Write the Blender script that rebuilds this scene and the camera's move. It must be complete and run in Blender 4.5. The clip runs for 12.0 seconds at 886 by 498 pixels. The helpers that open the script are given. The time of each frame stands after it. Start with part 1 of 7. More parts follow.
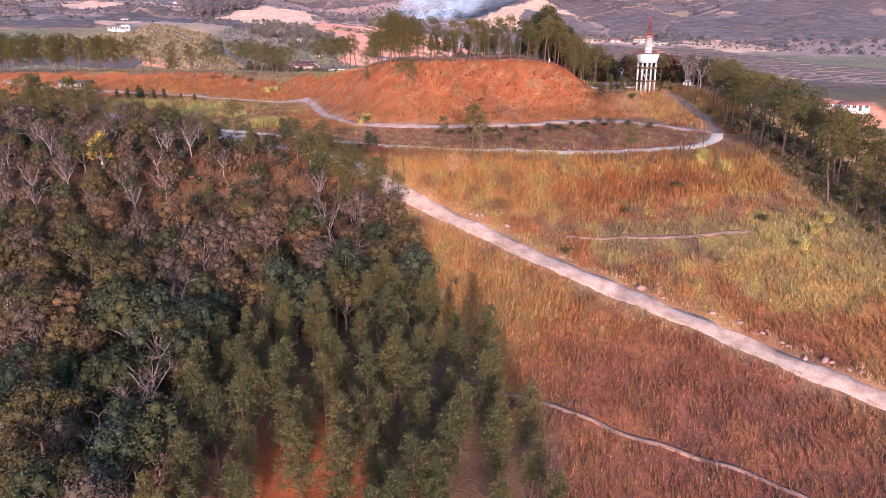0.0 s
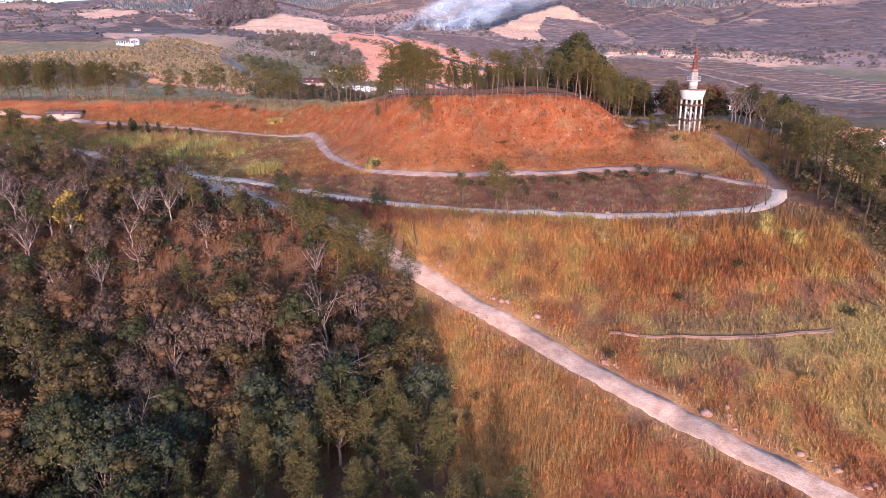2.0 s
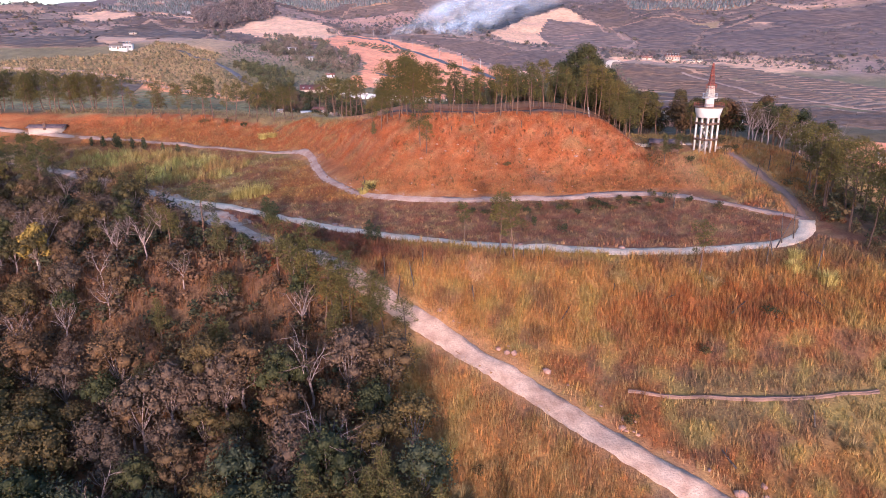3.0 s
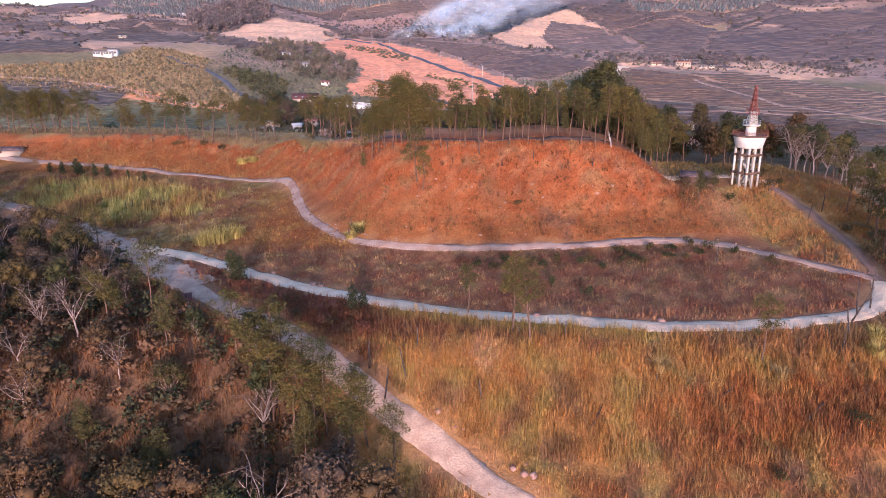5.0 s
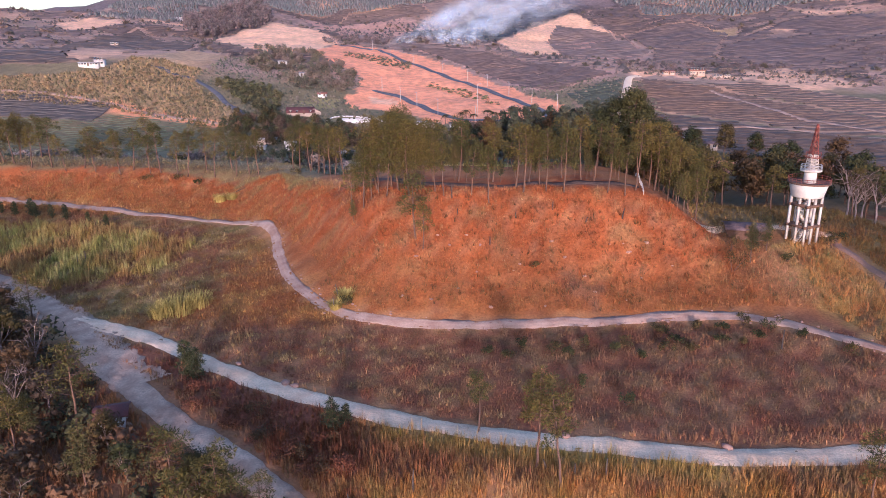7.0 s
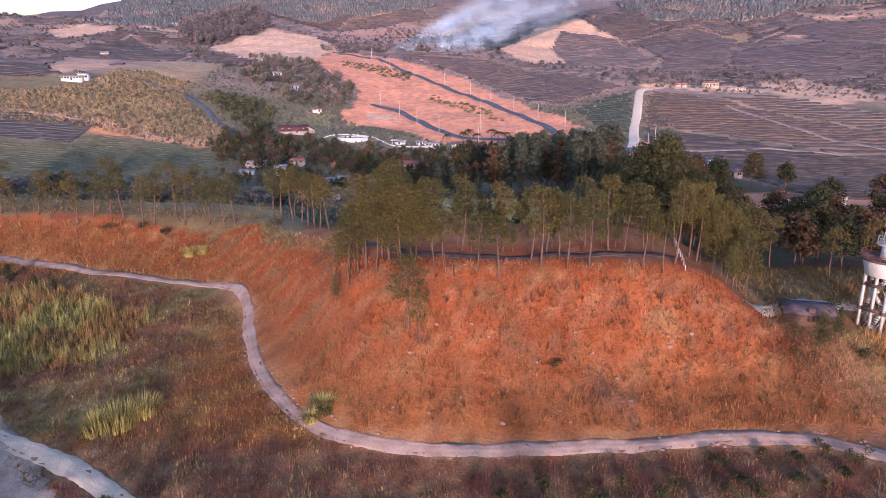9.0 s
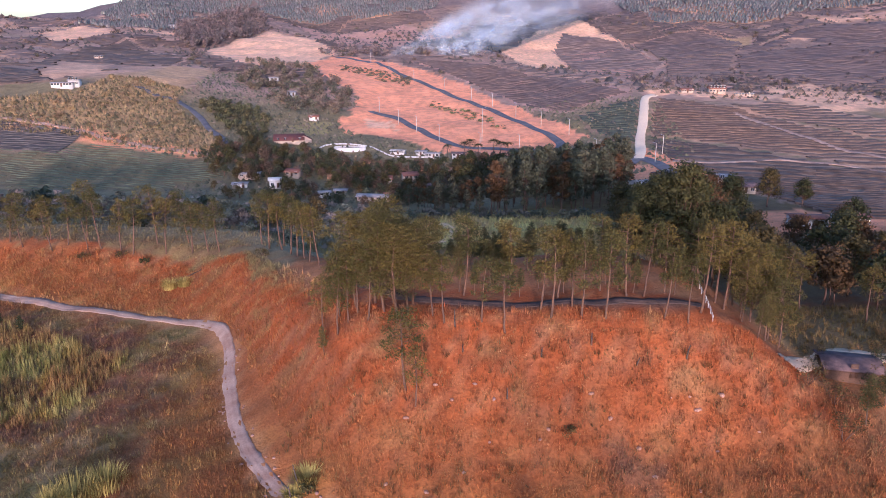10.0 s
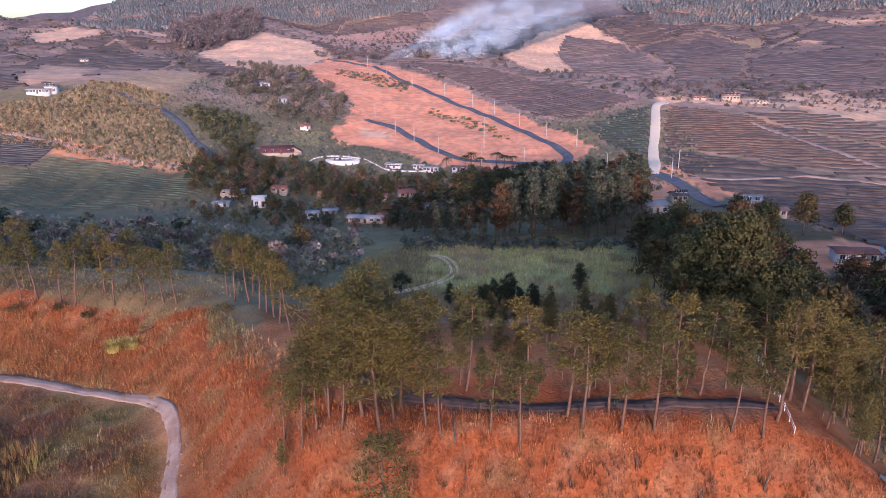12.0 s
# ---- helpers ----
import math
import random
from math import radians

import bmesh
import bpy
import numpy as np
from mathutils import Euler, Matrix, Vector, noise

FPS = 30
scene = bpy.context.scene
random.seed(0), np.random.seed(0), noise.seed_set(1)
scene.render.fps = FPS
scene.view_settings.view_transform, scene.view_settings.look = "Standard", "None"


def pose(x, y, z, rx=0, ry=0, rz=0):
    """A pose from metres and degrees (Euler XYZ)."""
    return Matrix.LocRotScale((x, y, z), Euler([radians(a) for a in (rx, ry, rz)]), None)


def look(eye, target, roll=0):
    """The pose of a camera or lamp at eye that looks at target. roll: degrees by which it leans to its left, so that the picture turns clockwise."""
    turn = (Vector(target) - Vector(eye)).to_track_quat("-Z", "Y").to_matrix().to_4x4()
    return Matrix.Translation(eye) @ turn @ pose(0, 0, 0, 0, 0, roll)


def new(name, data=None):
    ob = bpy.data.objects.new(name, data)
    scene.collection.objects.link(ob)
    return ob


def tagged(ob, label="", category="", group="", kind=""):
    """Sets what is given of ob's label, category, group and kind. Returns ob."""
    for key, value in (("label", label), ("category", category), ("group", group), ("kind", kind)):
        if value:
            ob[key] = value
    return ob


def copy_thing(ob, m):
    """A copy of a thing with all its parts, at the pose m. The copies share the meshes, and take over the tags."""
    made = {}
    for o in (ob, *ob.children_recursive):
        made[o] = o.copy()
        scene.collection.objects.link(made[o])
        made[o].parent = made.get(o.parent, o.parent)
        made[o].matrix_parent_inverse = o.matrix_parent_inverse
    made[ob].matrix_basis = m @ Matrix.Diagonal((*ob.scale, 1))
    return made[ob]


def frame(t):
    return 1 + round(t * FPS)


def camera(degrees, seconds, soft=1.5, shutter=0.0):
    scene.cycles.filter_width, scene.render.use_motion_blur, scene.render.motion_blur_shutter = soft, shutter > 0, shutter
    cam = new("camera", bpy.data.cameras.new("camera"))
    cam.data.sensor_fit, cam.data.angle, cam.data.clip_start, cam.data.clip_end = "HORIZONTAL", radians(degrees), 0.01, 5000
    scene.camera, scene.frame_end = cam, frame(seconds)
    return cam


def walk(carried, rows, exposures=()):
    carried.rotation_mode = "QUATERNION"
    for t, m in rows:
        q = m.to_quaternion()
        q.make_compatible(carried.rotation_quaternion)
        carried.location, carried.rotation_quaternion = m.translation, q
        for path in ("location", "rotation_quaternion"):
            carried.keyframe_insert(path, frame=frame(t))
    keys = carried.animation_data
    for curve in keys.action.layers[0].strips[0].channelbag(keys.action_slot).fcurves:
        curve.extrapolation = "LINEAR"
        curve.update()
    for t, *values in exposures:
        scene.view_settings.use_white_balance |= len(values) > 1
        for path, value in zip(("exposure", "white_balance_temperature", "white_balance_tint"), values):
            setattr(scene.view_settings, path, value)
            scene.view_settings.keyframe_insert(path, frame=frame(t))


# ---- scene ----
# ---- camera ----
cam = camera(65.0, 12.0, soft=0.9)
METRES, EYE, TILT, LEAN, TURN = 160.0, 32.0, -17.0, 0.0, 0.0
ROWS = [
    (0.0, 0.0, 0.0, 0.0, 0.0, 0.0, -0.0),
    (0.5, -0.0001, 0.035, 0.0238, 0.02, 0.05, 0.01),
    (1.0, -0.0003, 0.0698, 0.0478, 0.04, 0.11, 0.01),
    (1.2, -0.0004, 0.0837, 0.0574, 0.08, 0.12, 0.0),
    (1.3, -0.0005, 0.0907, 0.0622, 0.5, 0.13, -0.15),
    (1.4, -0.0006, 0.0976, 0.0670, 1.06, 0.14, -0.32),
    (1.5, -0.0007, 0.1046, 0.0719, 1.32, 0.15, -0.39),
    (2.0, -0.0008, 0.14, 0.0961, 1.43, 0.17, -0.39),
    (2.5, -0.0014, 0.1751, 0.1204, 1.45, 0.18, -0.41),
    (4.5, -0.0042, 0.3235, 0.1912, 1.51, 0.17, -0.45),
    (5.0, -0.0054, 0.3601, 0.2115, 1.52, 0.15, -0.46),
    (5.5, -0.0068, 0.3968, 0.2315, 1.54, 0.17, -0.43),
    (6.0, -0.0082, 0.4333, 0.2516, 1.6, 0.2, -0.45),
    (6.5, -0.0092, 0.4699, 0.2712, 1.69, 0.2, -0.44),
    (7.0, -0.0104, 0.5064, 0.2904, 1.75, 0.21, -0.44),
    (9.0, -0.014, 0.6489, 0.3777, 1.9, 0.28, -0.44),
    (9.5, -0.0151, 0.6846, 0.3998, 1.92, 0.26, -0.44),
    (10.0, -0.016, 0.7208, 0.4213, 1.94, 0.27, -0.45),
    (10.5, -0.0169, 0.7577, 0.4411, 1.96, 0.28, -0.46),
    (11.0, -0.0179, 0.7945, 0.458, 1.96, 0.29, -0.48),
    (11.5, -0.0188, 0.8321, 0.4701, 1.95, 0.3, -0.5),
    (12.0, -0.0195, 0.8711, 0.4836, 1.92, 0.27, -0.53),
]
walk(cam, [(t, pose(0, 0, EYE, TILT, LEAN, TURN) @ pose(METRES * x, METRES * y, METRES * z, 90 + pitch, roll, yaw)) for t, x, y, z, yaw, pitch, roll in ROWS],
     exposures=[(0, 1.80, 4740, 26), (5, 1.52, 4880, 28), (12, 1.36, 4760, 28)])

# ---- daylight: a low evening sun behind the flight, and the sky ----
SUN_HEIGHT, SUN_SIDE = 8.5, 3.0
world = bpy.data.worlds.new("evening_sky")
scene.world = world
world.use_nodes = True
sky = world.node_tree.nodes.new("ShaderNodeTexSky")
sky.sky_type, sky.sun_disc = "NISHITA", False
sky.sun_elevation, sky.sun_rotation = radians(SUN_HEIGHT), radians(180 - SUN_SIDE)
sky.air_density, sky.dust_density, sky.ozone_density = 1.0, 1.4, 1.3
backdrop_light = world.node_tree.nodes["Background"]
backdrop_light.inputs["Strength"].default_value = 0.135
world.node_tree.links.new(sky.outputs[0], backdrop_light.inputs["Color"])
sun = new("sun", bpy.data.lights.new("sun", "SUN"))
sun.data.energy, sun.data.angle, sun.data.color = 1.72, radians(2.5), (1.0, 0.70, 0.52)
sun.matrix_world = look((math.sin(radians(SUN_SIDE)) * 300, -math.cos(radians(SUN_SIDE)) * 300, math.tan(radians(SUN_HEIGHT)) * 300), (0, 0, 0))

# ---- materials ----
def surface(name, one, two=None, scale=1.0, rough=0.85, bump=0.3, fine=8.0, cover=False, vary="", metal=0.0, contrast=0.35, distance=0.1, broad=0.0):
    """A material with a coarse blend of two colours, a fine grain, and relief; cover: the colour comes from the mesh's land cover."""
    m = bpy.data.materials.new(name)
    m.use_nodes = True
    tree = m.node_tree
    n, link = tree.nodes, tree.links.new
    shader = n["Principled BSDF"]
    shader.inputs["Roughness"].default_value, shader.inputs["Metallic"].default_value = rough, metal
    shader.inputs["Specular IOR Level"].default_value = 0.25
    place = n.new("ShaderNodeNewGeometry")
    coarse, grain = n.new("ShaderNodeTexNoise"), n.new("ShaderNodeTexNoise")
    for tex, s, d in ((coarse, scale, 4.0), (grain, scale * fine, 6.0)):
        tex.inputs["Scale"].default_value, tex.inputs["Detail"].default_value = s, d
        link(place.outputs["Position"], tex.inputs["Vector"])
    if cover:
        base = n.new("ShaderNodeAttribute")
        base.attribute_name = "cover"
        colour = base.outputs["Color"]
    else:
        mix = n.new("ShaderNodeMix")
        mix.data_type = "RGBA"
        mix.inputs[6].default_value, mix.inputs[7].default_value = (*one, 1), (*(two or one), 1)
        factor = coarse.outputs["Fac"]
        steep = n.new("ShaderNodeMapRange")
        steep.inputs["From Min"].default_value, steep.inputs["From Max"].default_value = 0.35, 0.65
        if vary == "thing":
            factor = n.new("ShaderNodeObjectInfo").outputs["Random"]
            steep.inputs["From Min"].default_value, steep.inputs["From Max"].default_value = 0.0, 1.0
        if vary == "piece":
            factor = place.outputs["Random Per Island"]
            steep.inputs["From Min"].default_value, steep.inputs["From Max"].default_value = 0.0, 1.0
        link(factor, steep.inputs["Value"])
        link(steep.outputs["Result"], mix.inputs[0])
        colour = mix.outputs[2]
    tone = n.new("ShaderNodeMapRange")
    tone.inputs["From Min"].default_value, tone.inputs["From Max"].default_value = 0.25, 0.75
    tone.inputs["To Min"].default_value, tone.inputs["To Max"].default_value = 1 - contrast, 1 + contrast
    both = n.new("ShaderNodeMath")
    both.operation = "ADD"
    both.use_clamp = False
    half = n.new("ShaderNodeMath")
    half.operation, half.inputs[1].default_value = "MULTIPLY", 0.5
    link(coarse.outputs["Fac"], both.inputs[0])
    link(grain.outputs["Fac"], both.inputs[1])
    link(both.outputs[0], half.inputs[0])
    link(half.outputs[0], tone.inputs["Value"])
    strength = tone.outputs["Result"]
    if broad:
        patch, depth, times = n.new("ShaderNodeTexNoise"), n.new("ShaderNodeMapRange"), n.new("ShaderNodeMath")
        patch.inputs["Scale"].default_value, patch.inputs["Detail"].default_value, patch.inputs["Roughness"].default_value = 0.05, 8.0, 0.7
        link(place.outputs["Position"], patch.inputs["Vector"])
        depth.inputs["From Min"].default_value, depth.inputs["From Max"].default_value = 0.3, 0.7
        depth.inputs["To Min"].default_value, depth.inputs["To Max"].default_value = 1 - broad, 1 + broad
        link(patch.outputs["Fac"], depth.inputs["Value"])
        times.operation = "MULTIPLY"
        link(strength, times.inputs[0])
        link(depth.outputs["Result"], times.inputs[1])
        strength = times.outputs[0]
    shade = n.new("ShaderNodeVectorMath")
    shade.operation = "SCALE"
    link(colour, shade.inputs[0])
    link(strength, shade.inputs["Scale"])
    link(shade.outputs[0], shader.inputs["Base Color"])
    if bump:
        relief = n.new("ShaderNodeBump")
        relief.inputs["Strength"].default_value, relief.inputs["Distance"].default_value = bump, distance
        link(half.outputs[0], relief.inputs["Height"])
        link(relief.outputs[0], shader.inputs["Normal"])
    return m


GROUND = surface("ground_cover", (1, 1, 1), cover=True, scale=0.22, fine=11, bump=0.9, distance=0.4, contrast=0.5, rough=0.95, broad=0.2)
GRASS = surface("grass_blades", (1, 1, 1), cover=True, scale=0.35, fine=5, bump=0, contrast=0.35, rough=0.8)
FOLIAGE = surface("tree_foliage", (1, 1, 1), cover=True, scale=0.6, fine=4, bump=0, contrast=0.3, rough=0.75)
DIRT = surface("pale_dirt", (0.52, 0.35, 0.25), (0.32, 0.19, 0.13), scale=0.35, fine=9, bump=0.5, distance=0.15, contrast=0.3, rough=0.95)
PALE = surface("pale_gravel", (0.95, 0.68, 0.43), (0.70, 0.46, 0.28), scale=0.45, fine=8, bump=0.7, distance=0.2, contrast=0.32, rough=0.95, broad=0.2)
ASPHALT = surface("asphalt", (0.11, 0.10, 0.105), (0.15, 0.135, 0.135), scale=0.3, fine=12, bump=0.2, contrast=0.2, rough=0.85)
BARK = surface("pine_bark", (0.17, 0.095, 0.06), (0.10, 0.06, 0.042), scale=0.9, fine=6, bump=0.6, contrast=0.4, rough=0.9)
PALE_BARK = surface("pale_bark", (0.50, 0.42, 0.35), (0.34, 0.27, 0.22), scale=1.2, fine=5, bump=0.4, contrast=0.3, rough=0.85)
CHARRED = surface("charred_wood", (0.05, 0.04, 0.035), (0.11, 0.08, 0.06), scale=2, fine=5, bump=0.5, contrast=0.3, rough=0.9)
PINE = surface("pine_needles", (0.056, 0.052, 0.010), (0.108, 0.078, 0.014), scale=0.7, fine=5, bump=0, vary="thing", contrast=0.45, rough=0.7)
YOUNG_PINE = surface("young_pine_needles", (0.058, 0.054, 0.014), (0.10, 0.078, 0.018), scale=0.7, fine=5, bump=0, vary="thing", contrast=0.45, rough=0.7)
DARK_CONIFER = surface("dark_conifer_needles", (0.034, 0.038, 0.013), (0.052, 0.055, 0.016), scale=0.8, fine=4, bump=0, vary="thing", contrast=0.4, rough=0.7)
ROCK = surface("rock", (0.42, 0.25, 0.18), (0.30, 0.16, 0.11), scale=0.8, fine=6, bump=0.6, contrast=0.3)
CONCRETE = surface("weathered_concrete", (0.62, 0.55, 0.46), (0.44, 0.37, 0.30), scale=0.5, fine=8, bump=0.3, contrast=0.22, rough=0.85)
RUST = surface("rusty_red_steel", (0.34, 0.08, 0.05), (0.22, 0.09, 0.06), scale=1.5, fine=5, bump=0.2, rough=0.6, metal=0.3)
WHITE = surface("white_render", (0.72, 0.67, 0.60), (0.54, 0.48, 0.42), scale=0.4, fine=9, bump=0.15, contrast=0.15)
CREAM = surface("cream_render", (0.52, 0.40, 0.30), (0.40, 0.30, 0.22), scale=0.4, fine=9, bump=0.15, contrast=0.15)
TILE = surface("clay_roof_tiles", (0.30, 0.12, 0.08), (0.20, 0.09, 0.06), scale=0.9, fine=6, bump=0.5, contrast=0.3)
METAL_ROOF = surface("grey_roof_sheet", (0.36, 0.33, 0.31), (0.25, 0.22, 0.21), scale=0.5, fine=6, bump=0.2, rough=0.7, metal=0.1)
DARK_ROOF = surface("dark_roof_tiles", (0.10, 0.07, 0.07), (0.17, 0.11, 0.10), scale=0.9, fine=6, bump=0.5, contrast=0.35)
GLASS_DARK = surface("dark_window_pane", (0.03, 0.035, 0.04), bump=0, rough=0.15, contrast=0.1)
STEEL = surface("galvanised_steel", (0.5, 0.5, 0.5), (0.4, 0.4, 0.4), bump=0, rough=0.5, metal=0.6)
WATER = surface("pond_water", (0.03, 0.04, 0.045), bump=0.05, rough=0.08, contrast=0.1)
# dark colour for the shadow line of the crest cut
SHADE_STRIP = surface("painted_cut_shade", (0.07, 0.048, 0.04), (0.11, 0.07, 0.055), scale=0.6, fine=8, bump=0.4, contrast=0.3, rough=0.95)
GREY_BARK = surface("grey_pink_bark", (0.34, 0.25, 0.21), (0.24, 0.17, 0.14), scale=1.2, fine=5, bump=0.4, contrast=0.3, rough=0.85)
WHITE_GRAVEL = surface("white_gravel", (0.90, 0.67, 0.44), (0.76, 0.55, 0.36), scale=0.2, fine=10, bump=0.3, contrast=0.2, rough=0.95)

DARK_RED_TILE = surface("dark_red_roof_tiles", (0.16, 0.055, 0.045), (0.10, 0.045, 0.04), scale=0.9, fine=6, bump=0.5, contrast=0.35)
BROWN_DIRT = surface("brown_dirt", (0.36, 0.20, 0.13), (0.25, 0.14, 0.09), scale=0.4, fine=8, bump=0.5, distance=0.15, contrast=0.3, rough=0.95)
DUSTY = surface("grey_dusty_earth", (0.70, 0.46, 0.30), (0.36, 0.215, 0.135), scale=0.45, fine=8, bump=0.8, distance=0.2, contrast=0.48, rough=0.95, broad=0.25)
# ---- the lie of the land ----
import functools

# cross-sections along y at stations of x: foot, slope, track, terrace, bank, crest, back of the crest
STATION = np.array([-180, -95, -52, -34, -18, 5, 30, 38, 47, 60, 78, 110, 180.0])
SECTION_Y = np.array([
    [60, 60, 60, 60, 60, 60, 60, 60, 60, 60, 60, 60, 60],
    [112, 112, 112, 112, 112, 112, 112, 112, 112, 112, 112, 112, 112],
    [140, 140, 138, 138, 138, 140, 141, 142, 142, 143, 144, 146, 150],
    [172, 164, 156, 155, 155, 157, 160, 161, 162, 164, 166, 170, 176],
    [268, 264, 250, 216, 198, 196, 198, 198, 199, 200, 200, 200, 202],
    [275, 272, 260, 230, 210, 209, 210, 210, 210, 209, 209.5, 210, 212],
    [283, 280, 272, 243, 226, 224, 224, 223.5, 219, 217, 217.5, 218, 222],
    [296, 293, 286, 260, 246, 244, 243, 240, 238, 234, 235.5, 238, 246.0]])
SECTION_Z = np.array([
    [-38, -34, -31, -29, -27.5, -26, -25.5, -25, -24, -23, -22, -26, -30],
    [-23, -21, -19, -17, -14, -11.6, -9.4, -9, -8.8, -8.6, -7.4, -16, -24],
    [-12, -10, -7.5, -6.8, -4.8, -2.6, -2.2, -1.0, 0.6, 1.6, 2.4, -9, -18],
    [-3, 2, 5, 5.4, 5.6, 5.7, 5.7, 5.9, 6.2, 6.6, 7.4, -5, -14],
    [11.5, 11.2, 9.0, 8.0, 7.0, 7.2, 7.8, 8.4, 9.4, 10.2, 10.5, 0, -10],
    [14.5, 14.0, 12.5, 12.2, 12.4, 12.3, 11.8, 12, 12.4, 12.8, 12.6, 3, -6],
    [18.5, 18.6, 18, 19.5, 23.6, 24.6, 24.6, 22.5, 16, 15.2, 14.6, 6, -3],
    [19, 19, 18.4, 20.5, 24.8, 25.4, 25.4, 23, 17.6, 17, 16.3, 7, -2]])
# the valley and the hills behind it
FAR_X = np.array([-1500, -860, -600, -260, -130, -45, 30, 105, 185, 330, 900.0])
FAR_Y = np.array([320, 420, 500, 585, 700, 860, 1150, 1700, 2600, 4800.0])
FAR_Z = np.array([
    [20, 17, 14, 10, 9, 9.5, 10, 10, 9, 6, 4],
    [24, 20, 16, 8, 2, -1, 3, 8, 8, 2, 0],
    [34, 32, 30, 25, 13, 8.5, 8.5, 12, 14, 8, 6],
    [44, 44, 44, 42, 26, 17, 17, 25, 22.5, 16, 18],
    [50, 50, 52, 44, 36, 32, 29, 35, 30, 26, 34],
    [56, 60, 64, 56, 49, 46, 44, 40, 38, 44, 60],
    [68, 78, 86, 84, 80, 76, 74, 76, 82, 92, 120],
    [84, 104, 168, 185, 190, 192, 194, 196, 200, 215, 260],
    [104, 132, 260, 290, 300, 300, 300, 300, 310, 330, 380],
    [60, 96, 140, 240, 260, 270, 280, 290, 300, 310, 320.0]])


def eased(x, knots, rows):
    """Rows of values at the knots, carried smoothly to every x."""
    x = np.clip(x, knots[0], knots[-1])
    i = np.clip(np.searchsorted(knots, x, side="right") - 1, 0, len(knots) - 2)
    u = (x - knots[i]) / (knots[i + 1] - knots[i])
    slope = np.gradient(rows, knots, axis=-1)
    h = knots[i + 1] - knots[i]
    a, b, da, db = rows[..., i], rows[..., i + 1], slope[..., i] * h, slope[..., i + 1] * h
    return a + u * da + u * u * (3 * (b - a) - 2 * da - db) + u ** 3 * (2 * (a - b) + da + db)


@functools.lru_cache(None)
def wave_turns(seed):
    return [tuple(pair) for pair in np.random.RandomState(seed).uniform(0, 6.283, (7, 2))]


def wave(x, y, size, seed):
    """A cheap smooth unevenness between about -1 and 1."""
    total = 0
    for k, (a, p) in enumerate(wave_turns(seed)):
        f = (0.7 + 0.25 * k) * 6.283 / size
        total = total + np.sin(f * (x * np.cos(a) + y * np.sin(a)) + p + 1.3 * np.sin(0.6 * f * (y * np.cos(a) - x * np.sin(a)) + 2 * p))
    return total / 3.2


def far_height(x, y):
    u = eased(np.clip(y, 320, 4800), FAR_Y, FAR_Z.T)
    i = np.clip(np.searchsorted(FAR_X, np.clip(x, -1500, 900), side="right") - 1, 0, len(FAR_X) - 2)
    s = (np.clip(x, -1500, 900) - FAR_X[i]) / (FAR_X[i + 1] - FAR_X[i])
    s = s * s * (3 - 2 * s)
    n = np.arange(x.size)
    z = u[i, n] * (1 - s) + u[i + 1, n] * s
    rough = np.clip((y - 620) / 600, 0, 1)
    return z + rough * (9 * wave(x, y, 420, 3) + 3 * wave(x, y, 150, 4)) + 0.7 * wave(x, y, 60, 5)


def raw_height(x, y):
    ys, zs = eased(x, STATION, SECTION_Y), eased(x, STATION, SECTION_Z)
    back = 0.10 * (60 - np.clip(y, -4000, 60))
    z = zs[0] - np.clip(back, 0, 14)
    for k in range(len(ys) - 1):
        u = np.clip((y - ys[k]) / (ys[k + 1] - ys[k]), 0, 1)
        z = np.where(y >= ys[k], zs[k] + (zs[k + 1] - zs[k]) * u, z)
    u = np.clip((y - ys[-1]) / np.interp(x, [-70, -40, 0], [20, 34, 52]), 0, 1)
    u = u * u * (3 - 2 * u)
    if u.max() == 0:
        return z
    return z * (1 - u) + far_height(x, y) * u


def height(x, y):
    """The height of the ground at x and y (numbers or arrays), with the breaks of slope rounded off."""
    x, y = np.broadcast_arrays(np.asarray(x, float), np.asarray(y, float))
    shape, x, y = x.shape, x.ravel(), y.ravel()
    z = sum(raw_height(x + dx, y + dy) for dx, dy in ((0, -2.2), (0, -0.8), (0, 0.8), (0, 2.2), (-2, 0), (2, 0))) / 6
    near = np.clip((330 - y) / 40, 0, 1)
    z = z + near * (0.22 * wave(x, y, 17, 1) + 0.05 * wave(x, y, 5.5, 2))
    return z.reshape(shape) if shape else float(z[0])

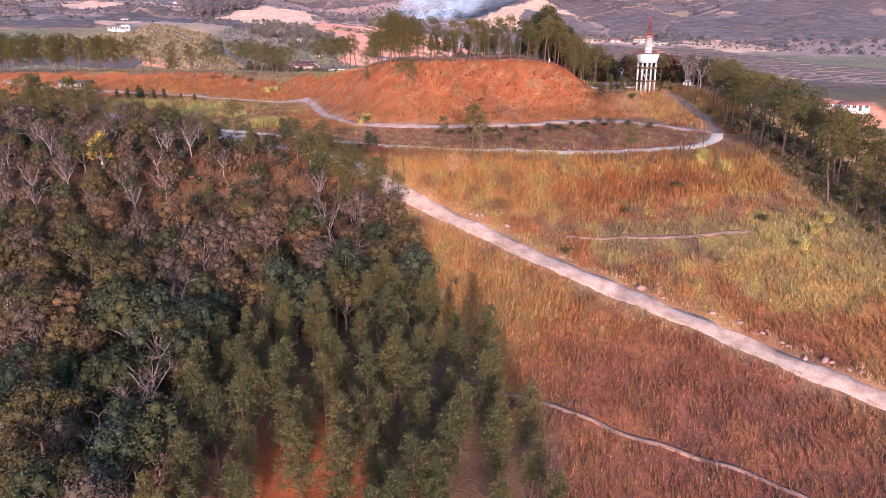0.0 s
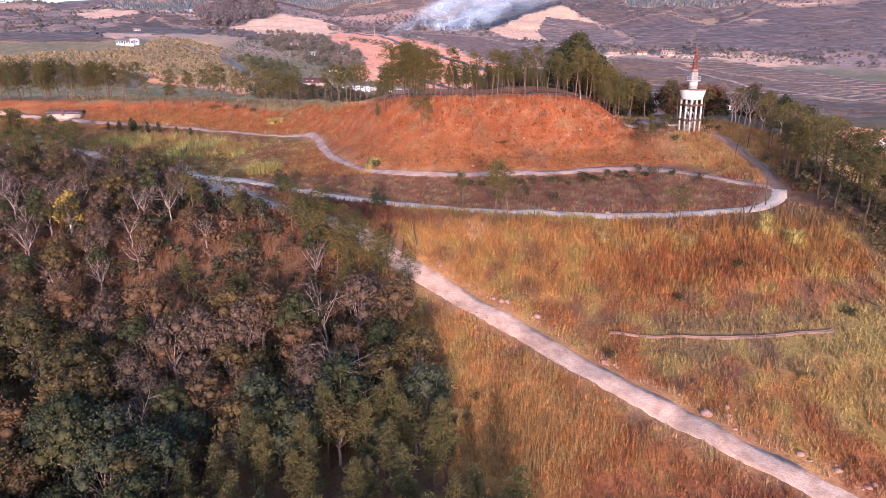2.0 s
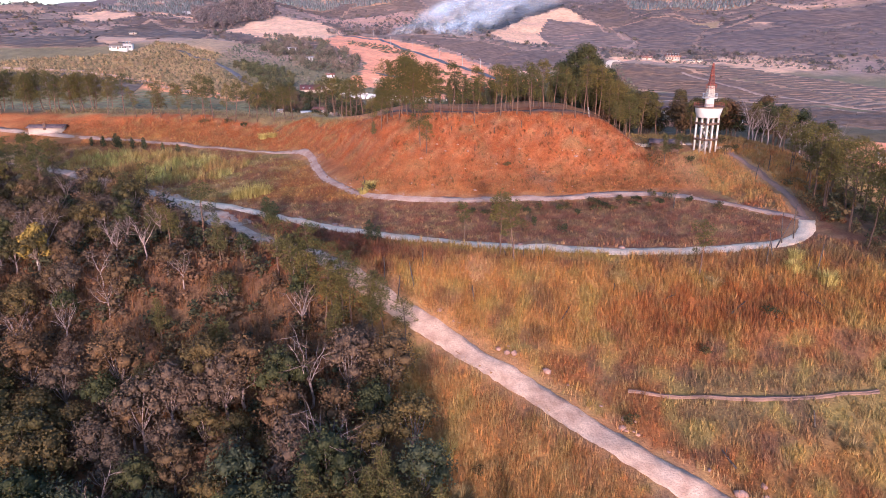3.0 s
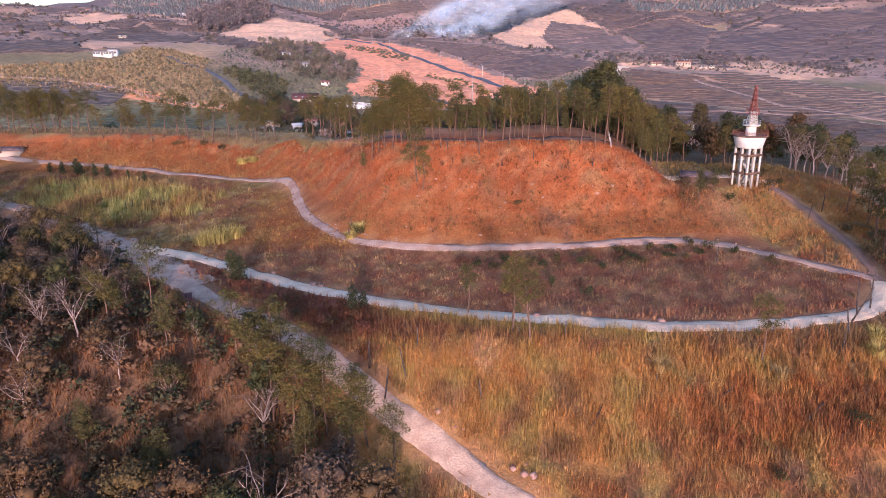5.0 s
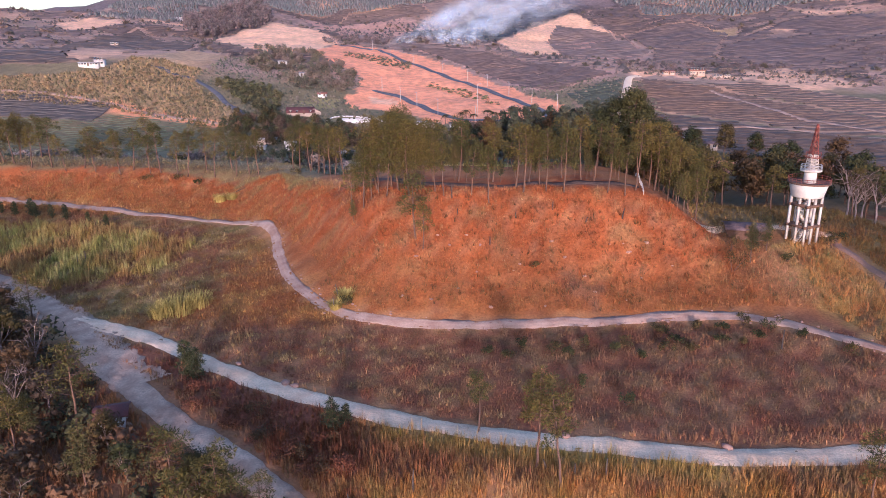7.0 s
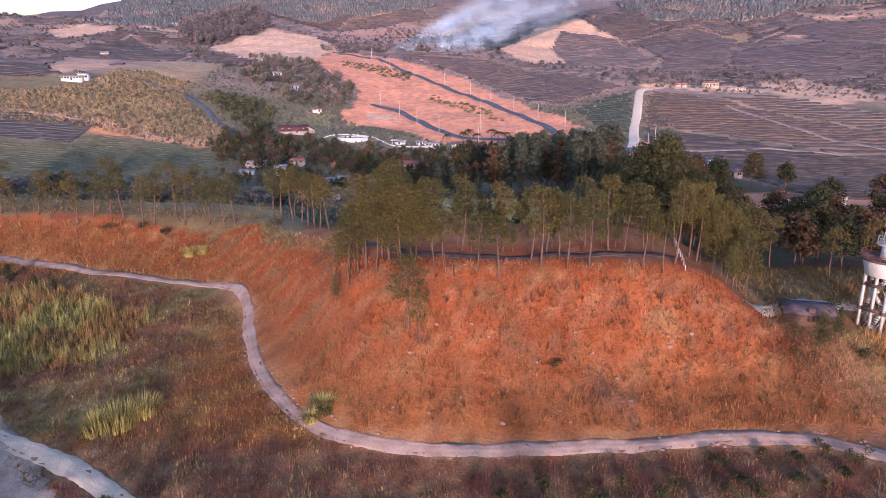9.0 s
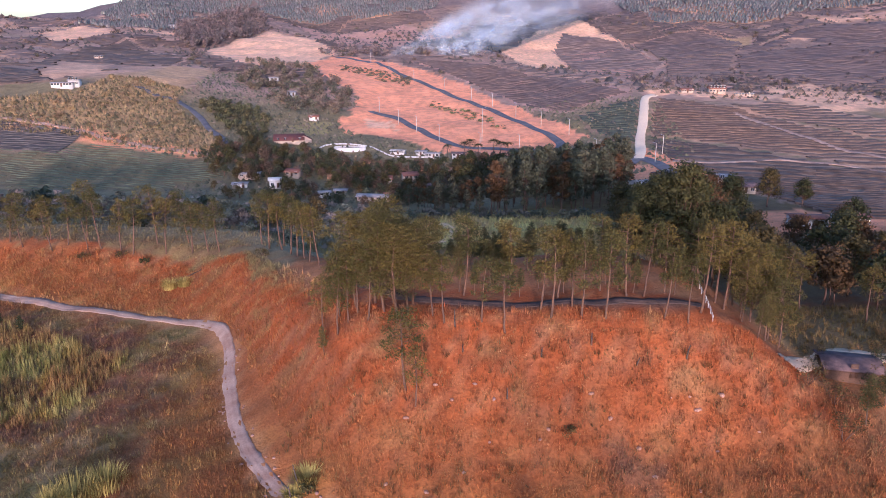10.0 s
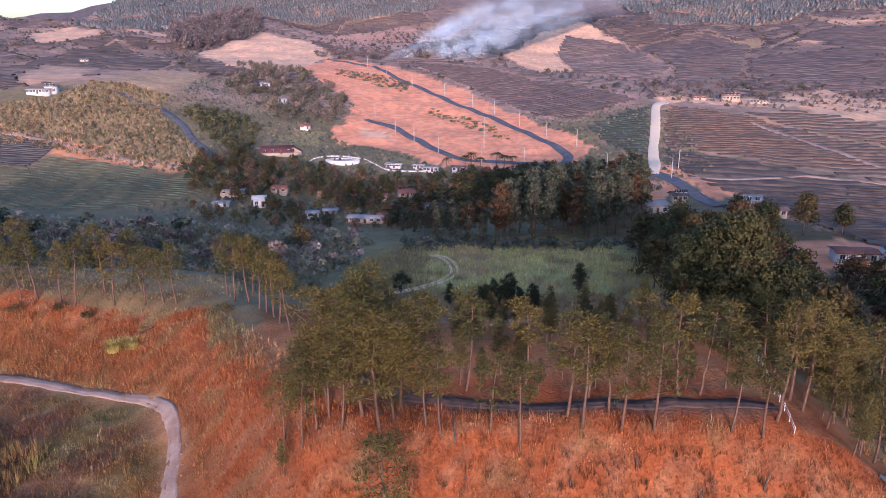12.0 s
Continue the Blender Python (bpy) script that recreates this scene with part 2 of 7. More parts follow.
# ---- mesh helpers ----
class Shape:
    """Gathers triangles, each corner with a colour if wanted, and links them as one object."""

    def __init__(self):
        self.v, self.f, self.c, self.n = [], [], [], 0

    def add(self, v, f, colour=None):
        v, f = np.asarray(v, float).reshape(-1, 3), np.asarray(f, int)
        if f.shape[1] == 4:
            f = np.concatenate([f[:, [0, 1, 2]], f[:, [0, 2, 3]]])
        self.v.append(v)
        self.f.append(f + self.n)
        if colour is not None:
            self.c.append(np.broadcast_to(np.asarray(colour, float), (len(v), 3)))
        self.n += len(v)
        return self

    def arrays(self):
        return np.concatenate(self.v), np.concatenate(self.f)

    def mesh(self, name, material, smooth=False):
        v, f = self.arrays()
        me = bpy.data.meshes.new(name)
        me.vertices.add(len(v))
        me.vertices.foreach_set("co", v.astype(np.float32).ravel())
        me.loops.add(f.size)
        me.loops.foreach_set("vertex_index", f.astype(np.int32).ravel())
        me.polygons.add(len(f))
        me.polygons.foreach_set("loop_start", np.arange(0, f.size, 3, dtype=np.int32))
        me.polygons.foreach_set("loop_total", np.full(len(f), 3, dtype=np.int32))
        me.update(calc_edges=True)
        if smooth:
            me.polygons.foreach_set("use_smooth", np.ones(len(f), dtype=bool))
        if self.c:
            layer = me.color_attributes.new("cover", "FLOAT_COLOR", "POINT")
            c = np.concatenate([np.concatenate(self.c), np.ones((len(v), 1))], axis=1)
            layer.data.foreach_set("color", c.astype(np.float32).ravel())
        me.materials.append(material)
        return me

    def ob(self, name, material, parent=None, label="", smooth=False):
        o = new(name, self.mesh(name, material, smooth))
        if parent is not None:
            o.parent = parent
        if label:
            o["label"] = label
        return o


def tube(path, radii, sides=6):
    """A bent, tapering round bar along a path, closed at its ends."""
    path, radii = np.asarray(path, float), np.asarray(radii, float)
    way = np.gradient(path, axis=0)
    way /= np.linalg.norm(way, axis=1, keepdims=True) + 1e-9
    ref = np.where(np.abs(way[:, 2:3]) > 0.9, [[1.0, 0, 0]], [[0, 0, 1.0]])
    a = np.cross(way, ref)
    a /= np.linalg.norm(a, axis=1, keepdims=True) + 1e-9
    b = np.cross(way, a)
    t = np.linspace(0, 2 * np.pi, sides, endpoint=False)
    ring = path[:, None] + radii[:, None, None] * (np.cos(t)[None, :, None] * a[:, None] + np.sin(t)[None, :, None] * b[:, None])
    n = len(path)
    i, j = np.meshgrid(np.arange(n - 1), np.arange(sides), indexing="ij")
    k = (j + 1) % sides
    f = np.stack([i * sides + j, i * sides + k, (i + 1) * sides + k, (i + 1) * sides + j], -1).reshape(-1, 4)
    f = np.concatenate([f[:, [0, 1, 2]], f[:, [0, 2, 3]]])
    caps = [(0, q + 1, q) for q in range(1, sides - 1)] + [((n - 1) * sides, (n - 1) * sides + q, (n - 1) * sides + q + 1) for q in range(1, sides - 1)]
    return ring.reshape(-1, 3), np.concatenate([f, np.array(caps)])


def block(lo, hi, taper=0.0):
    """A box from corner to corner, its top drawn in by taper."""
    (x0, y0, z0), (x1, y1, z1) = lo, hi
    t = taper
    v = [(x0, y0, z0), (x1, y0, z0), (x1, y1, z0), (x0, y1, z0), (x0 + t, y0 + t, z1), (x1 - t, y0 + t, z1), (x1 - t, y1 - t, z1), (x0 + t, y1 - t, z1)]
    f = [(0, 3, 2, 1), (4, 5, 6, 7), (0, 1, 5, 4), (1, 2, 6, 5), (2, 3, 7, 6), (3, 0, 4, 7)]
    return np.array(v), np.array(f)


ICO = bmesh.new()
bmesh.ops.create_icosphere(ICO, subdivisions=1, radius=1)
ICO_V, ICO_F = np.array([v.co[:] for v in ICO.verts]), np.array([[v.index for v in f.verts] for f in ICO.faces])
ICO.free()


OCT_V = np.array([(1, 0, 0), (0, 1, 0), (-1, 0, 0), (0, -1, 0), (0, 0, 1), (0, 0, -1.0)])
OCT_F = np.array([(0, 1, 4), (1, 2, 4), (2, 3, 4), (3, 0, 4), (1, 0, 5), (2, 1, 5), (3, 2, 5), (0, 3, 5)])


def core(centre, size, rng):
    """The dark heart of a leaf lobe."""
    v = OCT_V * (1 + rng.uniform(-0.2, 0.2, (6, 1)))
    return v * np.asarray(size) + np.asarray(centre), OCT_F


def lump(centre, size, rng, rough=0.2):
    """A small uneven rounded body."""
    v = ICO_V * (1 + rng.uniform(-rough, rough, (len(ICO_V), 1)))
    return v * np.asarray(size) + np.asarray(centre), ICO_F


def sprays(centres, outward, length, width, rng, count=5, spread=0.9):
    """Needle tufts: count slim triangles from each centre, fanned about the outward way."""
    c, o = np.repeat(centres, count, 0), np.repeat(outward, count, 0)
    way = o + rng.normal(0, spread, o.shape) * 0.6
    way /= np.linalg.norm(way, axis=1, keepdims=True) + 1e-9
    side = np.cross(way, rng.normal(0, 1, way.shape))
    side /= np.linalg.norm(side, axis=1, keepdims=True) + 1e-9
    ln = length * rng.uniform(0.7, 1.3, (len(c), 1))
    wd = width * rng.uniform(0.7, 1.3, (len(c), 1))
    v = np.stack([c - side * wd * 0.35 - way * ln * 0.2, c + way * ln, c + side * wd * 0.65 + way * ln * 0.35], 1).reshape(-1, 3)
    return v, np.arange(len(v)).reshape(-1, 3)


def leaflets(centres, outward, size, rng):
    """Small pointed leaf sprays, one blade each, facing roughly outward."""
    nrm = outward + rng.normal(0, 0.5, outward.shape)
    nrm /= np.linalg.norm(nrm, axis=1, keepdims=True) + 1e-9
    a = np.cross(nrm, rng.normal(0, 1, nrm.shape))
    a /= np.linalg.norm(a, axis=1, keepdims=True) + 1e-9
    b = np.cross(nrm, a)
    s = size * rng.uniform(0.6, 1.3, (len(centres), 1))
    v = np.stack([centres - a * s * 0.8, centres + a * s * 0.8 + nrm * s * 0.2, centres + b * s * 1.1], 1).reshape(-1, 3)
    return v, np.arange(len(v)).reshape(-1, 3)


def curve_through(points, step):
    """A smooth line through points of the plan, at even steps."""
    p = np.asarray(points, float)
    p = np.concatenate([[2 * p[0] - p[1]], p, [2 * p[-1] - p[-2]]])
    out = []
    for i in range(1, len(p) - 2):
        t = np.linspace(0, 1, 24, endpoint=False)[:, None]
        a, b, c, d = p[i - 1], p[i], p[i + 1], p[i + 2]
        out.append(0.5 * (2 * b + (c - a) * t + (2 * a - 5 * b + 4 * c - d) * t ** 2 + (3 * b - a - 3 * c + d) * t ** 3))
    q = np.concatenate(out + [p[-2:-1]])
    s = np.concatenate([[0], np.cumsum(np.linalg.norm(np.diff(q, axis=0), axis=1))])
    at = np.linspace(0, s[-1], max(2, int(s[-1] / step) + 1))
    return np.stack([np.interp(at, s, q[:, k]) for k in range(q.shape[1])], -1)


def inside(x, y, polygon):
    """Which places of the plan lie in a polygon."""
    hit = np.zeros(np.shape(x), bool)
    p = np.asarray(polygon, float)
    for (x0, y0), (x1, y1) in zip(p, np.roll(p, -1, 0)):
        hit ^= ((y0 > y) != (y1 > y)) & (x < (x1 - x0) * (y - y0) / (y1 - y0 + 1e-12) + x0)
    return hit


def near_line(x, y, line):
    """The distance of each place to a line of the plan."""
    best = np.full(np.shape(x), 1e9)
    for (x0, y0), (x1, y1) in zip(line[:-1], line[1:]):
        u = np.clip(((x - x0) * (x1 - x0) + (y - y0) * (y1 - y0)) / ((x1 - x0) ** 2 + (y1 - y0) ** 2 + 1e-9), 0, 1)
        best = np.minimum(best, np.hypot(x - x0 - u * (x1 - x0), y - y0 - u * (y1 - y0)))
    return best


def clumps(centres, radius, rng, blades=30, length=0.36, width=0.09, flat=0.8):
    """Needle clumps: slim blades bristling out of a rounded heap, thicker towards its top."""
    centres = np.asarray(centres, float)
    n = len(centres)
    size = radius * rng.uniform(0.7, 1.25, (n, 1, 1))
    o = rng.normal(0, 1, (n, blades, 3)) + [0, 0, 0.3]
    o /= np.linalg.norm(o, axis=2, keepdims=True)
    at = (centres[:, None] + o * size * rng.uniform(0.25, 0.95, (n, blades, 1)) * [1, 1, flat]).reshape(-1, 3)
    return sprays(at, o.reshape(-1, 3), length, width, rng, 1, 0.7)

# ---- roads and fields in the plan ----
MAIN_ROAD = [(96, 52), (78, 70), (61, 85.3), (53.6, 91), (45.3, 98.8), (34.2, 107.6), (22, 118.9), (9.5, 130.9), (-2.6, 141.2), (-12.3, 148), (-21.5, 155), (-28.9, 161.3), (-36.6, 167.3), (-44.4, 174.2), (-57, 185.3), (-69, 199), (-84, 211.5), (-99, 222), (-125, 236), (-170, 250)]
LOOP_ROAD = [(-69, 201), (-52.6, 193), (-40.2, 184.6), (-28.6, 177.6), (-16.8, 172.4), (-5.9, 168.4), (6, 166), (18.1, 164.4), (30, 163), (42, 163.4), (52.6, 164.2), (61.5, 166.8), (66.5, 171), (69.5, 177), (71.5, 186), (73, 198), (71.5, 209), (69, 218)]
UPPER_PATH = [(-170, 276), (-135, 270), (-105, 265), (-88, 261), (-70, 258), (-53.5, 254), (-46, 245), (-41, 231), (-34.5, 216), (-25.5, 204.8), (-18, 199.5), (-8, 197), (3, 197.2), (17, 198.2), (32, 199.6), (46, 197.5), (57.8, 188.5), (64.5, 183), (70, 178)]
FOOT_TRACK = [(6, 91), (14.1, 87.9), (24.1, 82.3), (31.8, 78), (39.8, 74.2), (46, 69), (58, 58)]
SIDE_TRACK = [(24, 130), (33, 128), (40.7, 127.1), (49, 126.8), (58, 127.5)]
# where the crest cut's shadow line is painted on the ground
CREST_SHADE_LINE = [(-20, 240), (-10, 229.5), (0, 227), (12, 227), (24, 227.3), (31, 228.5)]
MEADOW_TRACK = [(-30, 300), (-22, 303.5), (-16, 307), (-9, 313), (-6.5, 320), (-6.2, 328), (-8.5, 337), (-13, 343)]
ASPHALT_UPPER = [(-131, 834), (-94, 803), (-51, 714), (-14, 645), (15.2, 591), (38, 539), (46.8, 512), (46.5, 500), (39.9, 490), (22, 492), (3.4, 497), (-10.8, 505.8), (-26.7, 532.8), (-49.2, 571), (-65, 583)]
WHITE_ROAD = [(79, 462), (84, 480), (89, 503.4), (97, 533), (104.7, 563.7), (112, 592), (122.8, 612), (140.8, 611), (157, 600), (180, 606), (200, 612)]
ASPHALT_LOWER = [(58, 432), (70, 450), (79, 463), (83.5, 455), (85.5, 433), (90, 408)]
GREY_ROAD = [(-215, 575), (-193, 562), (-182, 561), (-161, 537.7), (-146, 515), (-132.5, 495.8), (-122, 474)]
SOIL = [(-150, 759), (-136, 864), (-68, 795), (-6, 696), (24, 620), (52, 553), (64, 518), (46, 488), (6, 478), (-16, 490), (-44, 514), (-73, 530), (-80, 549), (-76, 617), (-112, 690)]
TAN_FIELD = [(-286, 888), (-268, 941), (-268, 1078), (-186, 981), (-140, 885), (-150, 759), (-175, 728), (-204, 745)]
TAN_FIELD_BACK = [(28, 924), (94, 1119), (153, 1164), (190, 1042), (97, 1005), (95, 846), (60, 768)]
GRASS_HILL = [(-330, 515), (-253, 536), (-235, 550), (-232, 680), (-198, 688), (-184, 580), (-179, 552), (-132, 494), (-124, 467), (-193, 479), (-260, 478), (-330, 470)]
HILL_TOP = [(-340, 560), (-250, 575), (-215, 596), (-190, 585), (-184, 590), (-198, 700), (-245, 700), (-260, 620)]
TERRACED = [(-330, 452), (-212, 457), (-191, 476), (-122, 462), (-113, 440), (-140, 414), (-180, 407), (-330, 400)]
COFFEE_LEFT = [(-600, 690), (-366, 700), (-386, 836), (-377, 920), (-255, 779), (-232, 680), (-253, 563), (-300, 556), (-600, 560)]
COFFEE_LOW = [(94, 505), (122, 492), (147, 463), (166, 435), (230, 380), (260, 330), (160, 330), (115, 348), (108, 374), (98, 417), (90, 460)]
COFFEE_MIDDLE = [(124, 604), (159, 580), (190, 520), (240, 460), (300, 400), (166, 438), (149, 467), (124, 496), (96, 512), (108, 560)]
COFFEE_TERRACED = [(160, 583), (199, 602), (240, 560), (320, 500), (360, 440), (300, 404), (240, 464), (192, 522)]
COFFEE_BY_ROAD = [(63, 562), (109, 597), (103, 566), (85, 494), (76, 506), (68, 532)]
COFFEE_ABOVE = [(-59, 815), (13, 793), (75, 702), (108, 616), (62, 578), (40, 604), (-4, 703)]
BARE_KNOLL = [(120, 612), (205, 610), (215, 628), (190, 646), (128, 642)]
ROADSIDE_SOIL = [(124, 250), (172, 252), (170, 282), (126, 284)]
HOUSE_SOIL = [(78, 326), (128, 322), (130, 352), (84, 356)]
COFFEE_BACK = [(123, 1111), (189, 1037), (195, 861), (125, 696), (94, 836), (100, 1005)]
COFFEE_DARK = [(200, 1033), (290, 1063), (330, 1021), (226, 766), (166, 740), (198, 867)]
COFFEE_RIGHT = [(300, 957), (397, 1042), (700, 1150), (700, 700), (336, 730), (272, 697), (250, 734), (226, 757)]
PALE_PATCH = [(376, 1024), (416, 1042), (425, 1004), (384, 982)]
PALE_PATCH_NEAR = [(293, 1030), (358, 1060), (332, 1000), (251, 881)]
DRY_HOLLOW = [(225, 684), (267, 704), (300, 620), (234, 578), (216, 569), (204, 617)]
TAN_RIDGE = [(-512, 981), (-510, 1077), (-411, 977), (-430, 864)]
BROWN_SCRUB = [(-274, 1124), (-116, 1203), (-2, 1050), (-40, 860), (-136, 870), (-160, 899), (-186, 978)]
DARK_PLOT = [(-340, 880), (-330, 950), (-292, 893), (-210, 750), (-240, 745)]
RED_BANK = [(-233, 497), (-215, 494), (-177, 485), (-130, 476), (-124, 467), (-177, 474), (-240, 480)]
PALE_PAD = [(-68, 566), (-50, 560), (-44, 540), (-62, 546)]
LAWN = [(-103, 531), (-86, 550), (-77, 524), (-92, 509)]
SOIL_BANK = [(80, 470), (88, 486), (98, 460), (103, 424), (92, 422), (89, 446)]
SOIL_FRONT = [(58, 440), (72, 460), (80, 452), (84, 430), (74, 422), (62, 428)]
RED_PATCH = [(-283, 590), (-350, 735), (-283, 687), (-250, 600), (-258, 566)]
PINK_PATCH = [(-1.5, 154.5), (3, 159.2), (6, 157.5), (5.3, 154.8), (0.7, 152.4)]
DARK_TERRACE = [(-330, 492), (-233, 490), (-199, 484), (-198, 456), (-330, 450)]
FOREST_EDGE = [(14, 60), (10, 78), (7, 94), (-4, 110), (-7.5, 124), (-13, 137), (-20, 146), (-33, 158), (-50, 172), (-66, 190), (-88, 206), (-110, 220), (-200, 246), (-200, 20), (10, 20)]

TONES = {
    "russet": (0.28, 0.10, 0.027), "gold": (0.38, 0.18, 0.045), "lime": (0.34, 0.235, 0.052), "brush": (0.20, 0.062, 0.031), "straw": (0.40, 0.205, 0.088), "mauve": (0.215, 0.09, 0.044),
    "sage": (0.205, 0.14, 0.055), "red": (0.275, 0.074, 0.018), "green": (0.185, 0.14, 0.046), "meadow": (0.41, 0.325, 0.11),
    "litter": (0.12, 0.064, 0.032), "umber": (0.165, 0.086, 0.046), "scrub": (0.21, 0.16, 0.08), "soil": (0.94, 0.36, 0.17),
    "tan": (0.88, 0.49, 0.27), "coffee": (0.31, 0.185, 0.12), "rows": (0.54, 0.29, 0.20), "strips": (0.50, 0.28, 0.165), "terrace": (0.17, 0.128, 0.062),
    "hay": (0.40, 0.25, 0.11), "wood": (0.18, 0.13, 0.115), "far": (0.55, 0.31, 0.23), "cut_shade": (0.12, 0.075, 0.055)}


def cover(x, y):
    """The land cover's colour at places of the plan."""
    x, y = np.asarray(x, float), np.asarray(y, float)
    a, b, c = wave(x, y, 28, 11), wave(x, y, 9, 12), wave(x, y, 70, 13)
    wx, wy = x + 1.6 * b + 1.2 * wave(x, y, 4, 15), y + 2.2 * wave(x, y, 11, 14)
    out = np.empty(x.shape + (3,))
    out[:] = TONES["russet"]

    def lay(weight, tone):
        w = np.clip(weight, 0, 1)[..., None]
        out[:] = out * (1 - w) + np.array(TONES[tone]) * w

    def band(lo, hi, soft=6):
        return np.clip((wy - lo) / soft, 0, 1) * np.clip((hi - wy) / soft, 0, 1)

    lay(0.6 * np.clip(a + 0.3 * b, 0, 1), "gold")
    lay(band(70, 96, 10) * np.clip(0.5 - 0.5 * a, 0, 1) + np.clip((82 - wy) / 20, 0, 0.8), "umber")
    lay(band(98, 142) * np.clip((14 - wx) / 14, 0, 0.9), "gold")
    lay(band(118, 136, 5) * np.clip((wx - 26) / 10, 0, 0.75), "sage")
    lay(band(138, 163, 4) * (0.75 + 0.3 * b), "gold")
    lay(band(140, 162, 5) * np.clip((wx - 52) / 8, 0, 0.6), "gold")
    lay(band(140, 154, 5) * np.clip((wx - 24) / 14, 0, 0.8) * (0.5 + 0.6 * b), "russet")
    lay(band(104, 160, 6) * np.clip(wave(x, y, 17, 33) - 0.15, 0, 0.6), "umber")
    lay(band(100, 160, 6) * np.clip(wave(x, y, 12, 34) - 0.2, 0, 0.55), "lime")
    lay(band(60, 104, 8) * np.clip((wx - 14) / 8, 0, 0.7) * np.clip((62 - wx) / 8, 0, 1), "brush")
    lay(np.clip(1.3 - np.hypot((wx - 8) / 11, (wy - 112) / 13), 0, 0.8), "gold")
    lay(np.clip(1.4 - np.hypot((wx - 66) / 14, (wy - 118) / 12), 0, 0.45), "lime")
    lay(np.clip(1.3 - np.hypot((wx - 42) / 18, (wy - 146) / 6), 0, 0.6), "red")
    lay(np.clip((wx - 72) / 5, 0, 0.8) * band(112, 200, 8), "sage")
    lay(band(156, 200, 4) * 0.95, "mauve")
    lay(band(166, 200, 6) * np.clip(0.1 + b, 0, 0.5), "sage")
    lay(band(164, 200, 5) * np.clip(1.1 * wave(x, y, 6, 37) - 0.2, 0, 0.6), "straw")
    lay(band(164, 200, 5) * np.clip(1.1 * wave(x, y, 14, 38) - 0.2, 0, 0.6), "brush")
    lay(band(159, 165, 3) * np.clip((wx - 20) / 6, 0, 0.7), "sage")
    below = y < np.interp(x, [-69, -52, -28, -6, 18, 42, 62, 66], [201, 193, 177.6, 168.4, 164.4, 163.4, 167, 171])
    lay(below * np.clip((6.5 - near_line(x, y, LOOP_ROAD)) / 4, 0, 0.75) * np.clip((34 - x) / 8, 0, 1) * (x > -16), "lime")
    lay(below * (wy > 150) * np.clip((-10 - wx) / 6, 0, 0.8), "brush")
    lay(inside(wx, wy, PINK_PATCH) * 0.8, "straw")
    left = np.clip((-42 - wx) / 14, 0, 1)
    lay(left * band(186, 262, 8) * (0.55 + 0.35 * a), "green")
    lay(left * band(186, 262, 8) * np.clip(wave(x, y, 7, 39), 0, 0.6), "hay")
    lay(left * band(200, 262, 8) * np.clip(0.2 + b - a, 0, 0.8), "mauve")
    foot = np.interp(x, STATION, SECTION_Y[4])
    top = np.interp(x, STATION, SECTION_Y[7])
    face = np.clip((wy - foot - 3) / 7, 0, 1) * np.clip((top + 2 - wy) / 5, 0, 1)
    lay(face * np.clip((54 - wx) / 10, 0.35, 1), "red")
    lay(face * np.clip(0.3 * b + 0.4 * wave(x, y, 4, 17), 0, 0.45), "straw")
    lay(face * np.clip(0.6 * wave(x, y, 6.5, 19) - 0.1, 0, 0.5), "umber")
    lay(face * np.clip(0.9 * wave(x, y, 13, 24) - 0.45, 0, 0.45), "sage")
    lay(face * np.clip((foot + 19 - wy) / 12, 0, 0.75) * (0.75 + 0.3 * b), "russet")
    lay(np.clip(1.2 - np.hypot((wx - 19) / 5, (wy - 207) / 3.5), 0, 0.7), "umber")
    lay(np.clip((wy - foot) / 5, 0, 1) * np.clip((foot + 11 - wy) / 6, 0, 1) * (0.45 + 0.4 * b), "russet")
    lay(np.clip((wx - 46) / 10, 0, 0.8) * band(196, 224, 8) * (0.6 + 0.4 * a), "straw")
    behind = np.clip((wy - top - 3) / 8, 0, 1)
    lay(np.clip((wx - 56) / 6, 0, 0.5) * band(184, 236, 8) * (0.7 + 0.4 * b), "lime")
    lay(face * np.clip((wy - top + 12) / 8, 0, 0.5), "straw")
    lay(behind, "red")
    edge = np.interp(x, STATION, SECTION_Y[6])
    strip = np.clip((-36 - wx) / 6, 0, 1) * np.clip((wy - edge - 0.5) / 1.5, 0, 1)
    lay(strip, "sage")
    lay(strip * np.clip(0.1 + b, 0, 0.5), "umber")
    lay(strip * np.clip((wy - edge - 8) / 4, 0, 1), "scrub")
    lay(np.clip((wy - top - 24) / 10, 0, 1), "green")
    lay(np.clip((wy - top - 18) / 8, 0, 1) * np.clip(0.25 + 0.8 * b, 0, 0.8), "scrub")
    lay(behind * band(285, 372, 10) * np.clip((wx + 36) / 10, 0, 1) * np.clip((52 - wx) / 10, 0, 1), "meadow")
    lay(behind * band(255, 296, 8) * np.clip((wx + 30) / 10, 0, 1) * np.clip((46 - wx) / 8, 0, 0.8), "straw")
    hollow = behind * band(285, 372, 8) * np.clip((wx + 36) / 10, 0, 1) * np.clip((50 - wx) / 10, 0, 1)
    lay(hollow * np.clip(1.1 * wave(x, y, 16, 35) - 0.1, 0, 0.6), "umber")
    lay(hollow * np.clip((306 - wy) / 8, 0, 0.7), "mauve")
    lay(hollow * np.clip(wave(x, y, 24, 36) - 0.2, 0, 0.6), "hay")
    lay(hollow * np.clip((-12 - wx) / 5, 0, 0.8), "sage")
    lay(hollow * np.clip(1 - np.hypot((wx + 2) / 9, (wy - 340) / 14), 0, 0.7), "hay")
    lay(behind * np.clip((wx - 40) / 10, 0, 0.6) * np.clip((420 - wy) / 20, 0, 1) * np.clip((wy - 254) / 10, 0, 1), "litter")
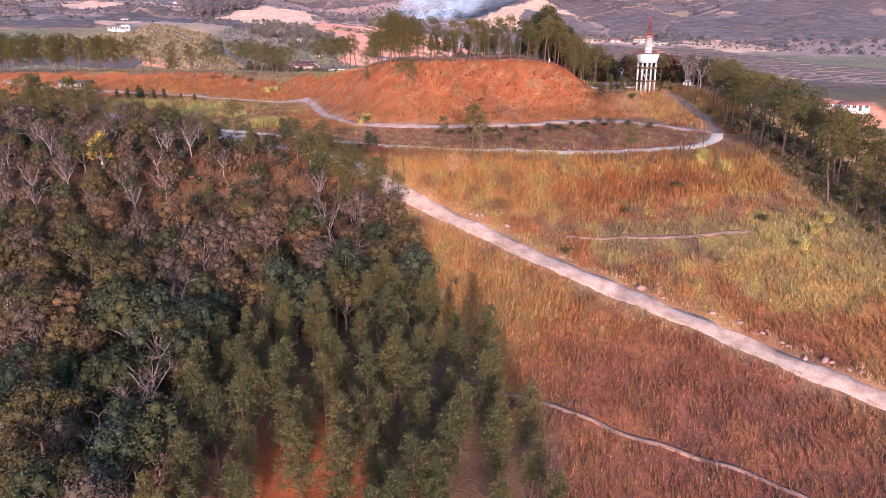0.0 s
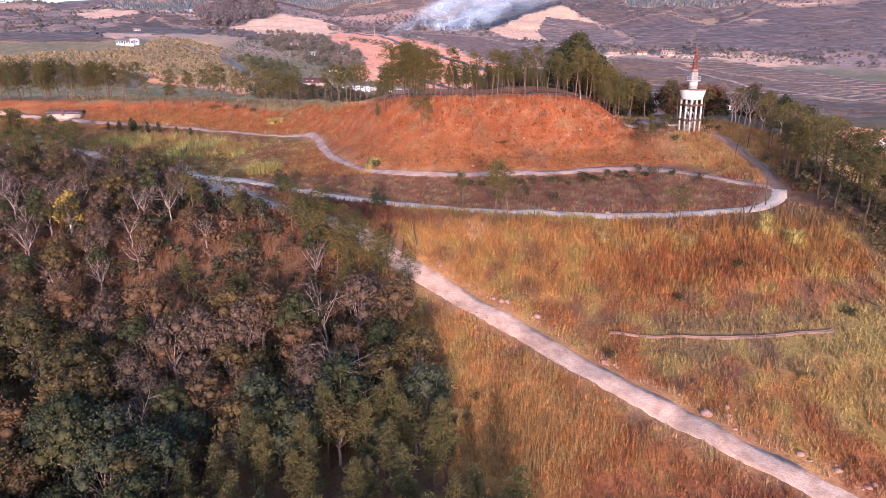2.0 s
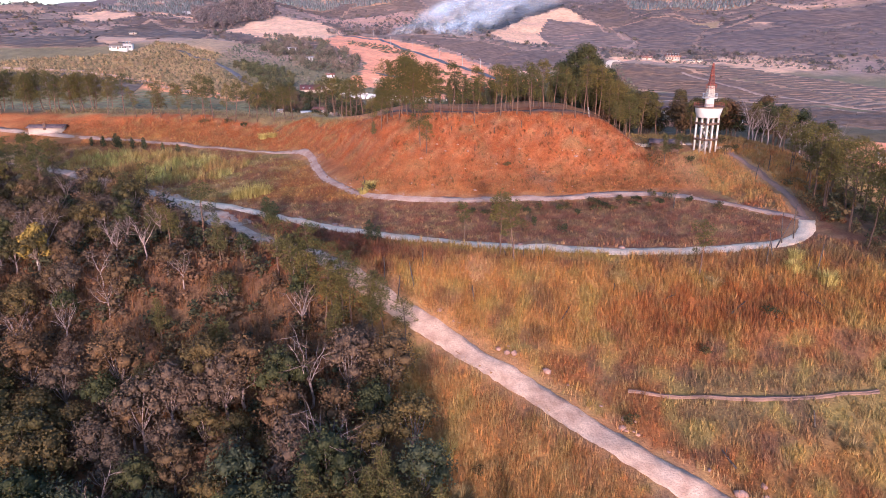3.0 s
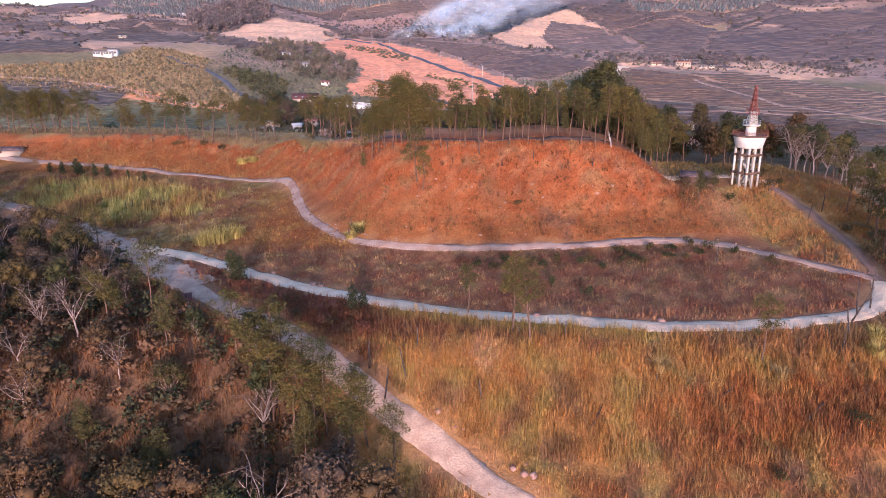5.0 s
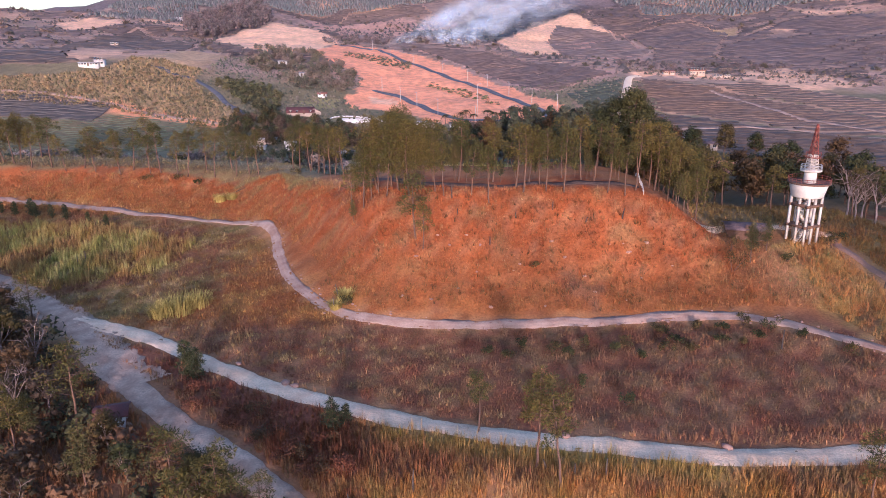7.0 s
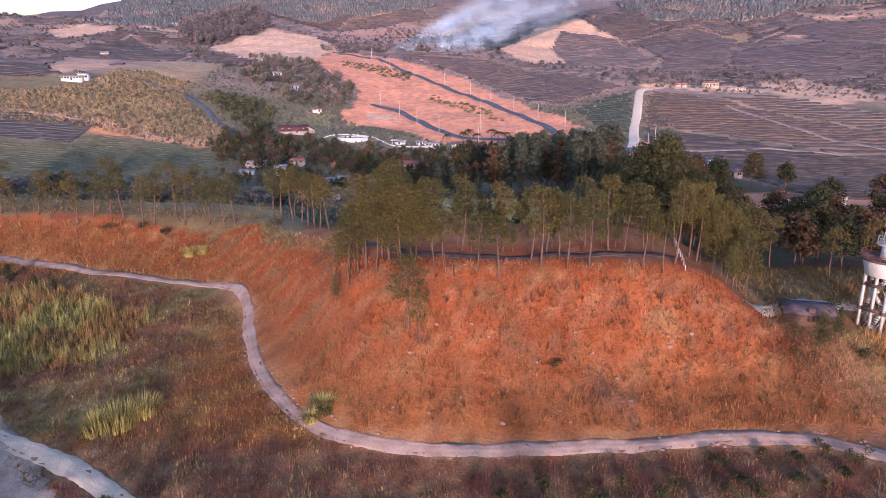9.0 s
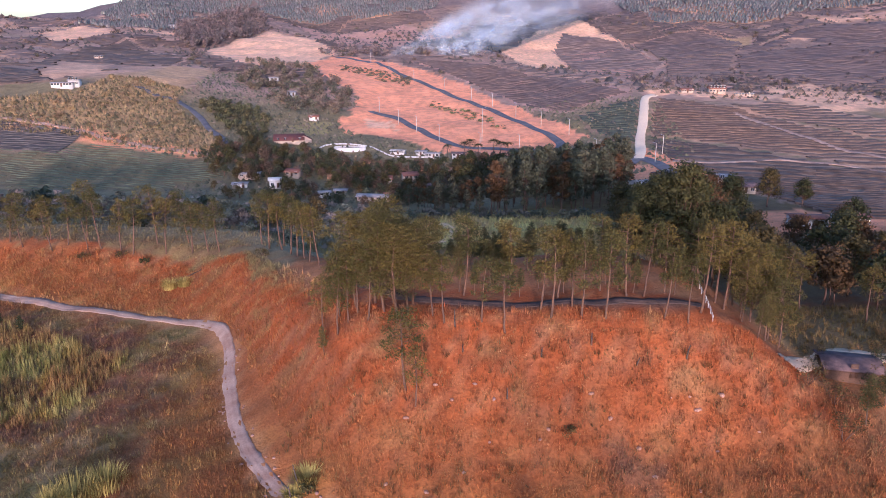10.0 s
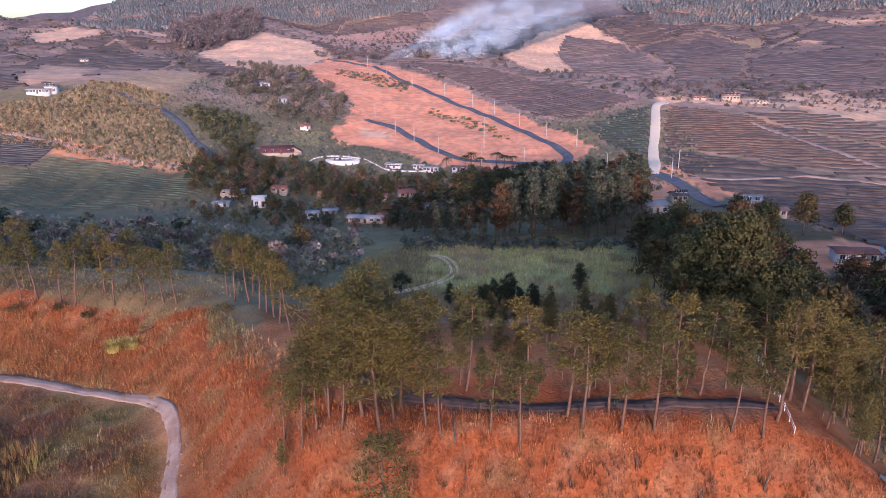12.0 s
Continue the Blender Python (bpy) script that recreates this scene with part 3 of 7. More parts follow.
    lay(np.clip((wx - 42) / 6, 0, 0.85) * band(226, 260, 6), "sage")
    lay(np.clip((wy - 370) / 30, 0, 0.85), "scrub")
    # ground paled beyond the village: distance haze put into the base colour
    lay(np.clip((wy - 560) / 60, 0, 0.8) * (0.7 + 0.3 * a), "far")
    big = 5 * wave(x, y, 60, 18)
    for polygon, tone, weight in (
            (GRASS_HILL, "hay", 0.95), (TERRACED, "terrace", 0.95), (COFFEE_LEFT, "coffee", 0.85), (COFFEE_ABOVE, "rows", 0.9), (COFFEE_LOW, "coffee", 0.85),
            (COFFEE_MIDDLE, "strips", 0.9), (COFFEE_TERRACED, "strips", 0.95), (COFFEE_BY_ROAD, "coffee", 0.8), (BARE_KNOLL, "tan", 0.9), (COFFEE_BACK, "rows", 0.8), (COFFEE_DARK, "coffee", 0.9), (COFFEE_RIGHT, "coffee", 0.85),
            (PALE_PATCH, "tan", 0.8), (PALE_PATCH_NEAR, "hay", 0.9), (DRY_HOLLOW, "tan", 0.7), (TAN_RIDGE, "tan", 0.85), (BROWN_SCRUB, "rows", 0.7), (DARK_PLOT, "coffee", 0.9),
            (HILL_TOP, "tan", 0.25), (RED_BANK, "soil", 0.6), (LAWN, "meadow", 0.6), (HOUSE_SOIL, "soil", 0.8), (ROADSIDE_SOIL, "soil", 0.8), (SOIL_BANK, "soil", 0.95), (SOIL_FRONT, "soil", 0.8), (RED_PATCH, "tan", 0.5), (DARK_TERRACE, "coffee", 0.8),
            (TAN_FIELD, "tan", 1.0), (TAN_FIELD_BACK, "tan", 0.95), (SOIL, "soil", 1.0), (PALE_PAD, "tan", 0.9)):
        lay(inside(wx + 0.4 * big, wy + 0.5 * big, polygon) * weight * (1 - 0.12 * np.abs(b)), tone)
    known = np.zeros(x.shape, bool)
    for polygon in (TAN_FIELD, TAN_FIELD_BACK, SOIL, COFFEE_BACK, COFFEE_DARK, COFFEE_RIGHT, TAN_RIDGE, COFFEE_ABOVE, BROWN_SCRUB):
        known |= inside(wx, wy, polygon)
    lay((y > 700) * np.clip(3 * wave(x, y, 190, 21) - 0.4, 0, 0.8) * ~known, "coffee")
    lay((y > 900) * np.clip(4 * wave(x, y, 240, 22) - 2.6, 0, 0.8) * ~known, "tan")
    lay(np.clip((y - 1230) / 60 + 1.2 * wave(x, y, 160, 23), 0, 0.9), "wood")
    lay(inside(wx, wy, FOREST_EDGE) * 0.9, "litter")
    lay(inside(wx, wy, FOREST_EDGE) * np.clip(1.6 - np.hypot(x + 18, (y - 76) * 0.6) / 8, 0, 1), "red")
    for line, reach in ((MAIN_ROAD, 4.2), (LOOP_ROAD, 2.6), (UPPER_PATH, 1.8)):
        lay(np.clip((reach + 1.2 * b - near_line(x, y, line)) / 1.6, 0, 0.55), "straw")
    # shadow of the crest cut, put into the ground colour
    lay(np.clip((1.5 - near_line(x, y, CREST_SHADE_LINE)) / 0.8, 0, 0.85), "cut_shade")
    return out


# ---- the ground: one sheet to the horizon ----
def spread_steps(*spans):
    out = []
    for lo, hi, step in spans:
        out.append(np.arange(lo, hi, step))
    return np.concatenate(out)


def ground_sheet():
    half = np.concatenate([np.arange(0, 112, 1.6), np.arange(112, 420, 5.0), 420 + np.cumsum(np.linspace(6, 190, 34))])
    xs = np.concatenate([-half[:0:-1], half])
    ys = np.concatenate([spread_steps((-900, 40, 60), (40, 300, 1.6), (300, 640, 4), (640, 1200, 8)), 1200 + np.cumsum(np.linspace(8, 130, 54))])
    gx, gy = np.meshgrid(xs, ys)
    gz = height(gx, gy)
    nx, ny = len(xs), len(ys)
    i, j = np.meshgrid(np.arange(ny - 1), np.arange(nx - 1), indexing="ij")
    a = (i * nx + j).ravel()
    s = Shape()
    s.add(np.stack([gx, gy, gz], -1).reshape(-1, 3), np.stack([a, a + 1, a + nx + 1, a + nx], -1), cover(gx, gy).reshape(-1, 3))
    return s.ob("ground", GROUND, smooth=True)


tagged(ground_sheet(), "hilly ground of red soil, dry grass and fields", "ground", kind="structure")


def road(name, points, width, material, label, lift=0.12, rag=0.25, seed=1):
    """A road laid on the ground, with ragged edges that sink into it and two shallow wheel ruts."""
    line = curve_through(points, 1.0 if width < 8 and abs(points[0][1]) < 300 else 2.5)
    way = np.gradient(line, axis=0)
    way /= np.linalg.norm(way, axis=1, keepdims=True)
    side = np.stack([way[:, 1], -way[:, 0]], -1)
    across = np.array([-1, -0.86, -0.5, -0.2, 0.2, 0.5, 0.86, 1])
    drop = np.array([-0.3, 0.0, -0.07, 0.04, 0.04, -0.07, 0.0, -0.3])
    r = np.random.RandomState(seed)
    n = len(line)
    ragged = 1 + rag * np.stack([np.convolve(r.uniform(-1, 1, n + 4), np.ones(5) / 5, "valid") + 0.35 * r.uniform(-1, 1, n) for _ in across], -1)
    p = line[:, None] + side[:, None] * (across[None] * width / 2 * ragged)[..., None]
    z = height(p[..., 0], p[..., 1]) + lift + drop[None]
    v = np.concatenate([p, z[..., None]], -1).reshape(-1, 3)
    i, j = np.meshgrid(np.arange(n - 1), np.arange(7), indexing="ij")
    a = (i * 8 + j).ravel()
    s = Shape()
    s.add(v, np.stack([a, a + 1, a + 9, a + 8], -1))
    return tagged(s.ob(name, material, smooth=True), label, "road", kind="structure")


road("road", MAIN_ROAD, 3.9, DUSTY, "pale dusty unpaved road across the slope", rag=0.2, seed=3)
road("road", LOOP_ROAD[:14], 3.3, PALE, "pale gravel road curving round the terrace", rag=0.25, seed=4)
road("track", LOOP_ROAD[13:] + [(70.5, 225)], 1.9, BROWN_DIRT, "brown dirt track climbing to the water tower", rag=0.6, seed=15)
road("junction", [(-47, 178), (-57, 188), (-66, 197.5), (-78, 206.5), (-92, 216)], 7.5, DUSTY, "wide rutted pale earth where two roads meet", lift=0.09, rag=0.6, seed=14)
road("path", UPPER_PATH, 2.3, DIRT, "narrow worn dirt path at the hill's foot", rag=0.35, seed=5)
road("trail", FOOT_TRACK, 0.55, BROWN_DIRT, "thin worn trail through russet grass", lift=0.2, rag=0.5, seed=31)
road("trail", SIDE_TRACK, 0.5, BROWN_DIRT, "thin pale trail across the grass slope", lift=0.28, rag=0.5, seed=32)
for shift in (-0.8, 0.8):
    road("wheel_track", [(x + shift, y) for x, y in MEADOW_TRACK], 0.8, PALE, "pale wheel track through the shaded meadow", lift=0.14, rag=0.3, seed=6)
# no path: a dark ribbon standing in for the cut's shadow
road("crest_path", [(-22, 241), (-15, 233), (-9, 229.5), (-2, 228), (8, 227.6), (18, 227.8), (27, 228.2), (33, 229)], 1.9, SHADE_STRIP, "dark strip painted as the shadow line of the crest cut", rag=0.4, seed=13)
road("yard", [(43.5, 222), (45.5, 224.5), (49, 227), (55, 229.5), (62, 228), (70, 224)], 3.4, PALE, "pale trodden ground beside the shed", rag=0.5, seed=12)
road("road", ASPHALT_UPPER, 5.0, ASPHALT, "new asphalt street on bare red soil", lift=0.5, rag=0.02, seed=7)
road("road", WHITE_ROAD[:-4], 5.2, WHITE_GRAVEL, "white gravel road climbing between coffee fields", lift=0.6, rag=0.15, seed=8)
road("road", ASPHALT_LOWER, 6.0, ASPHALT, "asphalt street at the foot of a field", lift=0.5, rag=0.02, seed=9)
road("road", GREY_ROAD, 3.8, ASPHALT, "grey lane running down the far hillside", lift=0.5, rag=0.1, seed=10)

for k, points in enumerate(([(162, 1287), (180, 1102), (196, 882), (165, 805), (159, 691), (150, 640)], [(55, 716), (85, 704), (115, 690)], [(158, 559), (168, 519), (182, 467), (220, 410)], [(-420, 960), (-379, 919), (-332, 860), (-244, 753), (-222, 744)], [(-300, 500), (-233, 492), (-215, 489), (-177, 480), (-130, 471)], [(92, 452), (113, 447), (142, 452), (166, 438), (210, 400)])):
    road("farm_track", points, 3.2, DIRT, "pale farm track between far fields", lift=0.5, rag=0.3, seed=20 + k)

# ---- trees: each a trunk with limbs and a crown ----
OLIVE = surface("olive_foliage", (0.048, 0.038, 0.009), (0.094, 0.060, 0.016), scale=0.8, fine=4, bump=0, vary="thing", contrast=0.5, rough=0.75)
DEEP = surface("deep_green_foliage", (0.028, 0.031, 0.008), (0.052, 0.047, 0.012), scale=0.8, fine=4, bump=0, vary="thing", contrast=0.5, rough=0.75)
TAWNY = surface("tawny_foliage", (0.110, 0.058, 0.022), (0.080, 0.048, 0.019), scale=0.8, fine=4, bump=0, vary="thing", contrast=0.45, rough=0.8)
MOUSE = surface("grey_brown_foliage", (0.105, 0.064, 0.037), (0.080, 0.053, 0.031), scale=0.8, fine=4, bump=0, vary="thing", contrast=0.45, rough=0.8)
YELLOW = surface("yellow_blossom", (0.32, 0.21, 0.03), (0.24, 0.16, 0.028), scale=0.8, fine=4, bump=0, contrast=0.35, rough=0.75)
RUSTY = surface("rusty_foliage", (0.092, 0.044, 0.015), (0.066, 0.038, 0.013), scale=0.5, fine=5, bump=0, vary="thing", contrast=0.5, rough=0.75)
REDDISH = surface("red_brown_foliage", (0.15, 0.050, 0.022), (0.105, 0.043, 0.020), scale=0.8, fine=4, bump=0, vary="thing", contrast=0.4, rough=0.8)
BLUISH = surface("blue_green_foliage", (0.034, 0.038, 0.017), (0.052, 0.053, 0.021), scale=0.8, fine=4, bump=0, vary="thing", contrast=0.45, rough=0.7)


def wood_path(start, end, bend, rng, n=5):
    t = np.linspace(0, 1, n)[:, None]
    off = rng.normal(0, bend, (1, 3)) * np.sin(np.pi * t) + rng.normal(0, bend * 0.25, (n, 3)) * (t > 0) * (t < 1)
    return np.asarray(start) * (1 - t) + np.asarray(end) * t + off


def pine_shapes(seed, tall=12.0, wide=2.3, bare=0.5, flat=0.6, count=24, blades=46):
    """A tall pine: a slender bare trunk and a rounded crown of needle clumps."""
    r = np.random.RandomState(seed)
    trunk, limb, crown = Shape(), Shape(), Shape()
    top = np.array([r.normal(0, 0.35), r.normal(0, 0.35), tall * 0.96])
    line = wood_path((0, 0, -0.4), top, 0.18, r, 8)
    trunk.add(*tube(line, np.linspace(0.19, 0.05, 8), 7))
    for k in range(4):
        h = tall * r.uniform(bare * 0.55, bare)
        c = np.array([np.interp(h, line[:, 2], line[:, i]) for i in (0, 1, 2)])
        a = r.uniform(0, 6.28)
        limb.add(*tube([c, c + np.array([np.cos(a), np.sin(a), 0.1]) * r.uniform(0.5, 1.3)], [0.03, 0.012], 3))
    for k in range(count):
        u = (k + r.uniform(0, 1)) / count
        h = tall * (bare + (0.98 - bare) * u ** 0.85)
        c = np.array([np.interp(h, line[:, 2], line[:, i]) for i in (0, 1, 2)])
        reach = wide * (0.45 + 0.55 * np.sin(np.pi * min(1, 0.25 + 0.75 * u)) ** flat) * r.uniform(0.6, 1.1) * (1.0 if u < 0.85 else 0.65)
        a = k * 2.4 + r.uniform(-0.5, 0.5)
        end = c + np.array([np.cos(a) * reach, np.sin(a) * reach, reach * r.uniform(0.05, 0.55)])
        limb.add(*tube([c, end], [0.045, 0.015], 3))
        t = np.array([[0.55], [0.95]]) if k % 3 == 0 else np.array([[0.9]])
        at = c + (end - c) * t + r.normal(0, 0.16 * wide, (len(t), 3)) * [1, 1, 0.6]
        crown.add(*clumps(at, 0.33 * wide, r, blades, 0.40, 5.8 / blades + 0.02, 0.65))
    return trunk, limb, crown


def young_pine_shapes(seed, tall=10.0, wide=2.1, bare=0.16):
    """A young pine, clothed in rising whorls nearly to the ground."""
    r = np.random.RandomState(seed)
    trunk, limb, crown = Shape(), Shape(), Shape()
    line = wood_path((0, 0, -0.4), (r.normal(0, 0.2), r.normal(0, 0.2), tall), 0.1, r, 7)
    trunk.add(*tube(line, np.linspace(0.16, 0.025, 7), 6))
    for k in range(44):
        u = (k + r.uniform(0, 1)) / 44
        h = tall * (bare + (0.97 - bare) * u)
        c = np.array([np.interp(h, line[:, 2], line[:, i]) for i in (0, 1, 2)])
        reach = wide * 1.1 * (1 - u) ** 0.85 * r.uniform(0.55, 1.15) * min(1, 0.6 + 2 * u) + 0.15
        a = k * 2.4 + r.uniform(-0.6, 0.6)
        end = c + np.array([np.cos(a) * reach, np.sin(a) * reach, reach * r.uniform(0.25, 0.7)])
        limb.add(*tube([c, end], [0.035, 0.012], 3))
        n = 1 + (reach > 0.55) + (reach > 1.1)
        t = np.linspace(1.0, 0.35, n)[:, None]
        at = c + (end - c) * t + r.normal(0, 0.1, (n, 3))
        crown.add(*clumps(at, 0.11 * wide + 0.08, r, 20, 0.46, 0.095, 0.9))
    return trunk, limb, crown


def broadleaf_shapes(seed, tall=9.0, wide=3.0, lobes=12, each=62, size=0.225, low=0.3, span=0.56, squat=0.72):
    """A broadleaved tree: forked limbs that carry lobes of leaf sprays, with gaps between."""
    r = np.random.RandomState(seed)
    trunk, limb, crown = Shape(), Shape(), Shape()
    fork = np.array([r.normal(0, 0.2), r.normal(0, 0.2), tall * low])
    trunk.add(*tube(wood_path((0, 0, -0.5), fork, 0.15, r, 5), np.linspace(0.24, 0.15, 5), 7))
    for k in range(lobes):
        a, u = k * 2.4 + r.uniform(-0.4, 0.4), (k + 0.5) / lobes
        rad = wide * np.sqrt(u) * r.uniform(0.6, 0.9)
        h = tall * (0.86 - span * u ** 1.2 + r.uniform(-0.06, 0.06))
        c = np.array([np.cos(a) * rad, np.sin(a) * rad, h])
        size_k = wide * r.uniform(0.38, 0.56) * np.array([1, 1, squat * r.uniform(0.85, 1.15)])
        limb.add(*tube(wood_path(fork - [0, 0, 0.3], c, 0.2, r, 3), [0.10, 0.06, 0.02], 3))
        crown.add(*lump(c, size_k * 0.46, r, 0.3))
        n = int(each * 2.2)
        o = r.normal(0, 1, (n, 3)) + [0, 0, 0.35]
        o /= np.linalg.norm(o, axis=1, keepdims=True)
        crown.add(*leaflets(c + o * size_k * (0.52 + 0.62 * r.uniform(0, 1, (n, 1)) ** 0.75) * (1 + 0.2 * np.sin(4 * o[:, :1] + k) * np.cos(5 * o[:, 1:2])), o, size * 0.86, r))
    return trunk, limb, crown


def bare_tree_shapes(seed, tall=9.0, wide=3.0):
    """A leafless tree of pale, forking limbs and fine twigs."""
    r = np.random.RandomState(seed)
    trunk, limb, twig = Shape(), Shape(), Shape()
    fork = np.array([r.normal(0, 0.3), r.normal(0, 0.3), tall * 0.42])
    trunk.add(*tube(wood_path((0, 0, -0.5), fork, 0.25, r, 5), np.linspace(0.2, 0.13, 5), 7))
    for k in range(6):
        a = k * 1.05 + r.uniform(-0.4, 0.4)
        end = np.array([np.cos(a) * wide * r.uniform(0.5, 1), np.sin(a) * wide * r.uniform(0.5, 1), tall * r.uniform(0.72, 1)])
        main = wood_path(fork - [0, 0, 0.2], end, 0.35, r, 6)
        limb.add(*tube(main, np.linspace(0.10, 0.025, 6), 4))
        for q in range(6):
            c = main[r.randint(2, 6)]
            tip = c + r.normal(0, 1, 3) * [0.8, 0.8, 0.5] + [0, 0, 0.5]
            limb.add(*tube([c, (c + tip) / 2 + r.normal(0, 0.1, 3), tip], [0.045, 0.03, 0.014], 3))
            at = c + (tip - c) * r.uniform(0.3, 1.1, (6, 1))
            twig.add(*sprays(at, np.tile(tip - c, (6, 1)), 0.6, 0.06, r, 3, 1.1))
    return trunk, limb, twig


def tree_thing(name, shapes, bark, leaf, label, category):
    """A tree standing at the world's middle, to be copied."""
    root = new(name)
    root.empty_display_size = 0.5
    shapes[0].add(*shapes[1].arrays()).ob("trunk", bark, root, smooth=True)
    shapes[2].ob("crown", leaf, root)
    return tagged(root, label, category)


def standing(x, y, size=1.0, turn=0.0, lean=(0, 0), sink=0.0):
    return Matrix.LocRotScale((x, y, height(x, y) - sink), Euler((lean[0], lean[1], turn)), Vector((size, size, size)))


def plant(kinds, places, rng, group="", sizes=(0.85, 1.15), lean=0.03):
    """Copies of the kinds at places of the plan; a place may carry its own size."""
    for place in places:
        proto = kinds[rng.randint(len(kinds))]
        size = place[2] if len(place) > 2 else rng.uniform(*sizes)
        o = copy_thing(proto, standing(place[0], place[1], size, rng.uniform(0, 6.28), rng.normal(0, lean, 2)))
        if group:
            o["group"] = group


def scatter(polygon, spacing, rng, keep=None):
    """Places at about a spacing inside a polygon of the plan, unevenly set."""
    p = np.asarray(polygon, float)
    gx, gy = np.meshgrid(np.arange(p[:, 0].min(), p[:, 0].max(), spacing), np.arange(p[:, 1].min(), p[:, 1].max(), spacing))
    x, y = (gx + rng.uniform(-0.48, 0.48, gx.shape) * spacing).ravel(), (gy + rng.uniform(-0.48, 0.48, gy.shape) * spacing).ravel()
    ok = inside(x, y, p)
    if keep is not None:
        ok &= keep(x, y)
    return np.stack([x[ok], y[ok]], -1)


def retire(kinds):
    """Takes the patterns away once their copies stand."""
    for k in kinds:
        for o in (*k.children_recursive, k):
            bpy.data.objects.remove(o)


rng = np.random.RandomState(7)
LABEL_PINE = "tall pine with a bare trunk and rounded needle crown"
PINES = [tree_thing("pine_tree", pine_shapes(s, h, w, b), BARK, PINE, LABEL_PINE, "tree") for s, h, w, b in ((1, 12, 2.4, 0.46), (2, 12, 2.1, 0.52), (3, 12, 2.9, 0.4), (4, 12, 2.6, 0.34))]
FULL_PINES = [tree_thing("pine_tree", pine_shapes(s, 12, 2.9, 0.25, 0.5, 44, 66), BARK, PINE, "large full-crowned pine on the crest", "tree") for s in (5, 6)]
YOUNG = [tree_thing("young_pine", young_pine_shapes(s, 10, w, 0.3), BARK, YOUNG_PINE, "young pine with olive needles on the lower slope", "tree") for s, w in ((11, 1.95), (12, 1.7), (13, 2.2))]
CONIFER = [tree_thing("conifer", young_pine_shapes(s, 5, 1.35, 0.05), BARK, DARK_CONIFER, "small dark green conifer standing in grass", "tree") for s in (21, 22)]
LEAFY = [tree_thing("forest_tree", broadleaf_shapes(s, 9, w, n - 3, 64, 0.22, 0.3, 0.36, 0.95), GREY_BARK, leaf, label, "tree")
         for s, w, n, leaf, label in (
             (31, 3.4, 15, OLIVE, "olive-green forest tree with a lobed crown"), (32, 3.0, 13, OLIVE, "olive-green forest tree with a lobed crown"),
             (33, 3.7, 16, DEEP, "dark green forest tree with a dense crown"), (34, 2.9, 13, DEEP, "dark green forest tree with a dense crown"),
             (35, 3.3, 14, TAWNY, "tawny half-dry tree in the forest"), (36, 3.1, 14, MOUSE, "grey-brown forest tree with thinning leaves"), (37, 3.2, 14, BLUISH, "bluish green tree in the forest"))]
BARE = [tree_thing("bare_tree", bare_tree_shapes(s), GREY_BARK, MOUSE, "leafless tree with pale forking branches", "tree") for s in (41, 42, 43)]


def in_view(x, y):
    return x > -(0.67 * y + 6)


# the forest on the slope
RED_GAP = [(-25, 56), (-23.5, 82), (-18, 90), (-13, 84), (-11, 56)]
floor_pines = [(x, y) for x, y in scatter([(-36, 62), (13, 62), (8, 92), (-3, 108), (-14, 112), (-36, 100)], 4.7, rng) if rng.uniform() < 0.18 or not inside(np.array(x), np.array(y), RED_GAP)]
plant(YOUNG, floor_pines, rng, "pines in the lower forest", (0.9, 1.45))
spots = scatter(FOREST_EDGE, 5.1, rng, lambda x, y: in_view(x, y) & (y > 62) & ((x < -36) | (y > 104)) & (y < 216))
for x, y in spots:
    pick = rng.uniform()
    dry = wave(np.array(x), np.array(y), 45, 31) + (y - 122) / 50
    size = rng.uniform(0.8, 1.45)
    if near_line(np.array(x), np.array(y), MAIN_ROAD) < (5.0 if y > 150 else 3.2):
        continue
    size *= 0.7 if y > 138 else 1.0
    if y > 132 and x > -70 and rng.uniform() < 0.42:
        continue
    if pick < (0.24 if y > 134 else 0.1):
        plant(BARE, [(x, y, size)], rng, "forest trees")
    elif y > 138 and x > -62 and pick < 0.6:
        plant(PINES[:2] + YOUNG, [(x, y, 1.05 * size)], rng, "forest trees")
    elif dry > -0.25 and pick < 0.78:
        plant([LEAFY[0], LEAFY[4], LEAFY[5], LEAFY[5], LEAFY[1], LEAFY[4]], [(x, y, size)], rng, "forest trees")
    # dark green and bluish kinds; their darkness also paints the lower slope's shade
    elif y < 118:
        plant([LEAFY[2], LEAFY[3], LEAFY[6], LEAFY[1], LEAFY[6], LEAFY[0]], [(x, y, size)], rng, "forest trees")
    else:
        plant([LEAFY[0], LEAFY[1], LEAFY[2], LEAFY[3], LEAFY[5], LEAFY[4]], [(x, y, size)], rng, "forest trees")
yellow = tree_thing("flowering_tree", broadleaf_shapes(51, 8, 2.3, 10, 60, 0.36), PALE_BARK, YELLOW, "tree in bright yellow blossom", "tree")
yellow.matrix_basis = standing(-79, 160, 1.15)

# pines by the road junction and on the terrace
plant(PINES, [(-73.8, 196.8, 0.85), (-78, 193, 0.75), (-12.6, 142, 0.85), (-19, 141, 0.8), (-15.5, 145.5, 0.62), (-25, 150, 0.8), (-9, 139.5, 0.7), (-14.5, 139, 0.8), (-21.5, 146, 0.75), (-22.5, 151.5, 0.6), (-50, 166.5, 1.0), (-28.3, 147.5, 1.05), (-25.1, 145, 1.0), (-22, 142.1, 1.0), (-17.9, 143.2, 0.95), (-14.1, 141, 0.9), (-32, 152.9, 0.9), (-26, 150.5, 1.0), (-20, 145.5, 0.9)], rng, "pines by the road")
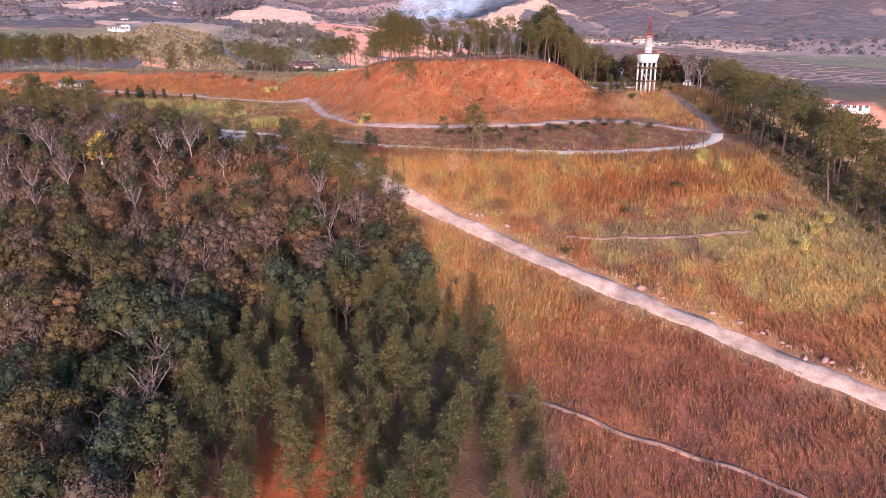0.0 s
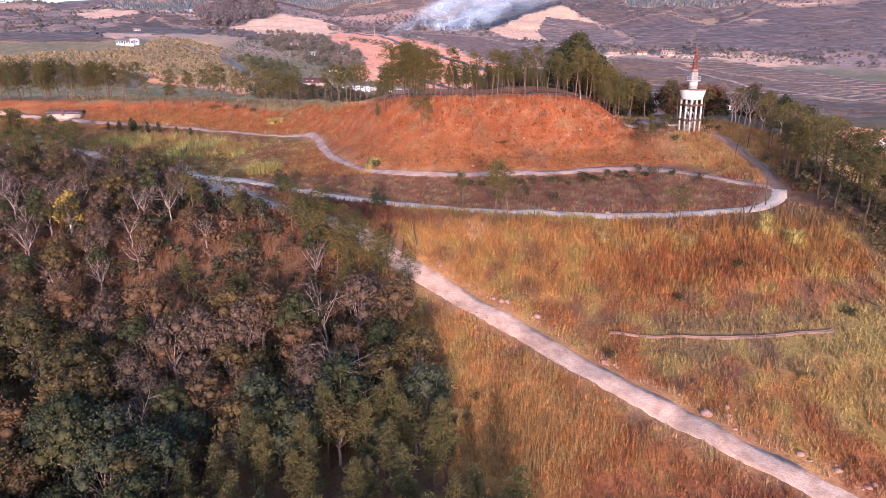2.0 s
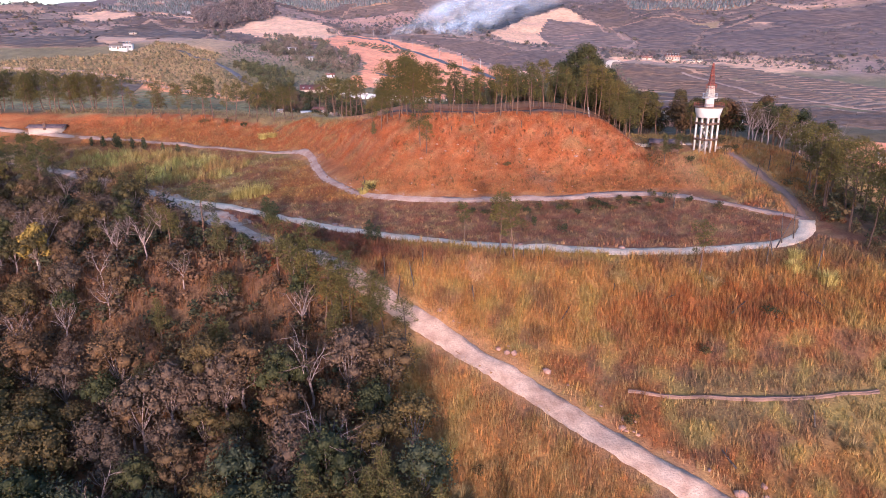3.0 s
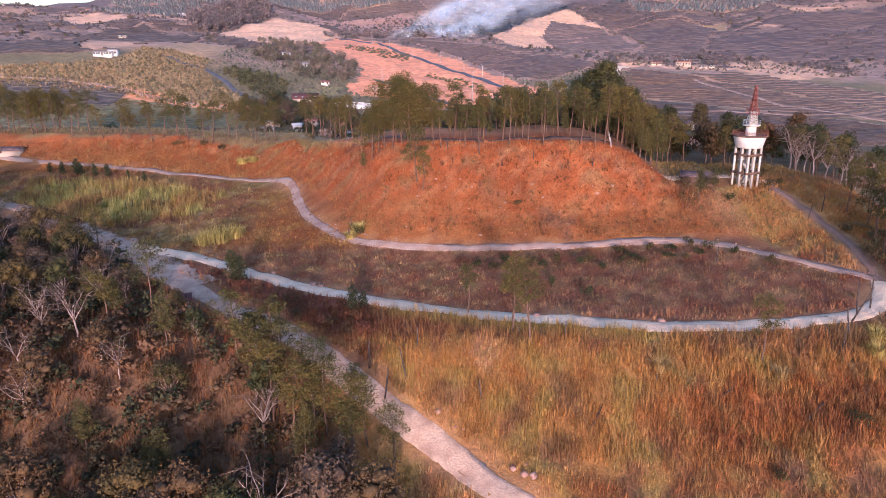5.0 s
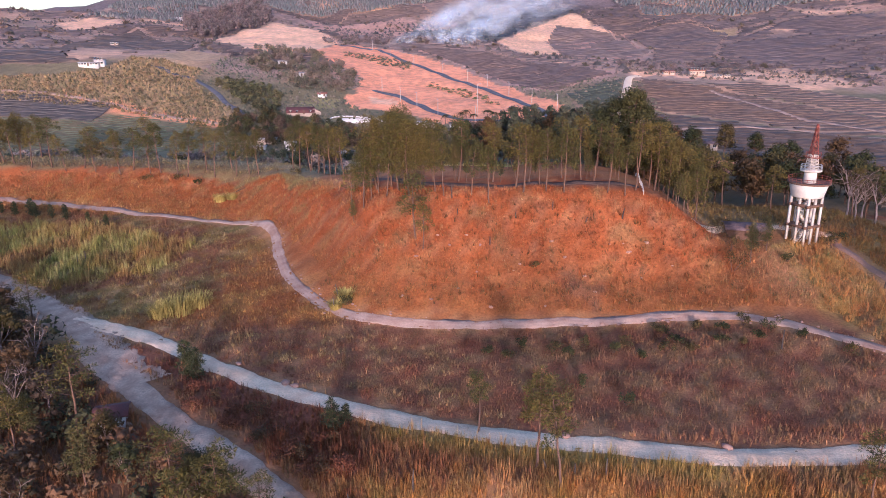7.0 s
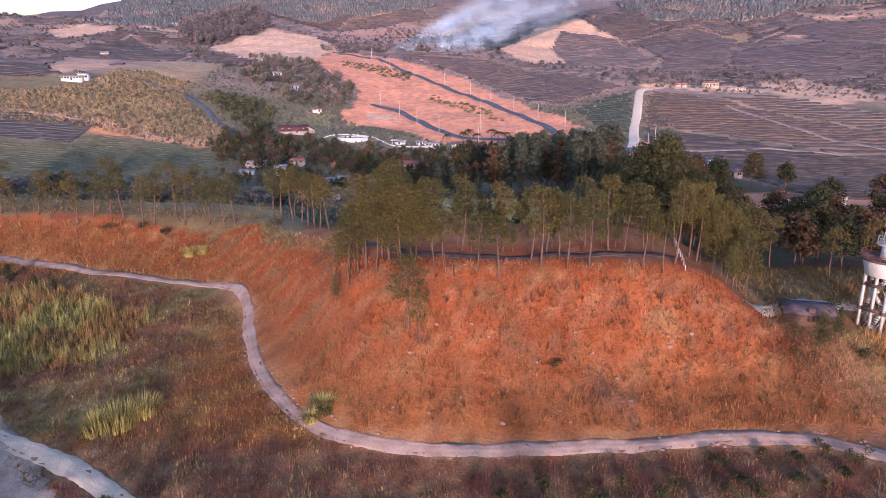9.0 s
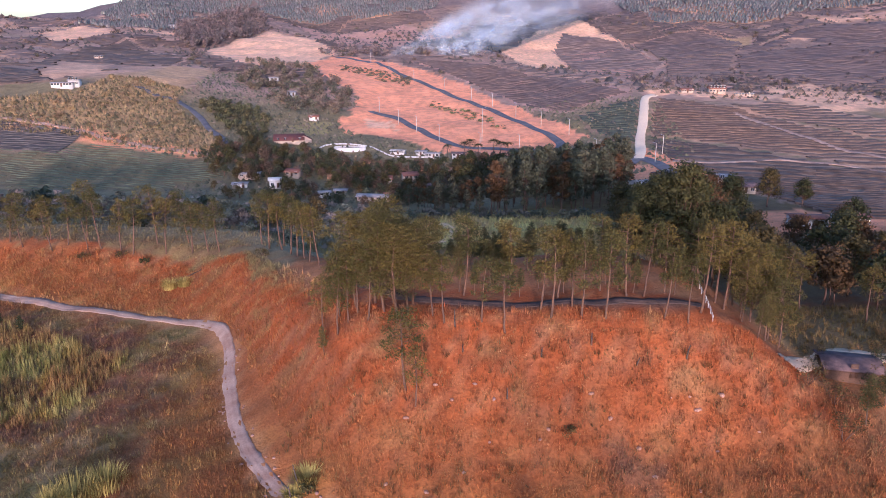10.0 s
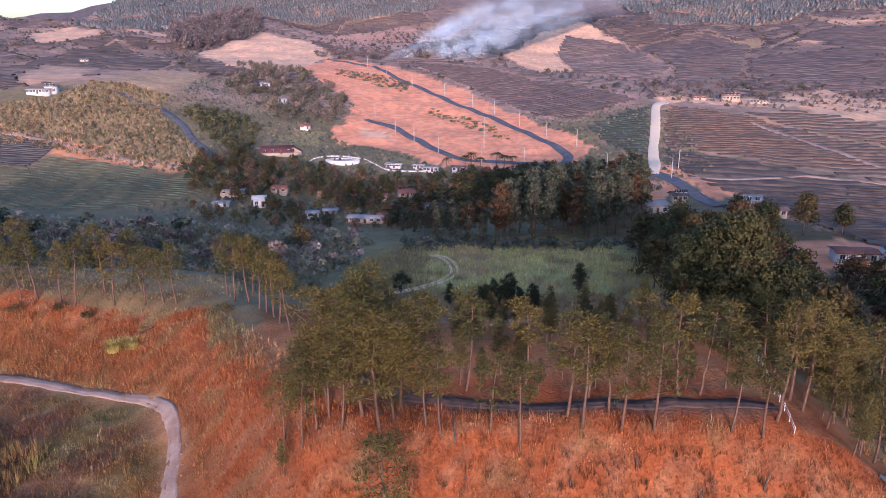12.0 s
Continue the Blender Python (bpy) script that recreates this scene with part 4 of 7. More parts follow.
plant(PINES[:2], [(0.2, 167.4, 0.66), (6.8, 160.7, 1.0), (9.2, 157.2, 0.95), (41.3, 154.9, 0.82)], rng, "pines on the terrace")
plant(CONIFER, [(-41, 180.9, 1.15), (-39.6, 179.6, 0.95), (-17.8, 167.4, 0.95), (-16.6, 168.6, 0.6)], rng, "conifers by the loop road")
plant(CONIFER, [(-119, 259, 0.6), (-114, 256.6, 0.7), (-110, 257, 0.9), (-108.5, 256.2, 0.8), (-104, 255.6, 0.7), (-99.8, 254.6, 0.75), (-93, 252, 0.5), (-87.6, 250, 0.6)], rng, "conifers along the path")
plant(PINES, [(float(x), float(y), rng.uniform(0.9, 1.35)) for x, y in scatter([(71.5, 202), (70, 184), (74, 174), (73.5, 160), (74.5, 150), (73.5, 137), (77, 126), (82, 114), (98, 108), (112, 122), (106, 170), (96, 206)], 5.9, rng, lambda x, y: near_line(x, y, LOOP_ROAD) > 3.2)], rng, "pine grove beside the grass slope")

plant(PINES, [(float(x), float(y), rng.uniform(0.85, 1.2)) for x, y in scatter([(-165, 240), (-135, 208), (-104, 198), (-94, 206), (-104, 216), (-130, 230)], 6.0, rng, lambda x, y: near_line(x, y, MAIN_ROAD) > 3.6)], rng, "pines by the road")
# pines on the crest and along the bank
CREST = [(9.7, 223.8), (-0.3, 223), (-5.7, 222.5), (3, 222), (8.3, 225.6), (13, 225.8), (11.2, 229), (14, 223.6), (17.5, 223.6), (25.9, 223.8), (29.3, 223.6), (31.8, 226.3), (21.7, 229.5), (24.3, 230), (4, 231), (-3, 231), (18, 231.5), (36.6, 230.3), (36, 232.5), (38.5, 234), (34.8, 237), (28, 232), (41, 238), (44, 242)]
plant(PINES, [(x, y, rng.uniform(0.8, 1.12)) for x, y in CREST], rng, "pines on the crest")
plant(FULL_PINES, [(-12.4, 223.6, 1.15), (-14.7, 226, 1.2), (-16.5, 229.8, 1.25), (-10.5, 227.5, 1.05), (-19.5, 230, 1.2), (-8, 231, 1.0), (-14, 234, 1.2), (-13.5, 228.8, 1.15), (-11, 224.8, 0.9), (-22, 229, 0.85), (39, 229, 0.85), (42, 233, 1.0), (46, 238, 1.05), (44.5, 228, 0.9)], rng, "dense pines on the crest")
plant(PINES, [(-20.3, 226.6, 0.85), (-24.5, 228, 0.75), (-21.7, 225.4, 0.8), (-19, 227.8, 0.9), (-7.4, 224, 0.8), (-17, 225, 0.9)], rng, "dense pines on the crest")
plant(YOUNG, [(float(x), float(y), rng.uniform(0.45, 0.8)) for x, y in scatter([(-6, 229.5), (30, 230), (40, 240), (38, 254), (4, 252), (-6, 244)], 5.0, rng)], rng, "young pines behind the crest")
plant(PINES[2:], [(-10.6, 214.2, 1.0), (-9.2, 212.2, 0.66)], rng, "pines on the hill face")
plant(YOUNG, [(-23.5, 223.5, 0.5), (39.5, 224, 0.66), (50.5, 213.5, 0.75), (54.5, 216.5, 0.6), (41.5, 226, 0.8), (43.5, 229.5, 0.85), (40, 232, 0.8)], rng, "pines on the hill face")
LINE = [(-104.2, 281.4), (-96.5, 280), (-93.6, 281.5), (-88.2, 279.8), (-85.5, 280.7), (-80.9, 280.4), (-77.9, 279.8), (-70.5, 280.4), (-64.6, 280.6), (-60.7, 280), (-58, 279.5), (-46.1, 278), (-42.9, 276.4), (-40.2, 273), (-38.2, 271), (-108, 283), (-113, 282), (-118, 284), (-124, 284), (-99, 284), (-91, 285), (-74, 284), (-67, 285), (-49, 282), (-36, 268), (-34, 264), (-31, 259), (-44, 282), (-130, 286), (-137, 285), (-144, 287)]
plant(PINES, [(x, y - 2.0, rng.uniform(0.8, 1.15)) for x, y in LINE], rng, "pines along the bank", lean=0.07)
plant(FULL_PINES, [(float(x), float(y), rng.uniform(0.95, 1.2)) for x, y in scatter([(-185, 282), (-125, 281), (-124, 296), (-190, 300)], 6.5, rng)], rng, "dense pines on the bank")
plant(PINES[:2], [(52, 245, 1.05), (45.5, 236, 0.9), (58, 250, 0.9), (66, 243, 0.85), (75, 247, 0.9), (84, 243, 0.95), (92, 248, 0.9)], rng, "pines behind the tower")

plant(PINES, [(80, 209.4, 0.8), (83, 215, 0.85), (87.4, 231, 1.0), (81.5, 204, 0.75), (90, 222, 0.9), (86, 212, 0.7)], rng, "pines beside the track")
plant(BARE, [(float(x), float(y), rng.uniform(0.9, 1.3)) for x, y in scatter([(80, 238), (112, 230), (116, 250), (84, 256)], 7.5, rng)], rng, "leafless trees behind the tower")

# woods behind the hill
GUM_LEAF = surface("eucalyptus_foliage", (0.050, 0.056, 0.030), (0.085, 0.076, 0.040), scale=0.6, fine=4, bump=0, vary="thing", contrast=0.45, rough=0.7)
GUM = [tree_thing("eucalyptus_tree", broadleaf_shapes(s, 24, 3.3, 17, 26, 0.62, 0.4, 0.6), BARK, leaf, "tall dark eucalyptus with a pale straight trunk", "tree") for s, leaf in ((61, GUM_LEAF), (62, RUSTY), (63, GUM_LEAF), (64, GUM_LEAF))]
plant(GUM, scatter([(6, 354), (20, 349), (36, 360), (60, 396), (64, 424), (44, 420), (20, 398), (4, 374)], 6.2, rng), rng, "eucalyptus wood", (0.72, 1.0))
plant(GUM, scatter([(-25, 376), (-8, 358), (4, 354), (2, 380), (-16, 396)], 4.6, rng), rng, "eucalyptus wood", (0.38, 0.55))
WOOD = [tree_thing("woodland_tree", broadleaf_shapes(s, 13, 4.2, 14, 38, 0.46, 0.3, 0.5), BARK, leaf, label, "tree") for s, leaf, label in ((71, DEEP, "dark green woodland tree in the hollow"), (72, OLIVE, "olive woodland tree in the hollow"), (73, RUSTY, "rust-brown tree in the hollow"))]
plant([WOOD[0], WOOD[0], WOOD[1], WOOD[2]], scatter([(52, 262), (70, 250), (112, 246), (122, 320), (112, 372), (70, 372), (48, 330), (46, 290)], 10.0, rng, lambda x, y: (np.hypot(x - 94, y - 315) > 7) & ~inside(x, y, HOUSE_SOIL)), rng, "wood behind the hill", (0.65, 1.05))
plant([WOOD[0], WOOD[1]], scatter([(40, 300), (70, 330), (64, 352), (48, 352), (38, 330)], 7, rng), rng, "wood behind the hill", (0.8, 1.1))
big = tree_thing("broad_tree", broadleaf_shapes(81, 22, 7.5, 40, 260, 0.32, 0.3, 0.55), BARK, RUSTY, "huge spreading rust-brown tree behind the crest", "tree")
big.matrix_basis = standing(49, 282, 1.02)
TALL_DARK = [tree_thing("woodland_tree", broadleaf_shapes(s, 22, 4.8, 26, 80, 0.36, 0.3, 0.6), BARK, DEEP, "tall dark olive tree behind the crest", "tree") for s in (82, 83)]
plant(TALL_DARK, [(36, 252.5, 1.0), (39.5, 255, 0.95), (33.5, 256, 0.9), (42, 251, 0.8), (30, 258, 0.75)], rng, "tall trees behind the crest")
retire(TALL_DARK)
plant([WOOD[2], WOOD[1]], [(56, 262, 1.2), (60, 272, 1.1), (66, 258, 1.0), (74, 264, 1.0), (82, 258, 1.0)], rng, "wood behind the hill")
plant(CONIFER, [(1.2, 295.4, 1.0), (2.8, 297, 1.2), (5.2, 296.2, 1.35), (7, 297.2, 1.5), (8.8, 296.5, 0.95), (10.9, 295.7, 1.15), (12, 296.6, 1.0), (0, 296.8, 0.8), (-6.7, 296.5, 0.95), (-9.6, 293.7, 0.55), (-11.6, 295.6, 0.6), (22.7, 306.1, 1.3), (14, 246, 0.8)], rng, "dark conifers in the meadow")
plant([LEAFY[2]], [(-17.4, 301, 0.72)], rng)
SMALL = [tree_thing("valley_tree", broadleaf_shapes(s, 7, 2.8, 8, 19, 0.46, 0.25, 0.5), BARK, leaf, label, "tree") for s, leaf, label in ((91, DEEP, "dark green tree in the valley"), (92, OLIVE, "olive green tree in the valley"), (93, BLUISH, "bluish green tree in the valley"), (94, MOUSE, "grey-brown tree in the valley"))]
clear = [(-97, 497), (-105.6, 433), (-103, 424), (-88, 427), (-70, 436), (-42, 412), (-29, 445), (-64, 492), (-33, 482), (-62, 416), (-94, 422), (-56.5, 420), (-16, 424), (-38, 410), (-46, 410), (-20, 478), (-7, 478), (-40, 482), (-83, 447), (-76, 440)]


def off_houses(x, y):
    return ~np.any([(np.abs(x - a) < 5.5) & (y > b - 14) & (y < b + 5) for a, b in clear], axis=0)


plant(SMALL, scatter([(-120, 440), (-70, 400), (-20, 392), (0, 404), (20, 440), (40, 476), (0, 474), (-44, 470), (-66, 478), (-84, 480), (-104, 486), (-120, 500), (-136, 472)], 5.4, rng, lambda x, y: off_houses(x, y) & (wave(x, y, 30, 61) > -0.55)), rng, "trees of the valley village", (0.5, 1.0))
plant([SMALL[0], SMALL[1], SMALL[0]], scatter([(-20, 440), (30, 424), (60, 440), (52, 470), (30, 472), (-10, 462)], 7.0, rng), rng, "trees of the valley village", (0.7, 1.1))
plant(SMALL, scatter([(-112, 402), (-60, 388), (-22, 392), (-30, 440), (-70, 468), (-112, 470)], 8.0, rng, off_houses), rng, "trees of the valley village", (0.6, 1.0))
plant([SMALL[0], SMALL[1]], [(-113, 300, 0.9), (-96, 318, 1.1), (-60, 330, 1.0), (-52, 352, 1.2)], rng, "trees of the valley village")
def palm_shapes(seed, tall=8.0):
    """A palm: a slim ringed trunk with arching fronds of narrow leaflets."""
    r = np.random.RandomState(seed)
    trunk, husk, crown = Shape(), Shape(), Shape()
    line = wood_path((0, 0, -0.4), (0.2, 0.1, tall), 0.1, r, 7)
    trunk.add(*tube(line, np.linspace(0.2, 0.13, 7), 7))
    husk.add(*lump(line[-1], (0.28, 0.28, 0.4), r, 0.1))
    for k in range(14):
        a, rise = k * 2.4, r.uniform(-0.2, 0.9)
        t = np.linspace(0, 1, 7)[:, None]
        mid = line[-1] + np.concatenate([np.cos(a) * t * 2.4, np.sin(a) * t * 2.4, rise * 2 * t - 1.9 * t * t], -1)
        crown.add(*tube(mid, np.linspace(0.05, 0.012, 7), 3))
        crown.add(*sprays(np.repeat(mid[1:], 6, 0), np.tile([np.cos(a) * 0.5, np.sin(a) * 0.5, -0.5], (36, 1)), 0.7, 0.11, r, 1, 0.9))
    return trunk, husk, crown


PALMS = [tree_thing("palm_tree", palm_shapes(s), BARK, DEEP, "tall palm beside the bare red soil", "tree") for s in (98, 99)]
plant(PALMS, [(-4, 470, 1.1), (-1, 472, 1.2), (3, 470, 1.0), (10, 474, 1.2), (14, 472, 1.15), (18, 474, 1.05), (-12, 474, 0.95), (-30, 452, 0.9)], rng, "palms in the village")
retire(PALMS)
retire(PINES + FULL_PINES + YOUNG + CONIFER + LEAFY + BARE + GUM + WOOD + SMALL)

# ---- the water tower ----
def prism(rings, sides, turn=0.0):
    """A closed many-sided body through rings of (radius, height)."""
    t = np.linspace(0, 2 * np.pi, sides, endpoint=False) + turn
    v = np.concatenate([np.stack([r * np.cos(t), r * np.sin(t), np.full(sides, z)], -1) for r, z in rings])
    s, n = sides, len(rings)
    f = [(i * s + j, i * s + (j + 1) % s, (i + 1) * s + (j + 1) % s) for i in range(n - 1) for j in range(s)]
    f += [(i * s + j, (i + 1) * s + (j + 1) % s, (i + 1) * s + j) for i in range(n - 1) for j in range(s)]
    f += [(0, j + 1, j) for j in range(1, s - 1)] + [((n - 1) * s, (n - 1) * s + j, (n - 1) * s + j + 1) for j in range(1, s - 1)]
    return v, np.array(f)


def bar(a, b, thick, sides=4):
    return tube([a, b], [thick, thick], sides)


def part(name, shape, material, parent, label="", smooth=False):
    return shape.ob(name, material, parent, label, smooth)


def water_tower(x, y):
    root = tagged(new("water_tower"), "weathered concrete water tower with a red lattice mast", "water tower")
    root.matrix_basis = standing(x, y, 1.0, 0.5)
    half = 1.85
    for a, b in ((-1, -1), (0, -1), (1, -1), (1, 0), (1, 1), (0, 1), (-1, 1), (-1, 0)):
        part("column", Shape().add(*block((a * half - 0.2, b * half - 0.2, -0.8), (a * half + 0.2, b * half + 0.2, 9.0))), CONCRETE, root)
    for z in (3.0, 7.0):
        for a, b in ((0, -1), (1, 0), (0, 1), (-1, 0)):
            wx, wy = (half + 0.4, 0.3) if b else (0.3, half + 0.4)
            lift = 0.004 if b else 0.0
            part("beam", Shape().add(*block((a * half - wx, b * half - wy, z + lift), (a * half + wx, b * half + wy, z + 0.5 + lift), 0.02)), BARK, root, "rust-stained concrete ring beam")
    for k in range(28):
        flight, q = divmod(k, 10)
        off = -1.5 + 0.3 * q if flight % 2 == 0 else 1.5 - 0.3 * q
        part("stair_step", Shape().add(*block((off - 0.2, -0.5 + 0.9 * (flight % 2), 0.2 + 0.3 * k), (off + 0.2, 0.3 + 0.9 * (flight % 2), 0.42 + 0.3 * k))), CONCRETE, root)
    for a in (-1, 1):
        part("brace", Shape().add(*bar((-1.7, a * 0.9, 0.2), (1.7, a * 0.9, 3.1), 0.1)).add(*bar((1.7, a * 0.9, 3.3), (-1.7, a * 0.9, 7.0), 0.1)), CONCRETE, root)
    tank = part("tank", Shape().add(*prism([(2.7, 8.8), (2.85, 8.95), (3.4, 11.05), (3.4, 11.3), (3.0, 11.3), (2.9, 11.0)], 12, np.pi / 12)), WHITE, root, "white painted tapering concrete tank")
    part("rim", Shape().add(*prism([(3.2, 11.25), (3.75, 11.32), (3.78, 11.62), (3.6, 11.66), (3.2, 11.4)], 24)), BARK, tank, "rust-stained concrete rim")
    neck = part("neck", Shape().add(*prism([(1.15, 11.2), (1.1, 12.8), (1.1, 13.9)], 16)), WHITE, root)
    part("gallery", Shape().add(*prism([(1.1, 13.4), (1.85, 13.6), (1.9, 13.8), (1.1, 13.85)], 18)), CONCRETE, neck)
    guard = Shape()
    for k in range(24):
        a, b = k * np.pi / 12, (k + 1) * np.pi / 12
        p, q = np.array([3.68 * np.cos(a), 3.68 * np.sin(a), 11.6]), np.array([3.68 * np.cos(b), 3.68 * np.sin(b), 11.6])
        guard.add(*bar(p, p + [0, 0, 0.8], 0.035)).add(*bar(p + [0, 0, 0.8], q + [0, 0, 0.8], 0.05)).add(*bar(p + [0, 0, 0.4], q + [0, 0, 0.4], 0.035))
    part("guard_rail", guard, RUST, tank, "rusty tank-top guard rail")
    rail = Shape()
    for k in range(14):
        a, b = k * 2 * np.pi / 14, (k + 1) * 2 * np.pi / 14
        p, q = np.array([1.8 * np.cos(a), 1.8 * np.sin(a), 13.75]), np.array([1.8 * np.cos(b), 1.8 * np.sin(b), 13.75])
        rail.add(*bar(p, p + [0, 0, 1.0], 0.04)).add(*bar(p + [0, 0, 1.0], q + [0, 0, 1.0], 0.05)).add(*bar(p + [0, 0, 0.5], q + [0, 0, 0.5], 0.03))
    part("railing", rail, STEEL, neck)
    wide = lambda z: 1.15 - 1.0 * (z - 13.9) / 8.4
    for low, high, material in ((13.9, 16.6, CONCRETE), (16.6, 22.2, RUST)):
        mast = Shape()
        steps = np.linspace(low, high, 6)
        for z0, z1 in zip(steps[:-1], steps[1:]):
            for k in range(4):
                a, b = k * np.pi / 2 + 0.4, (k + 1) * np.pi / 2 + 0.4
                p0, p1 = np.array([np.cos(a) * wide(z0), np.sin(a) * wide(z0), z0]), np.array([np.cos(a) * wide(z1), np.sin(a) * wide(z1), z1])
                q0, q1 = np.array([np.cos(b) * wide(z0), np.sin(b) * wide(z0), z0]), np.array([np.cos(b) * wide(z1), np.sin(b) * wide(z1), z1])
                mast.add(*bar(p0, p1, 0.09)).add(*bar(p0, q1, 0.055)).add(*bar(q0, p1, 0.055)).add(*bar(p1, q1, 0.055))
        part("mast", mast, material, root, "steel lattice")
    ring = Shape()
    for k in range(10):
        a, b = k * np.pi / 5, (k + 1) * np.pi / 5
        p, q = np.array([1.3 * np.cos(a), 1.3 * np.sin(a), 16.2]), np.array([1.3 * np.cos(b), 1.3 * np.sin(b), 16.2])
        ring.add(*bar(p, q, 0.1)).add(*bar(p, p + [0, 0, 0.9], 0.05)).add(*bar(p + [0, 0, 0.9], q + [0, 0, 0.9], 0.06))
    part("mast_gallery", ring, RUST, root)


water_tower(62.9, 221.6)


# ---- houses ----
def house(name, x, y, wide, deep, tall, turn, wall, cover_of_roof, label, pitch=0.38, windows=4, storeys=1, category="house"):
    """A house with a pitched roof, windows with frames and sills, and a door."""
    root = tagged(new(name), label, category)
    lows = [height(x + a, y + b) for a in (-wide / 2, wide / 2) for b in (-deep / 2, deep / 2)]
    root.matrix_basis = Matrix.LocRotScale((x, y, max(min(lows), sum(lows) / 4 - 0.5)), Euler((0, 0, radians(turn))), None)
    base = min(max(lows) - min(lows), 0.9) + 0.1
    full = base + tall
    body = part("wall", Shape().add(*block((-wide / 2, -deep / 2, -1.5), (wide / 2, deep / 2, full))), wall, root)
    eave, rise = 0.6, deep / 2 * pitch
    w, d = wide / 2 + eave, deep / 2 + eave
    z0, z1 = full - eave * pitch, full + rise
    v = [(-w, -d, z0), (w, -d, z0), (w, 0, z1), (-w, 0, z1), (-w, d, z0), (w, d, z0)]
    v = np.array(v + [(a, b, c + 0.18) for a, b, c in v])
    f = np.array([(6, 7, 8, 9), (9, 8, 11, 10), (0, 3, 2, 1), (3, 4, 5, 2), (0, 1, 7, 6), (4, 10, 11, 5), (0, 6, 9, 3), (3, 9, 10, 4), (1, 2, 8, 7), (2, 5, 11, 8)])
    part("roof", Shape().add(v, f), cover_of_roof, root)
    part("gable", Shape().add([(-wide / 2, -deep / 2, full), (-wide / 2, deep / 2, full), (-wide / 2, 0, full + rise * 0.98), (wide / 2, -deep / 2, full), (wide / 2, deep / 2, full), (wide / 2, 0, full + rise * 0.98)], [(0, 2, 1), (3, 4, 5)]), wall, root)
    for floor_k in range(storeys):
        for k in range(windows):
            cx = -wide / 2 + wide * (k + 0.5) / windows
            z = base + 0.9 + floor_k * 2.8
            if floor_k == 0 and k == windows // 2:
                part("door", Shape().add(*block((cx - 0.5, -deep / 2 - 0.05, base - 0.1), (cx + 0.5, -deep / 2 + 0.02, base + 2.1))), BARK, root)
                continue
            pane = part("window", Shape().add(*block((cx - 0.6, -deep / 2 - 0.02, z), (cx + 0.6, -deep / 2 + 0.05, z + 1.2))), GLASS_DARK, root)
            part("window_frame", Shape().add(*block((cx - 0.72, -deep / 2 - 0.06, z - 0.16), (cx + 0.72, -deep / 2 - 0.01, z - 0.02))).add(*block((cx - 0.72, -deep / 2 - 0.06, z + 1.22), (cx + 0.72, -deep / 2 - 0.01, z + 1.34))).add(*block((cx - 0.05, -deep / 2 - 0.05, z), (cx + 0.05, -deep / 2 - 0.025, z + 1.2))), WHITE, pane)
    return root


house("hill_house", -247, 553, 12, 6, 2.0, 8, WHITE, METAL_ROOF, "long white house on a far grassy hill", 0.12, 7)
house("hill_house", -242, 557, 6, 5, 3.2, 8, WHITE, METAL_ROOF, "white two-storey house on a far grassy hill", 0.12, 3, 2)
house("villa", 172, 636, 11, 6, 3.0, -6, CREAM, TILE, "large cream villa with a tiled roof", 0.45, 5, 2)
house("villa", 149, 629, 8, 5, 1.8, 4, CREAM, TILE, "low cream house with a tiled roof", 0.45, 5)
house("annexe", 188, 628, 12, 4, 1.5, -8, CREAM, METAL_ROOF, "long pale outbuilding beside a villa", 0.1, 6)
house("farmhouse", -97, 497, 15, 9, 1.0, 12, CREAM, DARK_RED_TILE, "low farmhouse with a dark red tiled roof", 0.55, 4)
house("farmhouse", -90, 499, 6, 8, 0.9, -70, CREAM, DARK_RED_TILE, "low farmhouse wing with a dark red roof", 0.55, 2)
house("farm_shed", -102, 441, 9.5, 5.5, 1.7, 10, CREAM, METAL_ROOF, "farm shed with a pale metal roof", 0.12, 3)
house("farm_shed", -101, 424, 6, 4.4, 1.5, 10, WHITE, METAL_ROOF, "low farm shed with a pale metal roof", 0.12, 2)
house("cottage", -86.5, 427, 4.8, 5.1, 3.2, 15, WHITE, WHITE, "small bright white cottage", 0.3, 2, 1)
house("cottage", -83, 447, 6.5, 5.0, 2.0, -12, CREAM, TILE, "cottage with a faded tiled roof", 0.4, 3)
house("cottage", -40, 442, 6.0, 5.0, 2.0, 10, CREAM, TILE, "cottage with a faded tiled roof", 0.4, 3)
house("cottage", -41, 410, 13.0, 5.0, 1.9, -5, CREAM, METAL_ROOF, "long grey-roofed house among valley trees", 0.25, 5)
house("cottage", -62.6, 415.7, 4.6, 4.0, 1.9, 12, WHITE, METAL_ROOF, "small white house among valley trees", 0.2, 2)
house("cottage", -56.5, 420, 5.0, 4.0, 1.9, 4, CREAM, METAL_ROOF, "small grey-roofed house among valley trees", 0.2, 2)
house("cottage", -16, 424, 6.0, 4.6, 2.0, -14, CREAM, DARK_ROOF, "dark-roofed cottage among valley trees", 0.35, 3)
house("cottage", -20, 478, 7.0, 4.0, 1.9, -8, WHITE, METAL_ROOF, "white house at the foot of the bare soil", 0.15, 4)
house("cottage", -7, 478, 6.0, 4.0, 1.9, -4, WHITE, DARK_ROOF, "white house at the foot of the bare soil", 0.3, 3)
house("cottage", -29, 445, 6.5, 5.5, 2.2, 20, CREAM, TILE, "cottage with a faded tiled roof", 0.4, 3)
house("cottage", -34, 412, 5.4, 4.6, 1.9, 0, CREAM, TILE, "cottage with a faded tiled roof", 0.4, 3)
